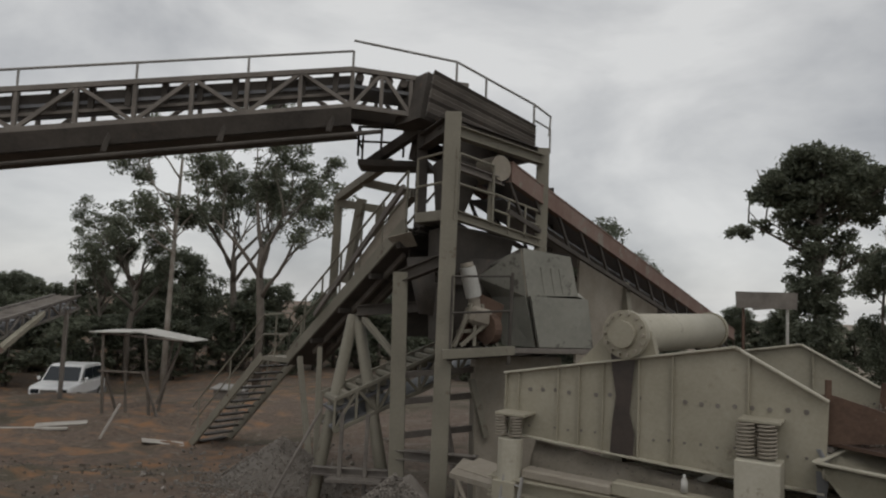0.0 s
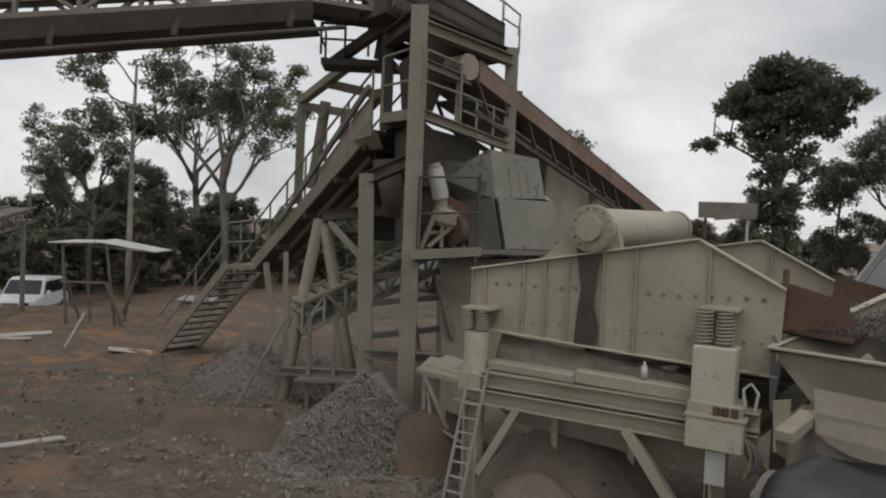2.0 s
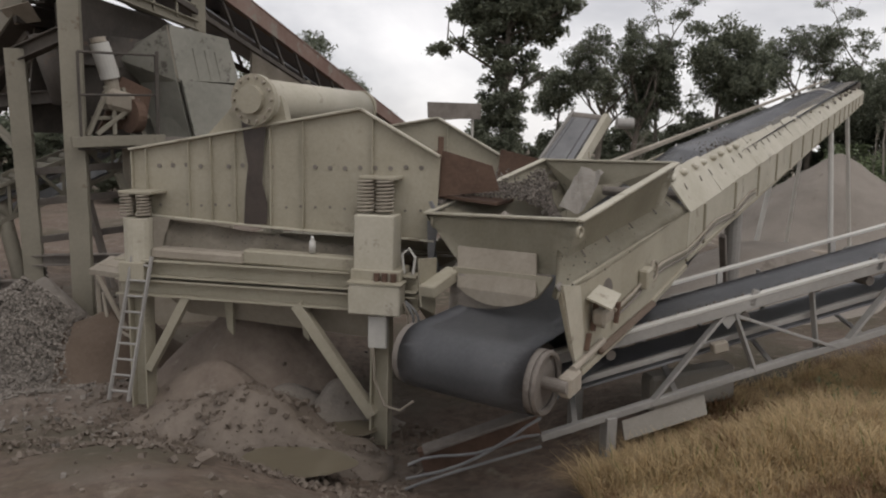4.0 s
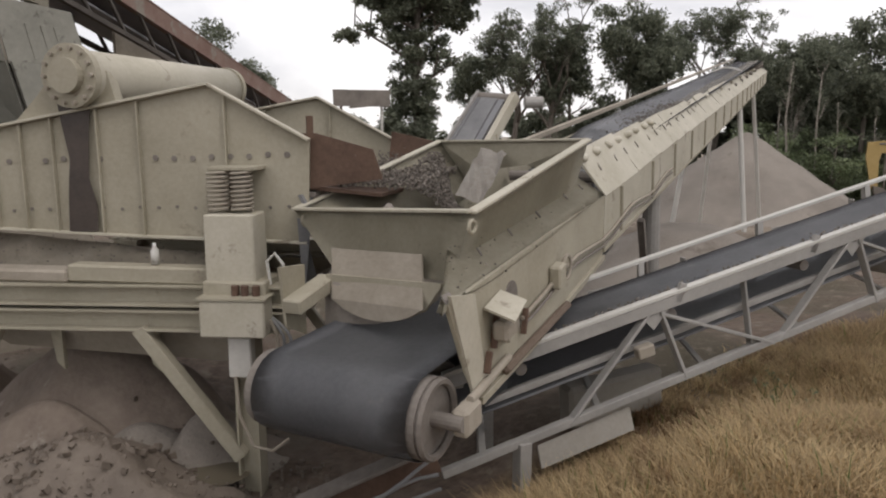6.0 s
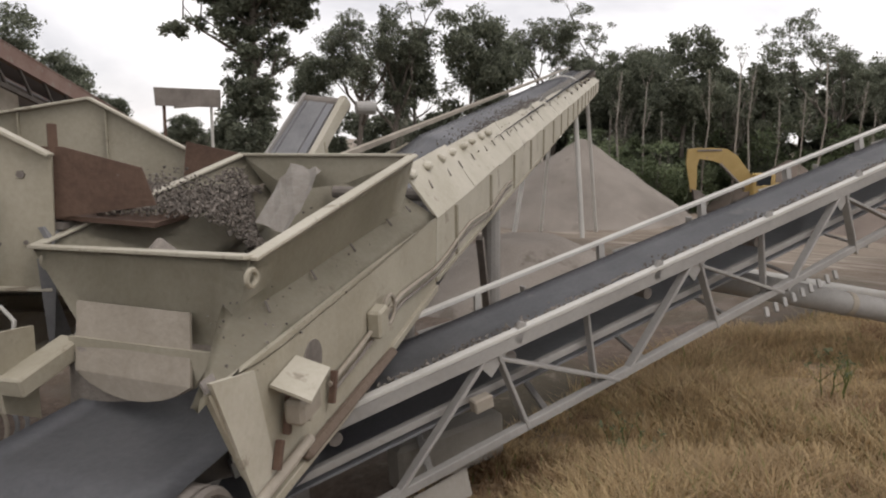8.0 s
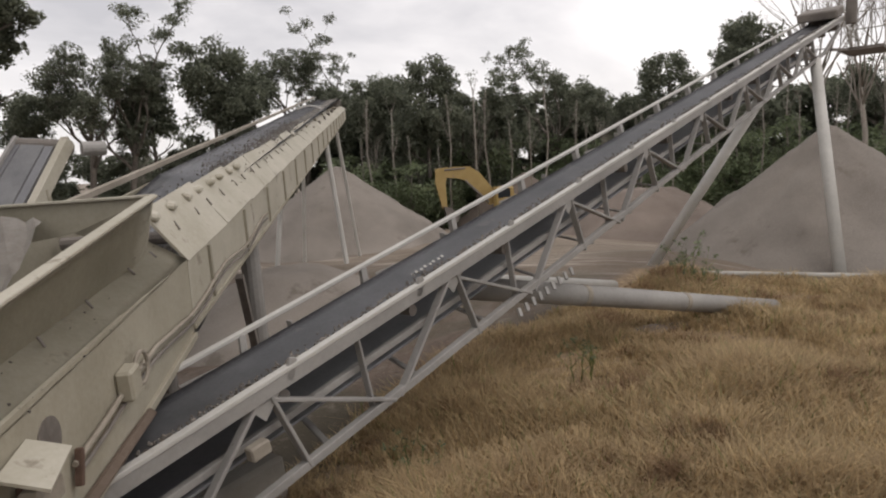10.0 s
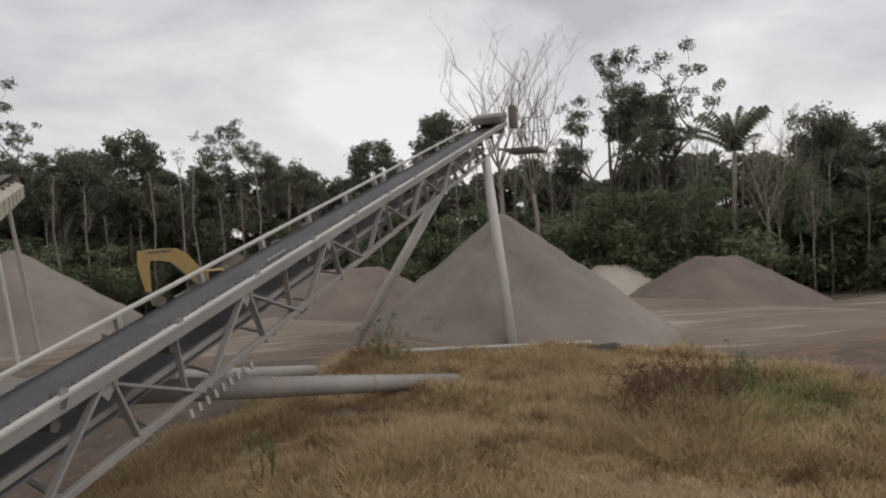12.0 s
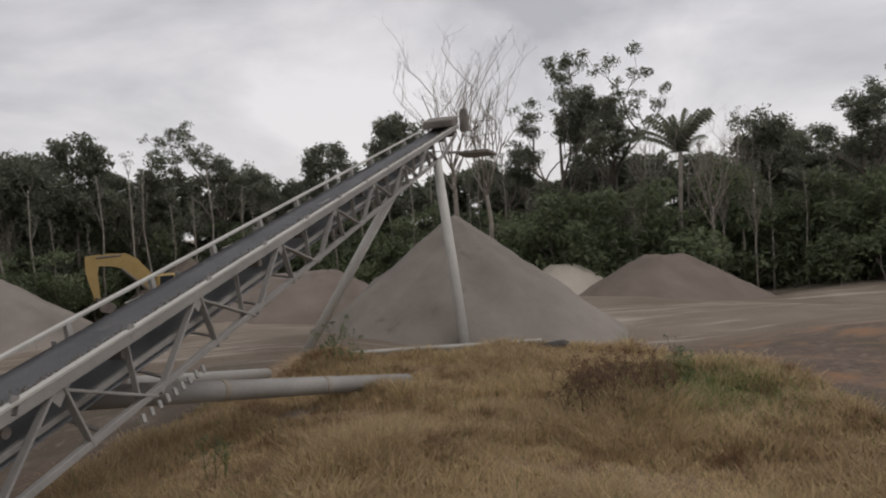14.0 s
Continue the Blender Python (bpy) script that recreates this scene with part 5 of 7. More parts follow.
top = truss_conveyor("feed_conveyor", FA, FB, 0, 0.6, 0.9, "dark overhead lattice conveyor with a handrail, feeding the tower", 14, 0.3, material=DARKSTEEL, drums=False)
up = (FB - FA).normalized()
inner = V(-up.y, up.x, 0).normalized()
part("belt_side", plate([FA + inner * 0.16 + V(0, 0, -0.06), FB + inner * 0.16 + V(0, 0, -0.06), FB + inner * 0.16 + V(0, 0, -0.38), FA + inner * 0.16 + V(0, 0, -0.38)], 0.04), SHADESTEEL, top, "dark trough skirt of the belt")
part("mid_angle", beam(FA + inner * 0.1 + V(0, 0, -0.36), FB + inner * 0.1 + V(0, 0, -0.36), 0.05, 0.05), DARKSTEEL, top)
for i in range(22):
    p = FA.lerp(FB, (i + 0.5) / 22) + inner * 0.1
    part("idler_bracket", beam(p + V(0, 0, -0.34), p + V(0, 0, 0.03), 0.09, 0.07), SHADESTEEL, top)
# underside sheets: the conveyor's own shade is painted in as darker steel
part("under_sheet", plate([FA + V(0, 0, -0.66), FB + V(0, 0, -0.6), FB + V(0, 0.1, -0.86), FA + V(0, 0.1, -0.93)], 0.05), SHADESTEEL, top, "dark sheet under the lattice")
part("floor_sheet", plate([FA + V(0, 0.1, -0.92), FB + V(0, 0.1, -0.85), FB + V(0, 1.0, -0.85), FA + V(0, 1.0, -0.92)], 0.04), SHADESTEEL, top)
part("lower_pipe", cyl(FA + V(0, 0, -1.14), FB + V(0.5, 0, -0.98), 0.035, n=8), SHADESTEEL, top)
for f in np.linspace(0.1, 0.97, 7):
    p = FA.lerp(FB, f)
    part("hanger", beam(p + V(0, 0, -1.13 + 0.15 * f), p + V(0.05, 0.05, -0.7), 0.08, 0.06), SHADESTEEL, top)
truss_conveyor("head_conveyor", FB, V(0.3, 11.2, 6.05), 0, 0.6, 0.9, "dark head section of the overhead conveyor", 4, 0)
red = thing("return_conveyor", V(3.5, 14, 3.5), "inclined conveyor with faded rust-red channel sides", "conveyor")
ra, rb = V(1.0, 10.95, 4.76), V(8.6, 20.6, 2.1)
rs = V(-7.85, 6.6, 0).normalized() * 0.9
for k in (0, 1):
    o = rs * k
    part("side_channel", plate([ra + o, rb + o, rb + o + V(0, 0, -0.3), ra + o + V(0, 0, -0.3)], 0.05), CHANNEL, red, "faded rust-red channel")
    part("channel_flange", beam(ra + o, rb + o, 0.12, 0.03), CHANNEL, red)
    part("channel_flange", beam(ra + o + V(0, 0, -0.3), rb + o + V(0, 0, -0.3), 0.12, 0.03), CHANNEL, red)
    part("bottom_chord", beam(ra + o + V(0, 0, -0.78), rb + o + V(0, 0, -0.7), 0.07, 0.08), SHADESTEEL, red)
    for i in range(15):
        p, q = ra.lerp(rb, i / 15) + o, ra.lerp(rb, (i + 0.5) / 15) + o
        part("lattice_bar", beam(p + V(0, 0, -0.3), q + V(0, 0, -0.74), 0.05, 0.05), SHADESTEEL, red)
for k in (-0.12, -0.55):
    part("belt", plate([ra + rs * 0.1 + V(0, 0, k), rb + rs * 0.1 + V(0, 0, k), rb + rs * 0.9 + V(0, 0, k), ra + rs * 0.9 + V(0, 0, k)], 0.03), BELT, red)
part("head_drum", cyl(V(0.85, 10.7, 4.62), V(0.35, 11.4, 4.62), 0.2, n=20), DUSTCOAT, red)
for p in (V(3.9, 14.9, 3.1), V(6.0, 17.6, 2.4)):
    part("leg", beam(p, V(p.x + 0.4, p.y - 0.5, height(p.x, p.y) - 0.2), 0.14, 0.14), TOWERPAINT, red)
part("skirt_sheet", plate([V(2.6, 13.4, 3.6), V(5.0, 16.3, 2.6), V(5.0, 16.4, 0.6), V(2.6, 13.6, 0.8)], 0.05), DUSTCOAT, red, "dusty sheet wall")
# the low lattice conveyor seen between the tower legs
truss_conveyor("under_conveyor", V(-1.6, 11.2, 0.9), V(1.0, 12.4, 2.1), 0, 0.5, 0.8, "dusty lattice conveyor passing under the tower", 8, 0, 1, 0.045, 0.06, TOWERPAINT)

# low concrete and dusty shelf by the screen's feed end
shelf = thing("feed_shelf", (0.55, 9.0, 0.2), "dust covered steel shelf at the screen feed", "shelf")
part("top", plate([V(0.2, 9.0, 0.36), V(1.0, 8.2, 0.36), V(1.3, 8.7, 0.4), V(0.4, 9.7, 0.4)], 0.06), DUSTCOAT, shelf)
for x, y in ((0.3, 8.95), (0.55, 8.7), (0.85, 8.4)):
    part("leg", beam(V(x, y, -0.9), V(x, y, 0.32), 0.05, 0.05), DUSTCOAT, shelf)
part("brace", beam(V(0.3, 8.9, 0.3), V(0.6, 8.6, -0.3), 0.04, 0.04), DUSTCOAT, shelf)
part("cable", tube_path([V(0.35, 8.9, 0.1), V(0.4, 8.75, -0.25), V(0.6, 8.5, -0.32), V(0.8, 8.3, -0.38)], 0.02), DUSTCOAT, shelf)
part("dust_layer", plate([V(0.3, 9.2, 0.38), V(0.9, 8.5, 0.38), V(0.85, 8.9, 0.5), V(0.6, 9.3, 0.5)], 0.08), DUSTCOAT, shelf)

# ---------------------------------------------------------------- things in the yard


def small_conveyor():
    ob = thing("short_conveyor", (7.6, 10.2, 0.5), "short steep conveyor with a pale worn belt", "conveyor")
    tl, tr, bl, br = V(7.55, 10.4, 2.47), V(7.74, 9.71, 2.4), V(6.3, 10.1, 1.0), V(6.5, 9.2, 1.0)
    part("belt", plate([tl.lerp(tr, 0.15), tl.lerp(tr, 0.62), bl.lerp(br, 0.62), bl.lerp(br, 0.15)], 0.03), BELTDUST, ob, "worn pale belt")
    part("edge_strip", beam(tl.lerp(tr, 0.06), bl.lerp(br, 0.06), 0.09, 0.06), BELT, ob)
    part("edge_strip", beam(tl.lerp(tr, 0.72), bl.lerp(br, 0.72), 0.12, 0.05), BELT, ob)
    part("side_beam", beam(tr, br, 0.1, 0.16), CREAM_PALE, ob)
    part("side_beam", beam(tl, bl, 0.05, 0.14), GREYPAINT, ob)
    part("head_drum", cyl(tl + V(0, 0, -0.08), tr + V(0, 0, -0.08), 0.1), DARKSTEEL, ob)
    for p in (tl.lerp(bl, 0.4), tr.lerp(br, 0.4)):
        part("leg", beam(p, V(p.x + 0.3, p.y + 0.2, height(p.x, p.y) - 0.2), 0.1, 0.1), CREAM, ob)
    part("drive_motor", cyl(tr + V(0.1, -0.1, -0.1), tr + V(0.35, -0.2, -0.1), 0.09), GREYPAINT, ob)
    return ob


def notice_board():
    ob = thing("notice_board", (11.5, 23.8, -1.0), "weathered brown board on thin posts", "board")
    part("board", plate([V(9.95, 23.64, 3.33), V(12.13, 23.84, 3.37), V(12.12, 23.85, 2.8), V(9.98, 23.65, 2.78)], 0.06), DARKSTEEL, ob)
    part("post", cyl(V(11.85, 23.9, -1.2), V(11.85, 23.9, 3.3), 0.05), PIPEPAINT, ob)
    part("cross_bar", cyl(V(10.6, 23.78, 2.75), V(11.85, 23.88, 2.88), 0.035), PIPEPAINT, ob)
    part("post", cyl(V(10.3, 23.8, -1.2), V(10.3, 23.8, 2.9), 0.05), RUST, ob)
    return ob


small_conveyor()
notice_board()


def shelter():
    ob = thing("field_shelter", (-8.5, 20.3, -1.1), "rough pole shelter roofed with old metal sheets", "shelter")
    roof = [V(-9.75, 19.6, 1.3), V(-8.55, 19.9, 1.32), V(-7.2, 20.5, 1.08), V(-7.0, 21.4, 1.1), V(-8.4, 21.0, 1.36), V(-9.5, 20.7, 1.34)]
    part("roof_sheet", plate([roof[0], roof[1], roof[4], roof[5]], 0.03), PIPEPAINT, ob, "pale metal roof sheet")
    part("roof_sheet", plate([roof[1] + V(-0.1, 0, 0.03), roof[2], roof[3], roof[4] + V(-0.1, 0, 0.03)], 0.03), PIPEPAINT, ob, "pale metal roof sheet")
    for p, q in ((V(-9.45, 19.8, 1.28), V(-9.37, 19.91, -1.0)), (V(-8.35, 20.0, 1.28), V(-8.24, 20.4, -1.15)), (V(-9.2, 20.6, 1.3), V(-9.0, 20.6, -1.2)), (V(-7.9, 21.0, 1.2), V(-8.2, 20.9, -1.2)), (V(-8.4, 20.1, 0.2), V(-8.0, 20.4, -1.15)), (V(-9.4, 19.9, 0.3), V(-9.15, 20.4, -1.1)), (V(-7.6, 20.9, 1.1), V(-8.2, 20.8, -0.8))):
        part("pole", cyl(p, q, 0.035, n=8, r2=0.05), BARK_DARK, ob)
    for p, q in ((V(-9.5, 19.8, 0.2), V(-8.3, 20.2, 0.15)), (V(-9.5, 19.75, 1.27), V(-7.4, 20.4, 1.08))):
        part("cross_pole", cyl(p, q, 0.03, n=8), BARK_DARK, ob)
    return ob


def suv():
    ob = thing("off_road_car", (-15.6, 28.9, height(-15.6, 28.9)), "white short off-road car with grey bumpers, parked facing the yard", "car")
    f = frame_of((-15.05, 28.9), (0.08, -1.0))
    zb = height(-15.6, 28.9) - 0.02

    def g(u, v, z):
        return f(u * 0.88, v, zb + z * 0.94)

    def shell(sections):
        bm = bmesh.new()
        rows = [[bm.verts.new(p) for p in r] for r in sections]
        n = len(rows[0])
        for r0, r1 in zip(rows, rows[1:]):
            for i in range(n):
                bm.faces.new((r0[i], r0[(i + 1) % n], r1[(i + 1) % n], r1[i]))
        bm.faces.new(rows[0][::-1])
        bm.faces.new(rows[-1])
        bmesh.ops.recalc_face_normals(bm, faces=bm.faces[:])
        bmesh.ops.bevel(bm, geom=bm.edges[:], offset=0.04, segments=2, affect="EDGES")
        return bm

    def section(u, w, lo, hi):
        return [g(u, -w, lo), g(u, -w, hi), g(u, w, hi), g(u, w, lo)]

    part("body", shell([section(-1.9, 0.82, 0.45, 1.0), section(-1.7, 0.84, 0.4, 1.08), section(0.75, 0.84, 0.4, 1.08), section(1.75, 0.8, 0.42, 0.98), section(1.9, 0.74, 0.48, 0.88)]), WHITECAR, ob)
    part("cabin", shell([section(-1.78, 0.78, 1.06, 1.1), section(-1.65, 0.7, 1.06, 1.72), section(0.0, 0.68, 1.06, 1.76), section(0.3, 0.68, 1.06, 1.7), section(0.85, 0.76, 1.06, 1.1)]), WHITECAR, ob)
    part("windscreen", plate([g(0.82, -0.68, 1.12), g(0.36, -0.6, 1.66), g(0.36, 0.6, 1.66), g(0.82, 0.68, 1.12)], 0.02), GLASS, ob)
    for sd in (-1, 1):
        part("side_window", plate([g(0.45, 0.76 * sd, 1.14), g(0.25, 0.71 * sd, 1.6), g(-0.45, 0.71 * sd, 1.62), g(-0.45, 0.77 * sd, 1.14)], 0.02), GLASS, ob)
        part("side_window", plate([g(-0.55, 0.77 * sd, 1.14), g(-0.55, 0.71 * sd, 1.62), g(-1.5, 0.72 * sd, 1.6), g(-1.6, 0.78 * sd, 1.16)], 0.02), GLASS, ob)
        part("cladding", plate([g(-1.9, 0.85 * sd, 0.38), g(1.8, 0.82 * sd, 0.38), g(1.8, 0.82 * sd, 0.6), g(-1.9, 0.85 * sd, 0.62)], 0.03), GREYPLASTIC, ob)
        part("door_mirror", box((0.12, 0.1, 0.14), along(g(0.55, 0.92 * sd, 1.2), g(0.67, 0.92 * sd, 1.2)), 0.02), WHITECAR, ob)
        part("headlight", box((0.08, 0.3, 0.16), along(g(1.86, 0.52 * sd, 0.8), g(1.94, 0.52 * sd, 0.8)), 0.02), GLASS, ob)
        for u in (1.2, -1.2):
            wheel = part("wheel", cyl(g(u, 0.62 * sd, 0.34), g(u, 0.88 * sd, 0.34), 0.36, n=24), RUBBER, ob, "dusty black tyre")
            part("rim", cyl(g(u, 0.87 * sd, 0.34), g(u, 0.9 * sd, 0.34), 0.2, n=16), GALV, wheel)
    part("bumper", box((0.2, 1.66, 0.26), along(g(1.82, 0, 0.52), g(2.02, 0, 0.52)), 0.05), GREYPLASTIC, ob)
    part("grille", box((0.04, 0.6, 0.14), along(g(1.9, 0, 0.78), g(1.94, 0, 0.78))), DARKSTEEL, ob)
    part("number_plate", box((0.02, 0.44, 0.1), along(g(2.02, 0, 0.55), g(2.04, 0, 0.55))), PIPEPAINT, ob)
    part("bumper", box((0.16, 1.6, 0.24), along(g(-2.0, 0, 0.52), g(-1.84, 0, 0.52)), 0.05), GREYPLASTIC, ob)
    return ob


def excavator(at, heading, label, size=1.0, arm=True):
    ob = thing("excavator", at, label, "excavator")
    h = V(math.cos(radians(heading)), math.sin(radians(heading)), 0)
    s = V(-h.y, h.x, 0)
    o = Vector(at)

    def g(u, v, z):
        return o + (h * u + s * v + V(0, 0, z)) * size

    for v in (-1.1, 1.1):
        part("track", box((3.6 * size, 0.6 * size, 0.8 * size), along(g(-1.8, v, 0.45), g(1.8, v, 0.45)), 0.2 * size), DARKSTEEL, ob)
    part("house", box((2.6 * size, 2.4 * size, 1.0 * size), along(g(-1.9, 0, 1.5), g(0.7, 0, 1.5)), 0.12 * size), YELLOW, ob)
    cab = part("cab", box((1.3 * size, 0.9 * size, 1.5 * size), along(g(-0.2, 0.7, 1.9), g(1.1, 0.7, 1.9)), 0.1 * size), YELLOW, ob)
    part("window", box((0.9 * size, 0.92 * size, 0.7 * size), along(g(0.05, 0.7, 2.2), g(0.95, 0.7, 2.2)), 0.03 * size), GLASS, cab)
    if arm:
        part("boom", plate([g(0.3, 0, 1.6), g(1.9, 0, 3.7), g(2.6, 0, 4.15), g(3.6, 0, 4.2), g(4.8, 0, 4.0), g(4.8, 0, 3.5), g(3.6, 0, 3.4), g(2.9, 0, 3.2), g(1.3, 0, 1.4)], 0.42 * size), YELLOW, ob, "yellow boom")
        part("stick", plate([g(4.1, 0.02, 4.2), g(5.0, 0.02, 4.1), g(5.05, 0.02, 3.2), g(4.65, 0.02, 1.3), g(4.3, 0.02, 1.4), g(4.35, 0.02, 3.0)], 0.36 * size), YELLOW, ob)
        part("ram", cyl(g(1.4, 0.3, 1.6), g(3.0, 0.3, 3.2), 0.08 * size), DARKSTEEL, ob)
        part("ram", cyl(g(2.9, 0, 4.05), g(4.4, 0, 4.0), 0.07 * size), DARKSTEEL, ob)
        part("bucket", plate([g(4.6, -0.4, 1.5), g(4.1, -0.4, 1.4), g(3.5, -0.4, 0.9), g(3.7, -0.4, 0.4), g(4.4, -0.4, 0.6)], 0.9 * size), DARKSTEEL, ob)
    return ob


shelter()
suv()
excavator((37.6, 17.3, -1.75), 128, "yellow excavator with raised boom beside the stockpile", 0.78)
excavator((-20.0, 37.0, -1.9), 10, "dusty yellow digger parked behind the car", 0.6, False)


def board(a, b, w, t, label):
    ob = thing("plank", a.lerp(b, 0.5), label, "plank")
    part("board", beam(a, b, w, t, bevel=0.01), OLDWOOD, ob)


def on_ground(x, y, up=0.03):
    return V(x, y, height(x, y) + up)


board(on_ground(-10.3, 18.3), on_ground(-9.2, 18.8), 0.5, 0.03, "pale weathered sheet lying on the clay")
board(on_ground(-7.2, 17.5), on_ground(-6.3, 17.9), 0.45, 0.03, "pale weathered sheet lying near the shelter")
board(on_ground(-8.1, 17.2), V(-7.75, 17.4, -0.3), 0.12, 0.05, "weathered plank propped near the shelter pole")
board(on_ground(-13.5, 16.5), on_ground(-9.3, 18.0), 0.16, 0.06, "long weathered plank on the clay")
board(on_ground(-3.95, 6.9), on_ground(-3.5, 7.5), 0.12, 0.03, "short pale plank on bare earth")
hut = thing("low_hut", (-7.4, 25.5, -1.4), "small low hut with a pale sheet roof", "hut")
part("wall", box((1.0, 0.9, 0.7), Matrix.Translation((-7.4, 25.5, -1.2))), DARKSTEEL, hut)
part("roof", plate([V(-8.0, 24.95, -0.83), V(-6.8, 25.0, -0.87), V(-6.8, 26.0, -0.8), V(-8.0, 26.0, -0.77)], 0.05), GREYPAINT, hut, "pale sheet roof")
far = truss_conveyor("far_conveyor", V(-11.5, 17.2, 1.35), V(-14.2, 27.6, 2.2), 0, 0.5, 0.9, "dark lattice conveyor beyond the parked car", 8, 0, 1)
part("prop", beam(V(-11.3, 17.6, 0.55), V(-13.0, 23.0, 1.6), 0.16, 0.16), CREAM, far)
part("prop_leg", beam(V(-13.6, 25.6, 1.7), V(-13.6, 25.6, -1.6), 0.12, 0.12), DARKSTEEL, far)
part("rail_post", cyl(V(-13.9, 26.6, 2.2), V(-13.9, 26.6, 3.0), 0.03), DARKSTEEL, far)
bucket = thing("rusty_skip", (-4.0, 5.8, 0.2), "rusty brown steel skip edge on a timber stack", "skip")
part("body", plate([V(-4.4, 5.6, 2.22), V(-3.86, 5.83, 2.2), V(-3.66, 5.95, 1.93), V(-4.4, 5.6, 1.9)], 0.4), RUST, bucket)
part("leg", beam(V(-4.4, 5.9, -0.2), V(-4.4, 5.9, 1.95), 0.12, 0.12), RUST, bucket)

# big ground pipes, kerb wall and tyre by the great heap
pipe = thing("ground_pipe", (10.5, 3.6, 0.0), "thick chalky steel pipe lying by the conveyor", "pipe")
part("barrel", cyl(V(8.2, 4.65, 0.7), V(13.0, 2.3, -0.4), 0.115, n=24), GREYPAINT, pipe, "", True)
for f in (0.3, 0.62):
    c = V(8.2, 4.65, 0.7).lerp(V(13.0, 2.3, -0.4), f)
    part("joint_band", cyl(c, c + V(0.06, -0.029, -0.0137), 0.121, n=24), DUSTCOAT, pipe)
pipe2 = thing("thin_pipe", (12.5, 5.0, -0.1), "thin pale pipe beside the conveyor", "pipe")
part("barrel", cyl(V(10.6, 5.4, 0.3), V(13.9, 4.8, -0.35), 0.09, n=16), PIPEPAINT, pipe2, "", True)
kerb = thing("kerb_wall", (15.8, 2.3, -0.8), "low grey concrete kerb wall at the heap", "wall")
part("wall", beam(V(15.4, 4.3, -0.66), V(16.25, -0.05, -0.76), 0.2, 0.6, bevel=0.02), CONCRETE, kerb)
part("coping_pipe", cyl(V(15.35, 4.3, -0.36), V(16.2, -0.05, -0.46), 0.045), PIPEPAINT, kerb)
tyre = thing("old_tyre", (15.9, -0.2, -0.75), "old black tyre half buried by the kerb", "tyre")
part("tread", ring(V(15.9, -0.2, -0.6), (0.3, 0.2, 1), 0.28, 0.13, n=22, k=10), RUBBER, tyre, "", True)
slab = thing("concrete_slab", (5.5, 5.05, -0.4), "pale concrete slab under the conveyor tail", "slab")
part("slab", box((0.9, 0.2, 0.35), along(V(5.1, 5.1, -0.32), V(5.95, 5.0, -0.25)), 0.03), CONCRETE, slab)

# clutter on the ground under the tail drum
timber = thing("fallen_beam", (3.1, 5.2, -0.8), "dusty brown steel beam lying under the conveyor tail", "beam")
part("web", beam(V(2.85, 5.05, -0.62), V(3.75, 4.8, -0.3), 0.1, 0.2), RUST, timber)
part("flange", beam(V(2.85, 5.02, -0.51), V(3.75, 4.77, -0.19), 0.16, 0.025), DARKSTEEL, timber)
sheet = thing("loose_sheet", (4.6, 4.6, -0.5), "pale bent steel sheet standing in the grass", "sheet")
part("sheet", plate([V(4.5, 4.62, -0.5), V(5.25, 4.5, -0.32), V(5.27, 4.58, -0.17), V(4.52, 4.7, -0.36)], 0.02), CONCRETE, sheet)
for k in range(3):
    loop = thing("slack_cable", (3.0, 5.0, -0.7), "slack grey cable trailing over the dirt", "cable", "slack cables")
    pts = [V(2.7 + 0.12 * i, 4.95 - 0.05 * i + 0.05 * math.sin(i * 0.9 + k), -0.62 + 0.05 * i + 0.04 * math.cos(i * 0.8 + 2 * k) - 0.08 * k) for i in range(9)]
    part("wire", tube_path(pts, 0.012), GREYPLASTIC, loop)


def puddle(x, y, z, rx, ry, turn, seed):
    bm = bmesh.new()
    c, s_ = math.cos(radians(turn)), math.sin(radians(turn))
    rim = []
    for j in range(40):
        a = 2 * math.pi * j / 40
        r = 1 + 0.3 * noise.noise((math.cos(a) * 1.5, math.sin(a) * 1.5, seed))
        u, w = rx * r * math.cos(a), ry * r * math.sin(a)
        rim.append(bm.verts.new((x + c * u - s_ * w, y + s_ * u + c * w, z)))
    bm.faces.new(rim)
    ob = part("puddle", bm, WATER)
    tagged(ob, "shallow puddle of muddy yellow-brown water", "puddle", "puddles", "structure")


puddle(2.5, 6.2, -0.74, 0.36, 0.2, -35, 1)
puddle(1.85, 5.25, -0.56, 0.5, 0.26, -20, 5)

# ---------------------------------------------------------------- heaps

CLODS = []


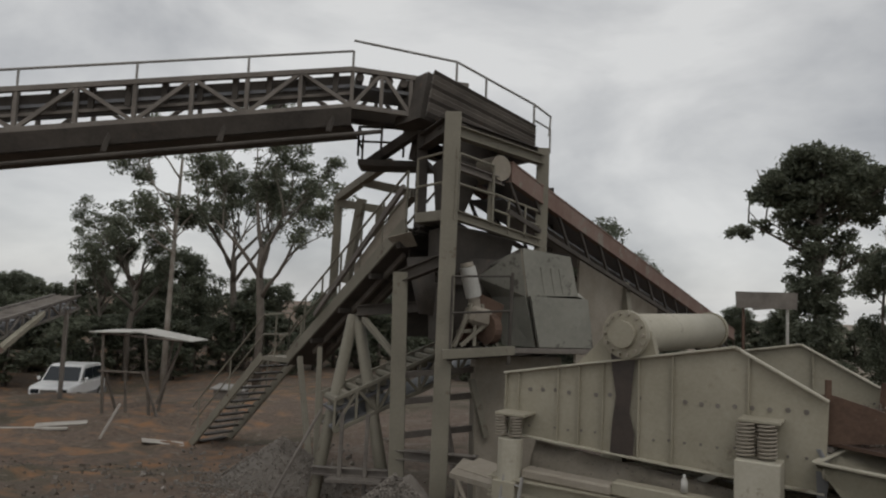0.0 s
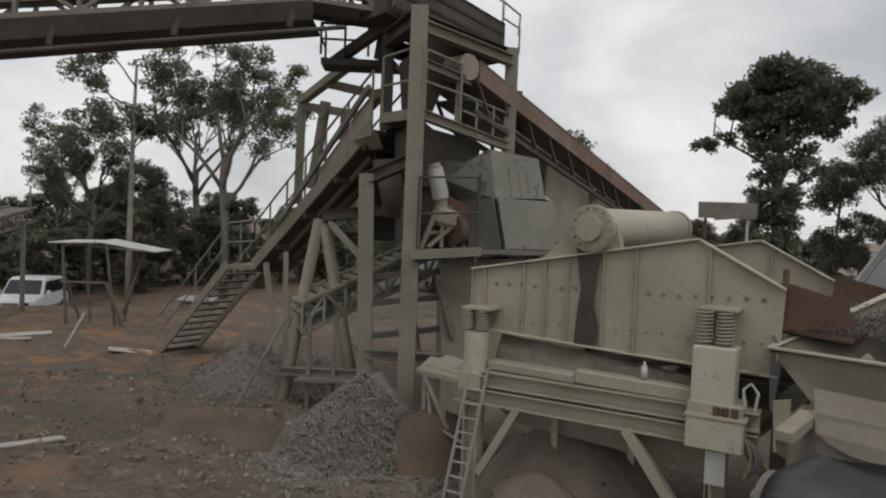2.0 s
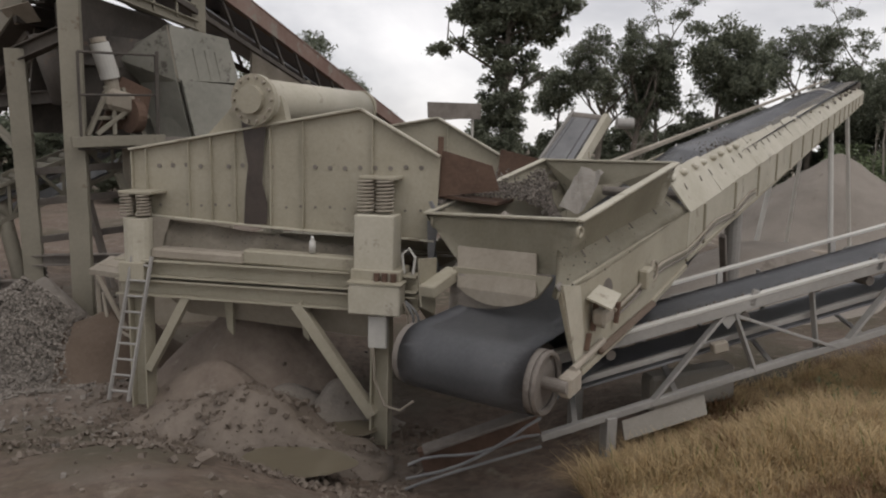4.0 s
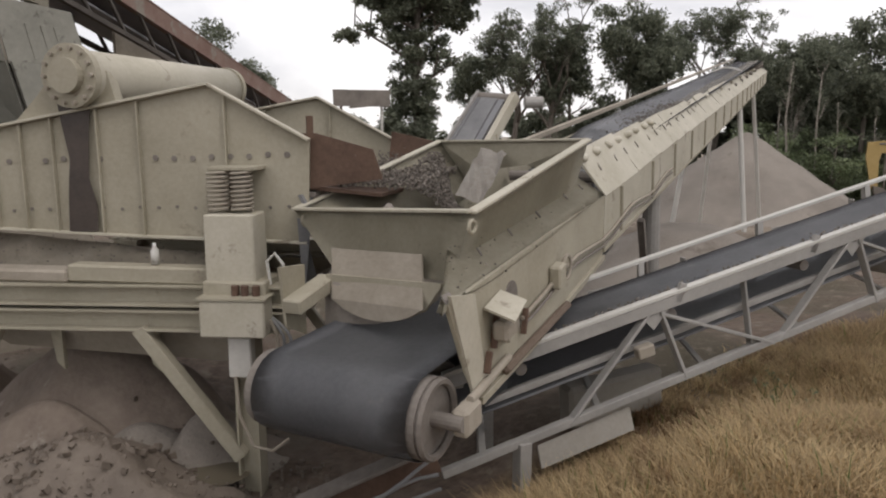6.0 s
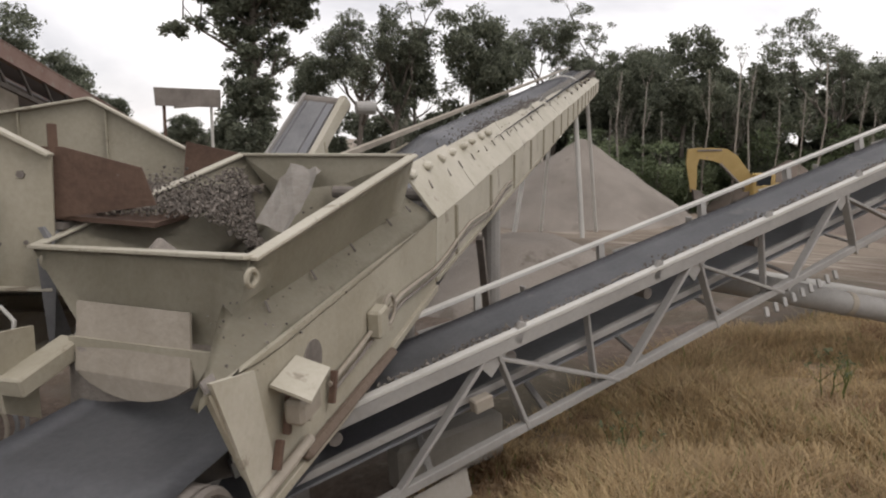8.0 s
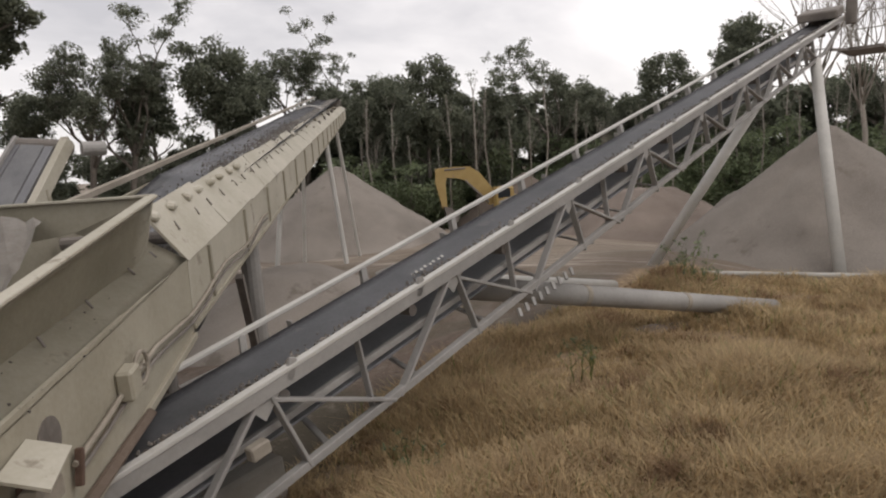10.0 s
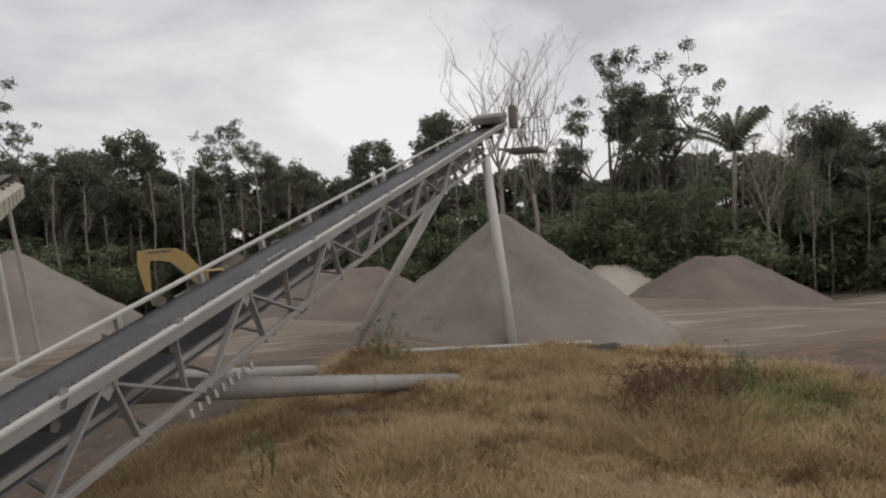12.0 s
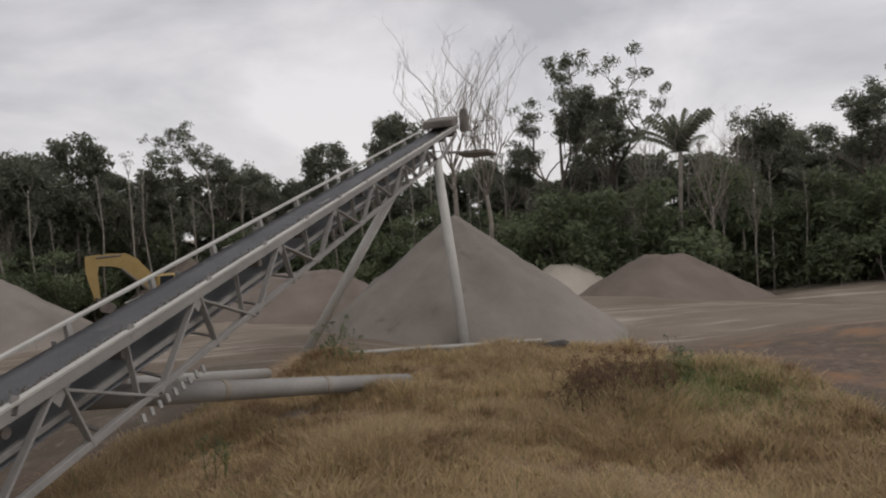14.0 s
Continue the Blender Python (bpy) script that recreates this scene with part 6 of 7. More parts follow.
def heap(name, cx, cy, base, top, rx, ry, material, label, turn=0.0, flat=0.0, rough=0.05, seed=0, skew=(0, 0), clods=0, dome=False):
    """A stockpile: a cone with a rounded or flat crest, runnels and an uneven foot."""
    bm = bmesh.new()
    nr, na = 26, 80
    pick = random.Random(seed)
    rows = []
    for i in range(nr + 1):
        f = i / nr
        row = []
        for j in range(na):
            a = 2 * math.pi * j / na
            wob = 1 + 0.07 * noise.noise((math.cos(a) * 1.6, math.sin(a) * 1.6, seed)) + 0.03 * noise.noise((math.cos(a) * 5, math.sin(a) * 5, seed + 3))
            x, y = rx * f * math.cos(a) * wob, ry * f * math.sin(a) * wob
            prof = 1 - f
            if flat and f < flat:
                prof = 1 - flat
            elif flat:
                prof = (1 - f)
            prof = prof / (1 - flat)
            if dome:
                prof = (0.5 + 0.5 * math.cos(math.pi * f)) ** 0.8
            if f < 0.06 and not flat:
                prof -= (0.06 - f) ** 2 * 6
            if f > 0.8:
                prof *= 1 - 0.5 * (f - 0.8)
            z = base + (top - base) * prof
            z += rough * (noise.noise((x * 1.1, y * 1.1, seed)) + 0.5 * noise.noise((x * 3.1, y * 3.1, seed))) * (1 if i else 0.5)
            x += skew[0] * prof
            y += skew[1] * prof
            c, s = math.cos(radians(turn)), math.sin(radians(turn))
            row.append(bm.verts.new((cx + c * x - s * y, cy + s * x + c * y, z - (0.5 if i == nr else 0))))
        rows.append(row)
    for r0, r1 in zip(rows, rows[1:]):
        for j in range(na):
            bm.faces.new((r0[j], r1[j], r1[(j + 1) % na], r0[(j + 1) % na]))
    bm.faces.new(rows[0])
    for _ in range(clods):
        v = pick.choice(rows[int((nr - 1) * pick.random() ** 0.6)]).co
        CLODS.append(((v.x + pick.uniform(-0.05, 0.05), v.y + pick.uniform(-0.05, 0.05), v.z), min(0.06, 0.007 / (0.1 + pick.random()))))
    ob = part(name, bm, material, None, "", True)
    return tagged(ob, label, "heap", kind="stuff")


heap("stockpile", 20.4, 1.7, -1.1, 2.25, 4.4, 4.4, SAND, "tall cone of grey crushed sand under the conveyor head", seed=1, rough=0.12)
heap("stockpile", 27.8, 21.3, -1.9, 2.0, 6.2, 5.2, SAND, "grey gravel cone under the hopper conveyor", seed=5, rough=0.08)
heap("stockpile", 34.0, -7.0, -2.15, -0.12, 4.7, 4.3, SAND_BROWN, "brown flat-topped sand heap", flat=0.2, seed=9, turn=-70, rough=0.09)
heap("stockpile", 37.2, -2.9, -2.2, -0.5, 3.6, 3.4, SAND_PALE, "pale sand heap behind the brown one", flat=0.2, seed=12)
heap("stockpile", 29.5, 8.2, -1.6, 0.35, 6.0, 4.6, SAND_BROWN, "low brown sand heap beyond the conveyor", flat=0.3, seed=14, rough=0.12, turn=30)
heap("stockpile", 40.5, 17.5, -2.0, 1.0, 4.5, 4.5, SAND_BROWN, "brown heap behind the excavator", seed=17)
heap("stockpile", 12.0, 10.2, -1.2, 0.1, 3.6, 3.0, SAND, "low grey heap beside the conveyor legs", seed=19, flat=0.2)
heap("gravel_heap", -0.6, 9.2, -0.95, 0.22, 1.35, 1.3, STONE, "grey crushed stone spilled at the tower column", seed=21, skew=(0.3, 0.35))
heap("gravel_heap", -2.6, 12.2, -1.1, 0.1, 1.7, 1.6, STONE, "grey crushed stone under the stair legs", seed=23)
heap("dirt_heap", 0.35, 8.95, -1.0, -0.12, 1.4, 1.2, DIRT, "brown dirt at the column foot", seed=25, rough=0.12, dome=True, clods=120)
heap("dirt_heap", -2.6, 9.6, -0.75, -0.35, 1.7, 0.7, DIRT, "low dark dirt ridge before the gravel", seed=26, rough=0.06, turn=-12)
heap("fines_heap", 1.9, 7.5, -0.95, 0.12, 1.7, 0.9, FINES, "wet fines heaped under the screen", turn=-32, seed=27, rough=0.14, dome=True, clods=160)
heap("fines_heap", 1.4, 7.2, -0.95, -0.3, 1.1, 0.5, FINES, "pale smooth fines under the screen", turn=-32, seed=35, rough=0.15, dome=True, clods=60)
heap("fines_heap", 2.15, 6.85, -0.95, -0.5, 0.8, 0.5, SAND, "pale smooth fines under the screen", turn=-32, seed=29, rough=0.15, dome=True, clods=60)
heap("fines_heap", 2.65, 6.6, -0.95, -0.45, 0.6, 0.45, SAND, "pale smooth fines under the screen", seed=31, rough=0.15, dome=True, clods=60)
heap("dust_bank", 3.72, 5.45, 0.85, 1.36, 0.55, 0.42, SAND, "pale dust banked inside the hopper", turn=33, seed=37, rough=0.03)
heap("earth_bank", 10.9, 3.45, -0.6, -0.2, 2.9, 0.7, FINES, "low earth bank under the ground pipe", turn=-25, seed=41, rough=0.06)
heap("mud_bank", 1.5, 6.25, -0.95, -0.28, 1.5, 0.95, MUD, "churned mud before the screen", turn=-32, seed=33, rough=0.26, dome=True, clods=2600)


SHAPES = []
_r = random.Random(11)
for _i in range(7):
    own = bmesh.new()
    bmesh.ops.create_cube(own, size=1.0)
    for v in own.verts:
        v.co = Vector((v.co.x * _r.uniform(0.5, 1.1), v.co.y * _r.uniform(0.5, 1.1), v.co.z * _r.uniform(0.35, 0.8)))
    own.verts.index_update()
    SHAPES.append(([v.co.copy() for v in own.verts], [[x.index for x in f.verts] for f in own.faces]))
    own.free()


def scatter(name, spots, material, label, category):
    """Loose stones as one joined piece: spots of place and size."""
    rnd = random.Random(len(spots))
    vs, fs = [], []
    for p, s in spots:
        co, faces = rnd.choice(SHAPES)
        m = Euler((rnd.uniform(0, 6), rnd.uniform(0, 6), rnd.uniform(0, 6))).to_matrix()
        o = len(vs)
        vs += [tuple(Vector(p) + m @ (c * s)) for c in co]
        fs += [[i + o for i in f] for f in faces]
    me = bpy.data.meshes.new(name)
    me.from_pydata(vs, [], fs)
    me.materials.append(material)
    return tagged(new(name, me), label, category, kind="stuff")


def stones():
    rnd = random.Random(5)
    spots = []
    for cx, cy, base, top, r, n in ((-0.5, 9.3, -0.92, 0.24, 1.4, 12000), (-2.6, 12.2, -1.05, 0.1, 1.7, 4000)):
        for _ in range(n):
            f, a = rnd.random() ** 0.55, rnd.uniform(0, 6.3)
            x, y = cx + r * f * math.cos(a), cy + r * f * math.sin(a)
            spots.append(((x, y, max(base + (top - base) * (1 - f), height(x, y)) + 0.01), rnd.uniform(0.014, 0.036)))
    for _ in range(1100):
        f, a = abs(rnd.gauss(0, 1)), rnd.uniform(0, 6.3)
        x, y = -1.1 + 1.7 * f * math.cos(a), 8.2 + 1.3 * f * math.sin(a)
        spots.append(((x, y, height(x, y) + 0.005), rnd.uniform(0.02, 0.07)))
    for _ in range(350):
        x, y = rnd.uniform(-6, -1), rnd.uniform(10, 18)
        spots.append(((x, y, height(x, y) + 0.01), rnd.uniform(0.03, 0.1)))
    scatter("loose_stones", spots, STONE, "grey crushed stones scattered over the ground", "stones")
    spots = []
    for _ in range(2600):
        x, y = rnd.uniform(-9, 2.5), rnd.uniform(3.5, 14)
        spots.append(((x, y, height(x, y)), rnd.uniform(0.015, 0.06) if rnd.random() < 0.96 else rnd.uniform(0.08, 0.16)))
    for _ in range(1500):
        u, v = rnd.uniform(-0.5, 3.2), rnd.uniform(-2.2, 0.3)
        p = S(u, v, 0)
        spots.append(((p.x, p.y, height(p.x, p.y) + 0.02), rnd.uniform(0.012, 0.045)))
    spots += CLODS
    scatter("earth_clods", spots, MUD, "brown clods and rubble on the bare earth", "clods")
    # the bed of stone on the screen deck and in the hopper mouth
    spots = []
    for _ in range(6000):
        u, v = rnd.uniform(2.2, 3.9), rnd.uniform(0.15, 1.75)
        p = S(u + 0.36 * v / 1.9, v, 0)
        mound = 0.12 * math.sin(math.pi * v / 1.9)
        spots.append(((p.x, p.y, 1.46 + mound - 0.04 * (u - 2.2) + rnd.uniform(-0.02, 0.03)), rnd.uniform(0.009, 0.028)))
    for _ in range(5200):
        f, k = rnd.random(), rnd.random()
        p = S(3.75 + 0.36 * k, 0.25 + 1.45 * k, 1.5).lerp(C1(1.35, 0.3 + 0.6 * k, 0.95), f)
        spots.append(((p.x, p.y, p.z + 0.16 * math.sin(math.pi * k) * (1 - f) + rnd.uniform(-0.03, 0.03)), rnd.uniform(0.008, 0.024)))
    for _ in range(50):
        s = rnd.uniform(-0.35, 2.4) if rnd.random() < 0.6 else rnd.uniform(-0.35, 0.3)
        k = rnd.random()
        spots.append((tuple(C1(s, -0.17 + 0.29 * k, z1(s) - 0.09 + 0.17 * k)), rnd.uniform(0.004, 0.013)))
    for _ in range(200):
        u, k = rnd.uniform(0.4, 2.4), rnd.random()
        spots.append((tuple(S(u, -0.17 + 0.18 * k, 0.78 + (0.36 - 0.06 * u) * k)), rnd.uniform(0.004, 0.014)))
    scatter("stone_bed", spots, STONE_BROWN, "crushed stone shaking off the screen deck", "stones")
    spots = []
    for _ in range(8000):
        s = rnd.uniform(1.2, 28.6)
        v = 0.32 + rnd.gauss(0, 0.09)
        spots.append((tuple(C1(s, v, (z1(s) - 0.02 if s > 6 else 0.6 + (z1(6) - 0.62) * (s - 0.2) / 5.8) + 0.045 - 0.3 * abs(v - 0.32) ** 2)), rnd.uniform(0.008, 0.018)))
    scatter("belt_load", spots, STONE_PALE, "band of gravel riding on the hopper conveyor belt", "stones")
    spots = []
    for _ in range(5200):
        s = rnd.uniform(-2.5, 14.4)
        v = 0.2 + rnd.gauss(0, 0.05)
        spots.append((tuple(C2(s, v - 0.04, z2(s) - 0.01)), rnd.uniform(0.008, 0.022)))
    scatter("belt_load", spots, STONE, "thin band of grit on the lattice conveyor belt", "stones")


stones()

# ---------------------------------------------------------------- trees


def leaf_cloud(clumps, n, size, rnd, flat=0.75):
    """Small leaves strewn through flattened, ragged clumps, thicker towards their upper skin."""
    vs, fs = [], []
    weights = [c[1] ** 2 for c in clumps]
    for (c, r) in rnd.choices(clumps, weights, k=n):
        d = Vector((rnd.gauss(0, 1), rnd.gauss(0, 1), rnd.gauss(0.25, 1))).normalized()
        d *= r * (rnd.random() ** 0.45) * (1.35 if rnd.random() < 0.08 else 1.0)
        p = c + Vector((d.x, d.y, d.z * flat))
        s = size * rnd.uniform(0.5, 1.4)
        m = Euler((rnd.uniform(-1.1, 1.1), rnd.uniform(-1.1, 1.1), rnd.uniform(0, 6.3))).to_matrix()
        o = len(vs)
        for q in ((-0.7, 0, 0), (0.0, -0.3, 0.06), (0.8, 0, -0.08), (0.0, 0.3, 0.06)):
            vs.append(tuple(p + m @ (Vector(q) * s)))
        fs.append((o, o + 1, o + 2, o + 3))
    return vs, fs


def lobes(rnd, groups):
    """Clumps over the skins of several uneven lobes: centre, radius, height ratio, count."""
    out = []
    for c, r, tall, n in groups:
        for _ in range(n):
            d = Vector((rnd.gauss(0, 1), rnd.gauss(0, 1), rnd.gauss(0.2, 0.9))).normalized() * r * rnd.uniform(0.55, 1.05)
            out.append((Vector(c) + Vector((d.x, d.y, d.z * tall)), r * rnd.uniform(0.3, 0.52)))
    return out


def limb(rnd, a, d, length, r, bm, ends, depth, bend=0.35):
    pts, p, v = [a], a.copy(), d.normalized()
    for _ in range(4):
        v = (v + V(rnd.uniform(-bend, bend), rnd.uniform(-bend, bend), rnd.uniform(-0.1, 0.3))).normalized()
        p = p + v * length / 4
        pts.append(p.copy())
    tapered(pts, r, r * 0.45, bm, 6 if r > 0.06 else 4)
    ends.append((p.copy(), length))
    if depth:
        for k in range(rnd.randint(2, 3)):
            q = pts[rnd.randint(2, 4)]
            w = (v + V(rnd.uniform(-1, 1), rnd.uniform(-1, 1), rnd.uniform(-0.1, 0.7))).normalized()
            limb(rnd, q, w, length * rnd.uniform(0.5, 0.75), r * 0.5, bm, ends, depth - 1, bend)


def tree_model(kind, seed):
    """A tree 10 m tall on the origin; copies are placed and scaled."""
    rnd = random.Random(seed)
    names = {"dense": "broadleaf_tree", "back": "broadleaf_tree", "giant": "giant_tree", "open": "forest_tree", "bare": "dead_tree", "palm": "palm_tree", "tall": "slender_tree", "pole": "sapling", "bush": "bush"}
    labels = {"dense": "dark dense broadleaf tree at the forest edge", "back": "dark broadleaf tree deep in the forest", "giant": "very tall tree with layered tufts of dark leaves", "open": "open-crowned forest tree with pale limbs", "bare": "leafless pale dead tree at the forest edge",
              "palm": "feathery palm among the forest trees", "tall": "slender leaning tree with tufts of leaves", "pole": "thin pale straight trunk before the dark forest", "bush": "low green bush at the forest edge"}
    ob = thing(names[kind], (0, 0, 0), labels[kind], "bush" if kind == "bush" else "tree", "forest bushes" if kind == "bush" else "forest trees")
    bm, ends, clumps = bmesh.new(), [], []
    if kind in ("dense", "back"):
        tapered([V(0, 0, -0.6), V(0.1, 0, 2.5), V(0, 0.15, 5), V(0.2, 0.1, 7.6)], 0.17, 0.08, bm)
        groups = [(V(rnd.uniform(-0.3, 0.3), rnd.uniform(-0.3, 0.3), 8.0), rnd.uniform(1.4, 1.8), 0.95, 30)]
        for i in range(rnd.randint(4, 6)):
            a = rnd.uniform(0, 6.3)
            z = rnd.uniform(3.4, 7.2)
            far = rnd.uniform(0.7, 1.6)
            groups.append((V(far * math.cos(a), far * math.sin(a), z), rnd.uniform(1.0, 1.5), rnd.uniform(0.8, 1.2), 18))
            limb(rnd, V(0.1, 0.1, z - 1.0), V(math.cos(a), math.sin(a), 0.7), far, 0.06, bm, ends, 1)
        groups.append((V(0, 0, 2.2), 1.5, 1.1, 16))
        clumps = lobes(rnd, groups)
        n, size, leaf, bark = (17000, 0.17, LEAF, BARK_DARK) if kind == "dense" else (4200, 0.34, LEAF, BARK_DARK)
    elif kind == "giant":
        tapered([V(0, 0, -0.6), V(0.1, 0, 3), V(-0.05, 0.1, 5), V(0.1, 0, 8.6)], 0.26, 0.1, bm)
        groups = [(V(-0.7, 0, 8.6), 1.15, 0.55, 22), (V(0.8, 0.2, 8.5), 1.2, 0.6, 22), (V(1.9, 0, 8.3), 0.85, 0.6, 14), (V(-1.6, 0.1, 8.0), 0.8, 0.5, 12), (V(0.2, -0.4, 9.2), 1.0, 0.5, 18), (V(0.2, 0.3, 7.9), 1.3, 0.6, 20), (V(1.5, 0.3, 7.4), 0.7, 0.6, 10),
                  (V(-2.5, 0, 6.6), 0.55, 0.4, 8), (V(-1.9, 0.1, 6.9), 0.5, 0.4, 6), (V(-0.3, 0, 7.0), 1.0, 0.9, 16), (V(0.4, 0.1, 5.9), 0.9, 1.1, 16), (V(1.3, 0, 5.6), 0.4, 0.5, 6), (V(0.0, 0, 4.6), 0.95, 1.1, 18), (V(-0.2, 0.1, 3.2), 1.0, 1.1, 18), (V(0.2, 0, 1.8), 1.1, 1.1, 18)]
        for c, r, t_, k in groups:
            if c.z > 5.5:
                limb(rnd, V(0, 0, c.z - 1.1), c - V(0, 0, c.z - 1.1), (c - V(0, 0, c.z - 1.1)).length, 0.07, bm, ends, 1, 0.12)
        clumps = lobes(rnd, groups)
        n, size, leaf, bark = 44000, 0.13, LEAF, BARK_DARK
    elif kind == "open":
        tapered([V(0, 0, -0.6), V(-0.1, 0.1, 2.5), V(0.15, 0, 4.4), V(0.1, 0, 5.4)], 0.17, 0.11, bm)
        for i in range(6):
            a = 1.05 * i + rnd.uniform(-0.3, 0.3)
            limb(rnd, V(0.1, 0, rnd.uniform(3.2, 5.4)), V(0.75 * math.cos(a), 0.75 * math.sin(a), rnd.uniform(0.8, 1.5)), rnd.uniform(2.2, 3.4), 0.085, bm, ends, 3, 0.26)
        clumps = [(p + V(rnd.uniform(-0.2, 0.2), rnd.uniform(-0.2, 0.2), rnd.uniform(-0.25, 0.1)), rnd.uniform(0.16, 0.42)) for p, _ in ends for _k in range(2)]
        n, size, leaf, bark = 15000, 0.1, LEAF_GREY, BARK_DARK
    elif kind == "tall":
        tapered([V(0, 0, -0.6), V(0.1, 0, 3), V(0.25, 0, 6), V(0.6, 0, 9)], 0.13, 0.05, bm)
        for i in range(9):
            limb(rnd, V(0.2 + i * 0.05, 0, rnd.uniform(5.0, 9)), V(rnd.uniform(-1, 1), rnd.uniform(-1, 1), 0.5), rnd.uniform(0.8, 2.2), 0.04, bm, ends, 1)
        clumps = [(p, rnd.uniform(0.22, 0.6)) for p, _ in ends]
        n, size, leaf, bark = 9000, 0.1, LEAF, BARK
    elif kind == "bare":
        tapered([V(0, 0, -0.6), V(0.05, 0, 3), V(-0.1, 0, 4.6)], 0.1, 0.06, bm)
        for i in range(10):
            a = 0.63 * i
            limb(rnd, V(-0.05, 0, rnd.uniform(3.4, 4.6)), V(0.5 * math.cos(a), 0.5 * math.sin(a), rnd.uniform(0.9, 1.5)), rnd.uniform(2.0, 3.0), 0.034, bm, ends, 4, 0.2)
        n, size, leaf, bark = 0, 0.2, LEAF_GREY, BARK
    elif kind == "pole":
        tapered([V(0, 0, -0.6), V(0.15, 0, 3), V(-0.1, 0.1, 6), V(0.1, 0, 9.6)], 0.09, 0.03, bm, 6)
        for i in range(6):
            limb(rnd, V(0, 0, rnd.uniform(6.0, 9.4)), V(rnd.uniform(-0.7, 0.7), rnd.uniform(-0.7, 0.7), 1), rnd.uniform(0.7, 1.5), 0.022, bm, ends, 1, 0.2)
        clumps = [(p, rnd.uniform(0.12, 0.3)) for p, _ in ends]
        n, size, leaf, bark = 260, 0.09, LEAF_GREY, BARK
    elif kind == "palm":
        tapered([V(0, 0, -0.6), V(0.1, 0, 4), V(0, 0.1, 7.2)], 0.13, 0.1, bm)
        n, size, leaf, bark = 0, 0.2, LEAF, BARK
    else:
        for _ in range(9):
            limb(rnd, V(rnd.uniform(-1.5, 1.5), rnd.uniform(-1.2, 1.2), -0.2), V(rnd.uniform(-0.6, 0.6), rnd.uniform(-0.6, 0.6), 1), rnd.uniform(1.2, 3.2), 0.04, bm, ends, 1)
        clumps = [(p, rnd.uniform(0.4, 0.8)) for p, _ in ends] + [(V(rnd.uniform(-2, 2), rnd.uniform(-1.6, 1.6), rnd.uniform(0.3, 1.6)), 0.8) for _ in range(10)]
        n, size, leaf, bark = 5000, 0.17, LEAF_FRESH, BARK_DARK
    part("trunk" if kind != "bush" else "stem", bm, bark, ob, "", True)["kind"] = "stuff"
    if kind == "palm":
        vs, fs = [], []
        for k in range(22):
            a, lift = 2 * math.pi * k / 22 + rnd.uniform(-0.1, 0.1), rnd.uniform(1.0, 5.0)
            d = V(math.cos(a), math.sin(a), 0)
            p, v = V(0, 0.1, 7.1), (d + V(0, 0, lift)).normalized()
            for i in range(13):
                p = p + v * 0.19
                v = (v + d * 0.045 + V(0, 0, -0.05)).normalized()
                sd = v.cross(V(0, 0, 1)).normalized()
                for s in (-1, 1):
                    o = len(vs)
                    tip = p + sd * s * (0.42 - 0.018 * i) + V(0, 0, -0.3) + v * 0.28
                    vs += [tuple(p - v * 0.06), tuple(p + v * 0.16), tuple(tip)]
                    fs.append((o, o + 1, o + 2))
        me = bpy.data.meshes.new("fronds")
        me.from_pydata(vs, [], fs)
        me.materials.append(leaf)
        fr = new("fronds", me)
        fr.parent = ob
    elif n:
        vs, fs = leaf_cloud(clumps, n, size, rnd)
        me = bpy.data.meshes.new("crown")
        me.from_pydata(vs, [], fs)
        me.materials.append(leaf)
        cr = new("crown", me)
        cr.parent = ob
    return ob


MODELS = {"giant": [tree_model("giant", 41)], "back": [tree_model("back", s) for s in (51, 52, 53)], "dense": [tree_model("dense", s) for s in (1, 2, 3, 4, 5)], "open": [tree_model("open", s) for s in (6, 7, 8, 9)], "bare": [tree_model("bare", s) for s in (10, 11)],
          "palm": [tree_model("palm", 12)], "tall": [tree_model("tall", 13)], "pole": [tree_model("pole", s) for s in (61, 62)], "bush": [tree_model("bush", s) for s in (14, 15, 16)]}
PLACED, COUNT = {}, {}


def plant(kind, x, y, top, wide=1.0, rnd=random.Random(77), turn=None):
    """Stands a tree at x, y so that it ends at the height top; the first of each model is the model itself."""
    model = MODELS[kind][COUNT.get(kind, 0) % len(MODELS[kind])]
    COUNT[kind] = COUNT.get(kind, 0) + 1
    g = height(x, y) - 0.1
    k = max(0.12, (top - g) / (3.2 if kind == "bush" else 10.0))
    m = pose(x, y, g, 0, 0, rnd.uniform(0, 360) if turn is None else turn)
    if model.name not in PLACED:
        PLACED[model.name] = True
        ob = model
        ob.matrix_basis = m
    else:
        ob = copy_thing(model, m)
    ob.scale = (k * wide, k * wide, k)
    return ob


EAST = [(38.3, 26.3, 7.4), (41.6, 26.7, 7.9), (38.4, 22.5, 8.4), (42.9, 22.7, 6.5), (41.2, 19.3, 6.9), (47.8, 16.2, 6.8), (50.6, 14.0, 6.0), (45.3, 10.3, 8.0), (44.0, 6.1, 8.9), (49.6, 9.4, 6.4),
        (43.3, -15.0, 7.4), (45.4, -17.7, 6.8), (43.7, -19.1, 5.1)]
EAST_OPEN = [(44.4, 16.9, 8.1), (46.3, -0.8, 7.4), (42.0, -3.8, 9.2), (43.6, -6.4, 9.1), (37.4, -18.2, 8.6)]
NORTH = [(26.0, 41.1, 7.3), (30.6, 36.6, 8.8), (32.5, 33.7, 10.0), (36.3, 34.2, 8.7), (40.9, 30.3, 7.7), (41.6, 27.6, 7.8)]
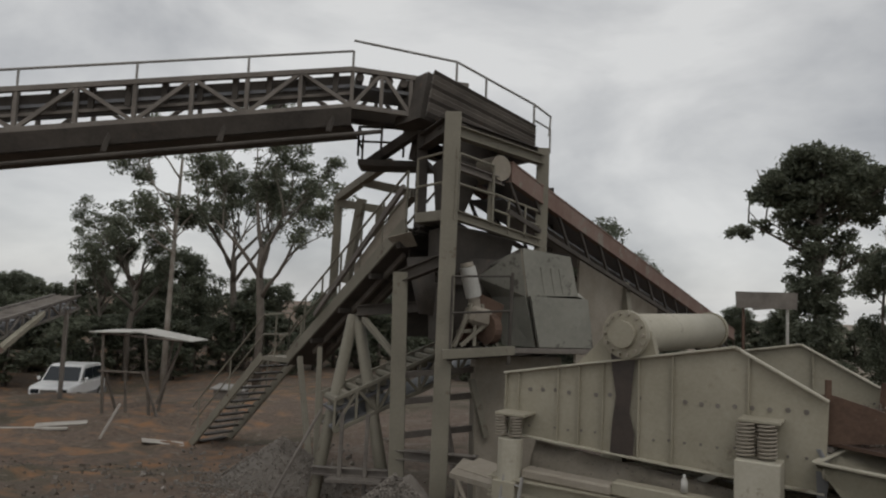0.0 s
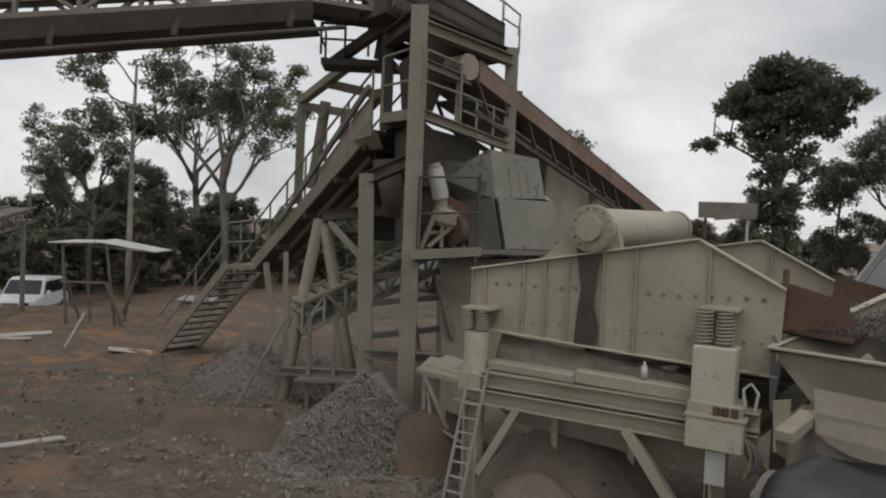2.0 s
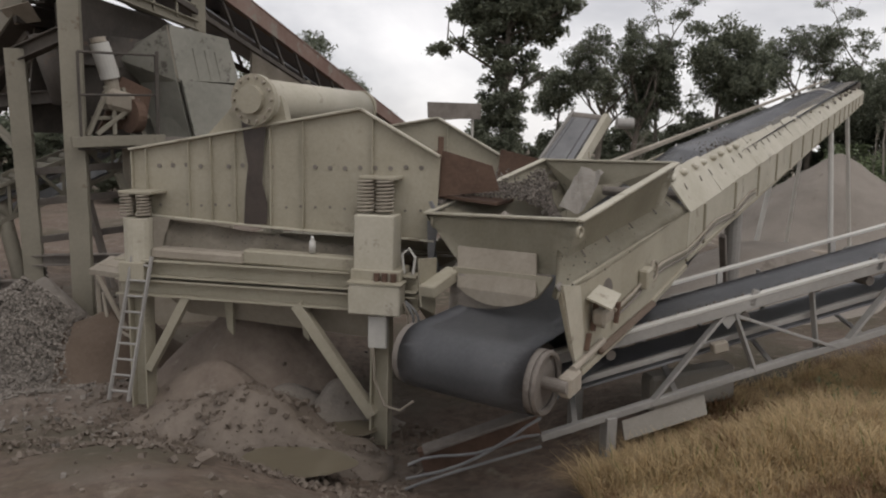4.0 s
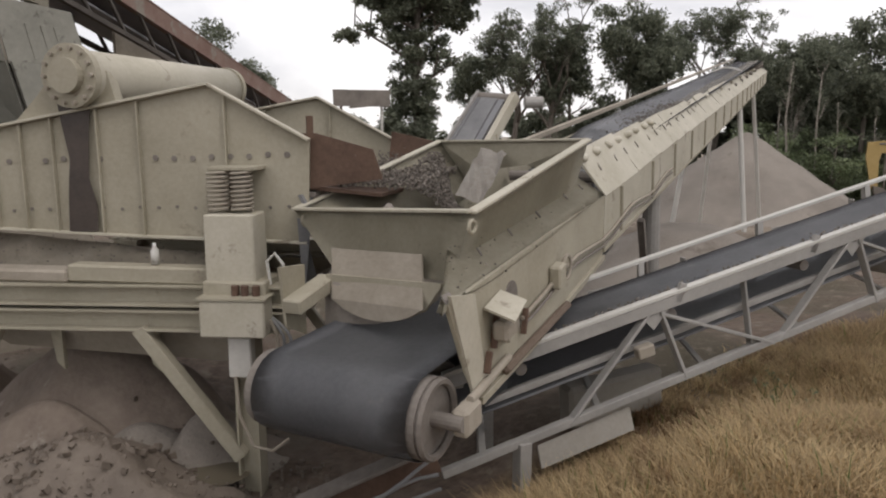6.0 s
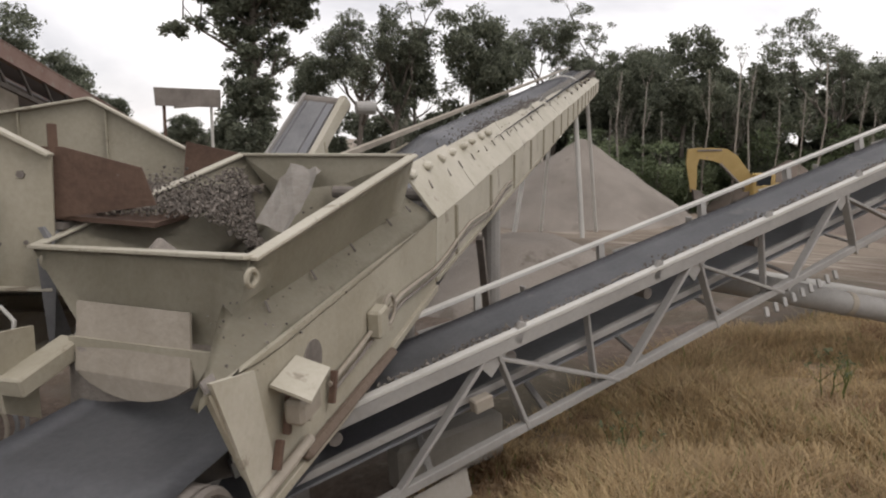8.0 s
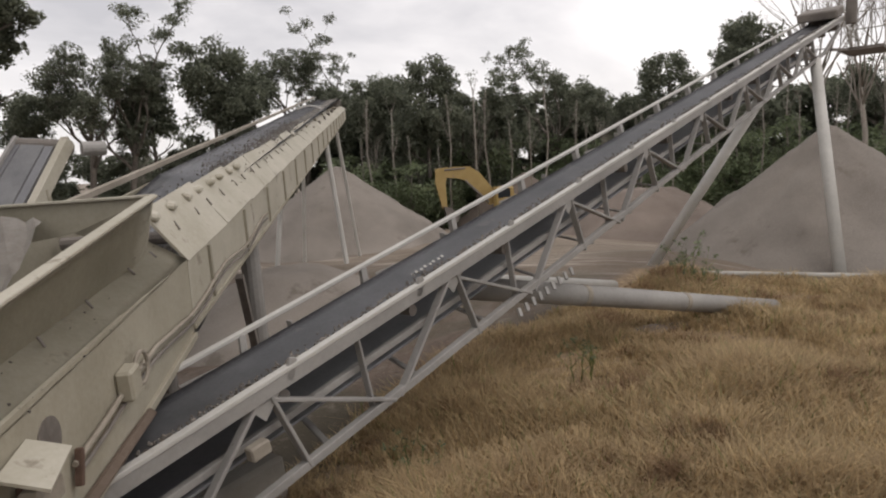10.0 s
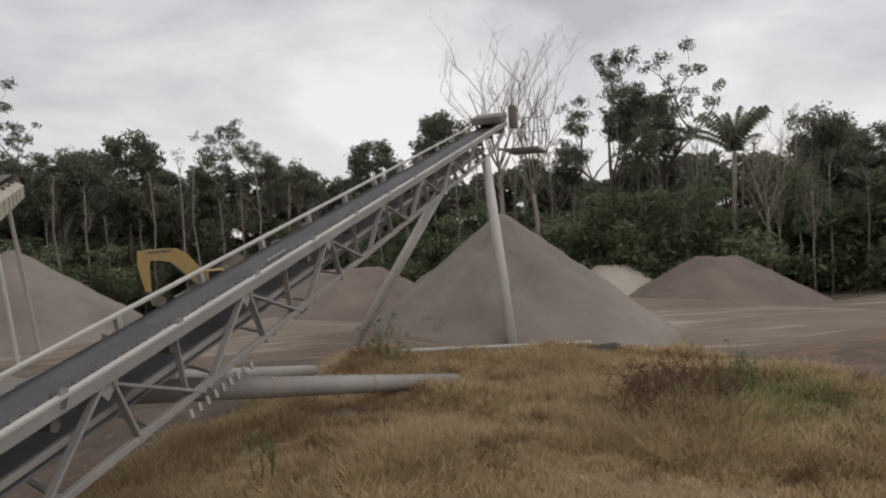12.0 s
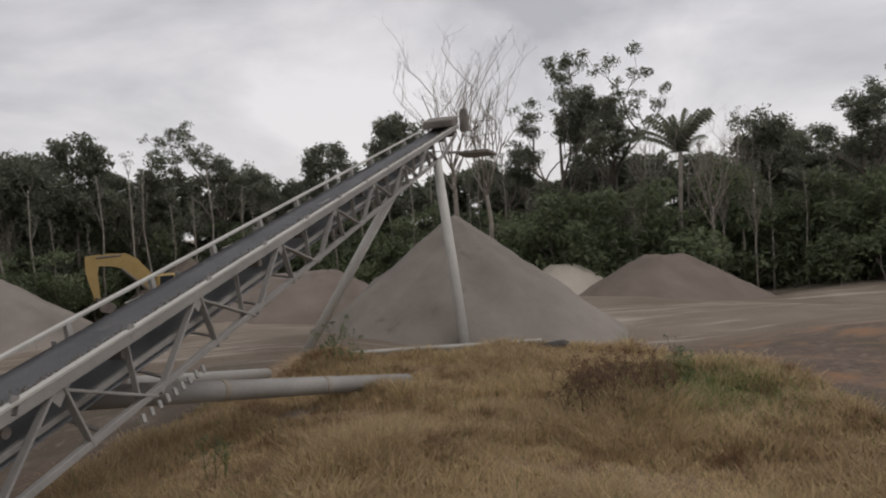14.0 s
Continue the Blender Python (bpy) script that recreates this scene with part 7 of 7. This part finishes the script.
HILL = [(9.3, 41.0, 7.8), (11.7, 42.0, 6.2), (14.0, 43.0, 4.3), (7.0, 42.5, 7.2), (18.6, 44.2, 3.3), (20.3, 41.3, 3.4), (11.2, 46.7, 5.6)]
WEST = [(-14.5, 39.4, 5.3), (-23.3, 37.3, 3.6), (-22.8, 39.9, 2.1), (-8.0, 45.3, 2.3), (-11.6, 42.4, 2.1), (-5.1, 45.7, 2.0), (-1.4, 46.0, 1.6), (-17.3, 42.6, 4.1), (3.0, 46.0, 2.6), (7.0, 45.0, 4.0)]
WEST_OPEN = [(-15.3, 34.8, 7.3), (-8.2, 32.0, 10.2), (-11.4, 38.3, 9.8), (-20.0, 41.4, 5.4)]
for x, y, top in EAST + NORTH:
    plant("dense", x, y, top, 0.9)
for x, y, top in HILL + WEST:
    plant("dense", x, y, top, 1.15)
for x, y, top in EAST_OPEN + WEST_OPEN + [(27.3, 37.9, 9.4), (29.0, 36.7, 9.7), (40.8, 33.7, 10.2)]:
    plant("open", x, y, top, 1.1)
plant("giant", 18.0, 33.4, 10.9, 1.12, turn=-28)
plant("tall", -12.3, 31.7, 9.7)
for x, y, top in ((36.3, 2.2, 12.3), (37.2, 0.6, 10.6), (36.6, -10.1, 7.4), (47.1, -9.6, 8.6)):
    plant("bare", x, y, top, 1.1)
for x, y, top in ((36.9, -12.2, 5.5), (37.8, -11.0, 6.2), (38.4, -6.8, 4.5), (37.5, 8.5, 5.0), (38.5, 12.0, 4.6), (39.5, 20.0, 4.4), (36.0, 25.0, 4.5), (40.5, -2.0, 4.6), (28.5, 35.5, 4.0)):
    plant("bare", x, y, top, 0.6)
plant("palm", 38.9, -9.3, 7.7)
plant("palm", 38.4, -15.5, 4.2)
_f = random.Random(31)
for i in range(118):          # the rest of the forest behind the edge
    a = -40 + i * 1.65
    d = _f.uniform(50, 58)
    x, y = 2 + d * math.cos(radians(a)), 1 + d * math.sin(radians(a))
    plant("back", x, y, _f.uniform(4.6, 6.6) if a < 45 else _f.uniform(3.2, 4.6) if a < 57 else _f.uniform(1.6, 2.8) if a < 88 else _f.uniform(2.2, 4.2), 1.3)
for i in range(62):          # undergrowth along the edge
    a = -33 + i * 1.15
    d = _f.uniform(38.5, 42) if not 14 < a < 30 else 45
    x, y = 2 + d * math.cos(radians(a)), 1 + d * math.sin(radians(a))
    plant("bush", x, y, _f.uniform(-0.6, 1.7) if a > -4 else _f.uniform(-0.2, 1.9), 1.2)
for i in range(44):          # thin pale trunks before the dark wood
    a = -30 + i * 1.55 + _f.uniform(-0.7, 0.7)
    d = _f.uniform(38.5, 41)
    plant("pole", 2 + d * math.cos(radians(a)), 1 + d * math.sin(radians(a)), _f.uniform(2.5, 6.2), 1.0)
for i in range(30):
    a = 78 + i * 1.8
    d = _f.uniform(36, 42)
    plant("back", 2 + d * math.cos(radians(a)), 1 + d * math.sin(radians(a)), _f.uniform(0.6, 2.6), 1.7)

# ---------------------------------------------------------------- grass
GRASS_EDGE = [(1.6, -2.5), (6.5, -2.0), (9.0, -2.9), (11.5, -3.2), (13.9, -2.3), (16.0, -1.0), (15.7, 4.3), (9.8, 5.7), (5.4, 5.1), (3.9, 4.4), (3.2, 3.0)]


def inside(x, y, poly):
    hit = False
    for (x0, y0), (x1, y1) in zip(poly, poly[1:] + poly[:1]):
        if (y0 > y) != (y1 > y) and x < (x1 - x0) * (y - y0) / (y1 - y0) + x0:
            hit = not hit
    return hit


def grass():
    rnd = random.Random(8)
    sets = {"dry": ([], []), "green": ([], [])}
    made = 0
    while made < 260000:
        x, y = rnd.uniform(1.5, 16), rnd.uniform(-3.3, 5.7)
        if not inside(x, y, GRASS_EDGE):
            continue
        d = math.hypot(x - 2.3, y - 1.1)
        if d < 1.5 or rnd.random() > min(1.0, 4.5 / d) ** 1.2:
            continue
        tuft = noise.noise((x * 0.7, y * 0.7, 4)) + 0.5 * noise.noise((x * 2.1, y * 2.1, 9))
        if rnd.random() > 0.75 + 0.5 * tuft:
            continue
        bush = math.exp(-((x - 10.4) ** 2 + (y + 0.45) ** 2) / 0.8)
        h = max(0.05, 0.14 + 0.16 * tuft + 0.2 * bush) * rnd.uniform(0.5, 1.4)
        if d < 3:
            h *= 0.6
        green = rnd.random() < (0.7 * math.exp(-((x - 11.0) ** 2 + (y + 1.5) ** 2) / 1.2) + 0.03)
        vs, fs = sets["green" if green else "dry"]
        a, lean = rnd.uniform(0, 6.3), rnd.uniform(0.2, 1.7) * h
        g = height(x, y) - 0.02
        w = rnd.uniform(0.0014, 0.0032) * (1 + d / 6)
        dx, dy = math.cos(a), math.sin(a)
        o = len(vs)
        vs += [(x - dy * w, y + dx * w, g), (x + dy * w, y - dx * w, g), (x + dx * lean * 0.4 + dy * w * 0.8, y + dy * lean * 0.4 - dx * w * 0.8, g + h * 0.65), (x + dx * lean * 0.4 - dy * w * 0.8, y + dy * lean * 0.4 + dx * w * 0.8, g + h * 0.65), (x + dx * lean, y + dy * lean, g + h)]
        fs += [(o, o + 1, o + 2, o + 3), (o + 3, o + 2, o + 4)]
        made += 1
    for key, material, label in (("dry", STRAW, "tall dry straw-coloured grass on the bank"), ("green", GREENBLADE, "patches of green grass among the dry")):
        me = bpy.data.meshes.new("grass")
        me.from_pydata(*sets[key][:1], [], sets[key][1])
        me.materials.append(material)
        tagged(new("grass", me), label, "grass", kind="stuff")


grass()


def weed(x, y, tall, seed, dry=False):
    """A leafy green weed standing in the dry grass."""
    rnd = random.Random(seed)
    ob = thing("dry_bush" if dry else "weed", on_ground(x, y), "brown withered bush in the dry grass" if dry else "leafy green weed in the dry grass", "plant", "dry bushes" if dry else "weeds")
    bm, ends = bmesh.new(), []
    spread = 0.45 if dry else 0.1
    for _ in range(26 if dry else 5):
        limb(rnd, on_ground(x + rnd.uniform(-spread, spread), y + rnd.uniform(-spread, spread), -0.02), V(rnd.uniform(-0.5, 0.5), rnd.uniform(-0.5, 0.5), 1.4), tall * rnd.uniform(0.6, 1), 0.008, bm, ends, 1)
    part("stem", bm, DRYLEAF if dry else GREENBLADE, ob)["kind"] = "stuff"
    vs, fs = leaf_cloud([(p, 0.12 * tall) for p, _ in ends], 1500 if dry else 170, (0.05 if dry else 0.07) * tall, rnd)
    me = bpy.data.meshes.new("leaves")
    me.from_pydata([tuple(Vector(v) - ob.location) for v in vs], [], fs)
    me.materials.append(DRYLEAF if dry else LEAF_FRESH)
    lv = new("leaves", me)
    lv.parent = ob


for k, (x, y, h) in enumerate(((14.5, 3.7, 0.75), (14.3, 3.4, 0.5), (6.4, 4.15, 0.3), (8.6, 3.6, 0.35), (11.0, -1.3, 0.4), (11.6, -1.6, 0.45))):
    weed(x, y, h, k)
for k, (x, y, h) in enumerate(((10.2, -0.3, 0.5), (10.5, -0.75, 0.5), (10.9, -0.35, 0.45))):
    weed(x, y, h, k + 20, True)

# ---------------------------------------------------------------- what moves


def splice_mark():
    """The comb of pale clips that joins the belt's ends, flat on the belt."""
    ob = thing("belt_splice", (0, 0, 0), "pale metal clip row riding on the black conveyor belt", "belt splice", "belt splices")
    for i in range(8):
        part("clip", box((0.05, 0.02, 0.006), Matrix.Translation((-0.2 + 0.057 * i, 0.012 * (i % 2), 0.004)) @ Matrix.Rotation(radians(55), 4, "Z")), PIPEPAINT, ob)
    return ob


def belt_loop(dist):
    """The pose on the lattice conveyor's belt, dist metres round its loop."""
    lo, hi, r = -3.0, 14.6, 0.19
    grade = math.hypot(1, 0.2455)
    top, turn = (hi - lo) * grade, math.pi * r
    d = dist % (2 * (top + turn))
    tilt = math.degrees(math.atan(0.2455))
    yaw = math.degrees(math.atan2(-0.1867, 0.9824))
    if d < top:
        s, off, flip = lo + d / grade, 0.05, 0.0
    elif d < top + turn:
        a = (d - top) / r
        s, off, flip = hi + r * math.sin(a), 0.05 - r * (1 - math.cos(a)), math.degrees(a)
    elif d < 2 * top + turn:
        s, off, flip = hi - (d - top - turn) / grade, 0.05 - 2 * r, 180.0
    else:
        a = (d - 2 * top - turn) / r
        s, off, flip = lo - r * math.sin(a), 0.05 - r * (1 + math.cos(a)), 180 + math.degrees(a)
    p = C2(s, 0.34, z2(s) + off - 0.07)
    return Matrix.Translation(p) @ Matrix.Rotation(radians(yaw), 4, "Z") @ Matrix.Rotation(radians(-tilt + flip), 4, "Y")


def stone_lump(seed):
    rnd = random.Random(seed)
    vs, fs = [], []
    for _ in range(70):
        co, faces = rnd.choice(SHAPES)
        m = Euler((rnd.uniform(0, 6), rnd.uniform(0, 6), rnd.uniform(0, 6))).to_matrix()
        at = Vector((rnd.gauss(0, 0.14), rnd.gauss(0, 0.14), rnd.gauss(0, 0.04)))
        s = rnd.uniform(0.008, 0.022)
        o = len(vs)
        vs += [tuple(at + m @ (c * s)) for c in co]
        fs += [[i + o for i in f] for f in faces]
    me = bpy.data.meshes.new("falling_stones")
    me.from_pydata(vs, [], fs)
    me.materials.append(STONE_BROWN)
    return me


def belt_z(s):
    return z1(s) - 0.02 if s > 6 else 0.6 + (z1(6) - 0.62) * (s - 0.2) / 5.8


def motions():
    first = splice_mark()
    marks = [first] + [copy_thing(first, Matrix.Identity(4)) for _ in range(2)]
    for k, ob in enumerate(marks):
        walk(ob, [(t, belt_loop(12.47 * k + 2.73 + 1.5 * (t - 9.5) + 37.44)) for t in np.arange(0, 14.01, 0.1)])
    meshes = [stone_lump(s) for s in range(6)]
    rnd = random.Random(3)
    for i in range(64):
        ob = tagged(new("falling_stones", meshes[i % 6]), "crushed stone tumbling off the screen into the hopper", "stones", "falling stones", "stuff")
        t0 = -0.5 + i * 0.23
        v = rnd.uniform(0.45, 1.5)
        rows = []
        for t in sorted({0.0, 14.0, *[round(t0 + d, 2) for d in (0, 0.1, 0.2, 0.3, 0.4, 0.5, 0.6, 0.9, 1.5, 2.5, 3.5, 3.6, 4, 5, 6, 7, 8, 9, 10, 11, 12, 13)]}):
            if not 0 <= t <= 14:
                continue
            if t <= t0:
                p = S(3.62 + 0.36 * v / 1.9 - 0.24 * (t0 - t), v, 1.58)
            elif t <= t0 + 0.4:
                d = t - t0
                p = S(3.62 + 0.36 * v / 1.9 + 0.8 * d, v, 1.58 - 4.4 * d * d)
            else:
                lead = C1(0, 0, 0)
                q = S(3.94 + 0.36 * v / 1.9, v, 0) - lead
                s0 = q.x * 0.8267 + q.y * 0.5626
                s = s0 + 1.2 * (t - t0 - 0.4)
                p = C1(s, 0.4, belt_z(s) + 0.05)
            rows.append((t, Matrix.Translation(p)))
        walk(ob, rows)


motions()
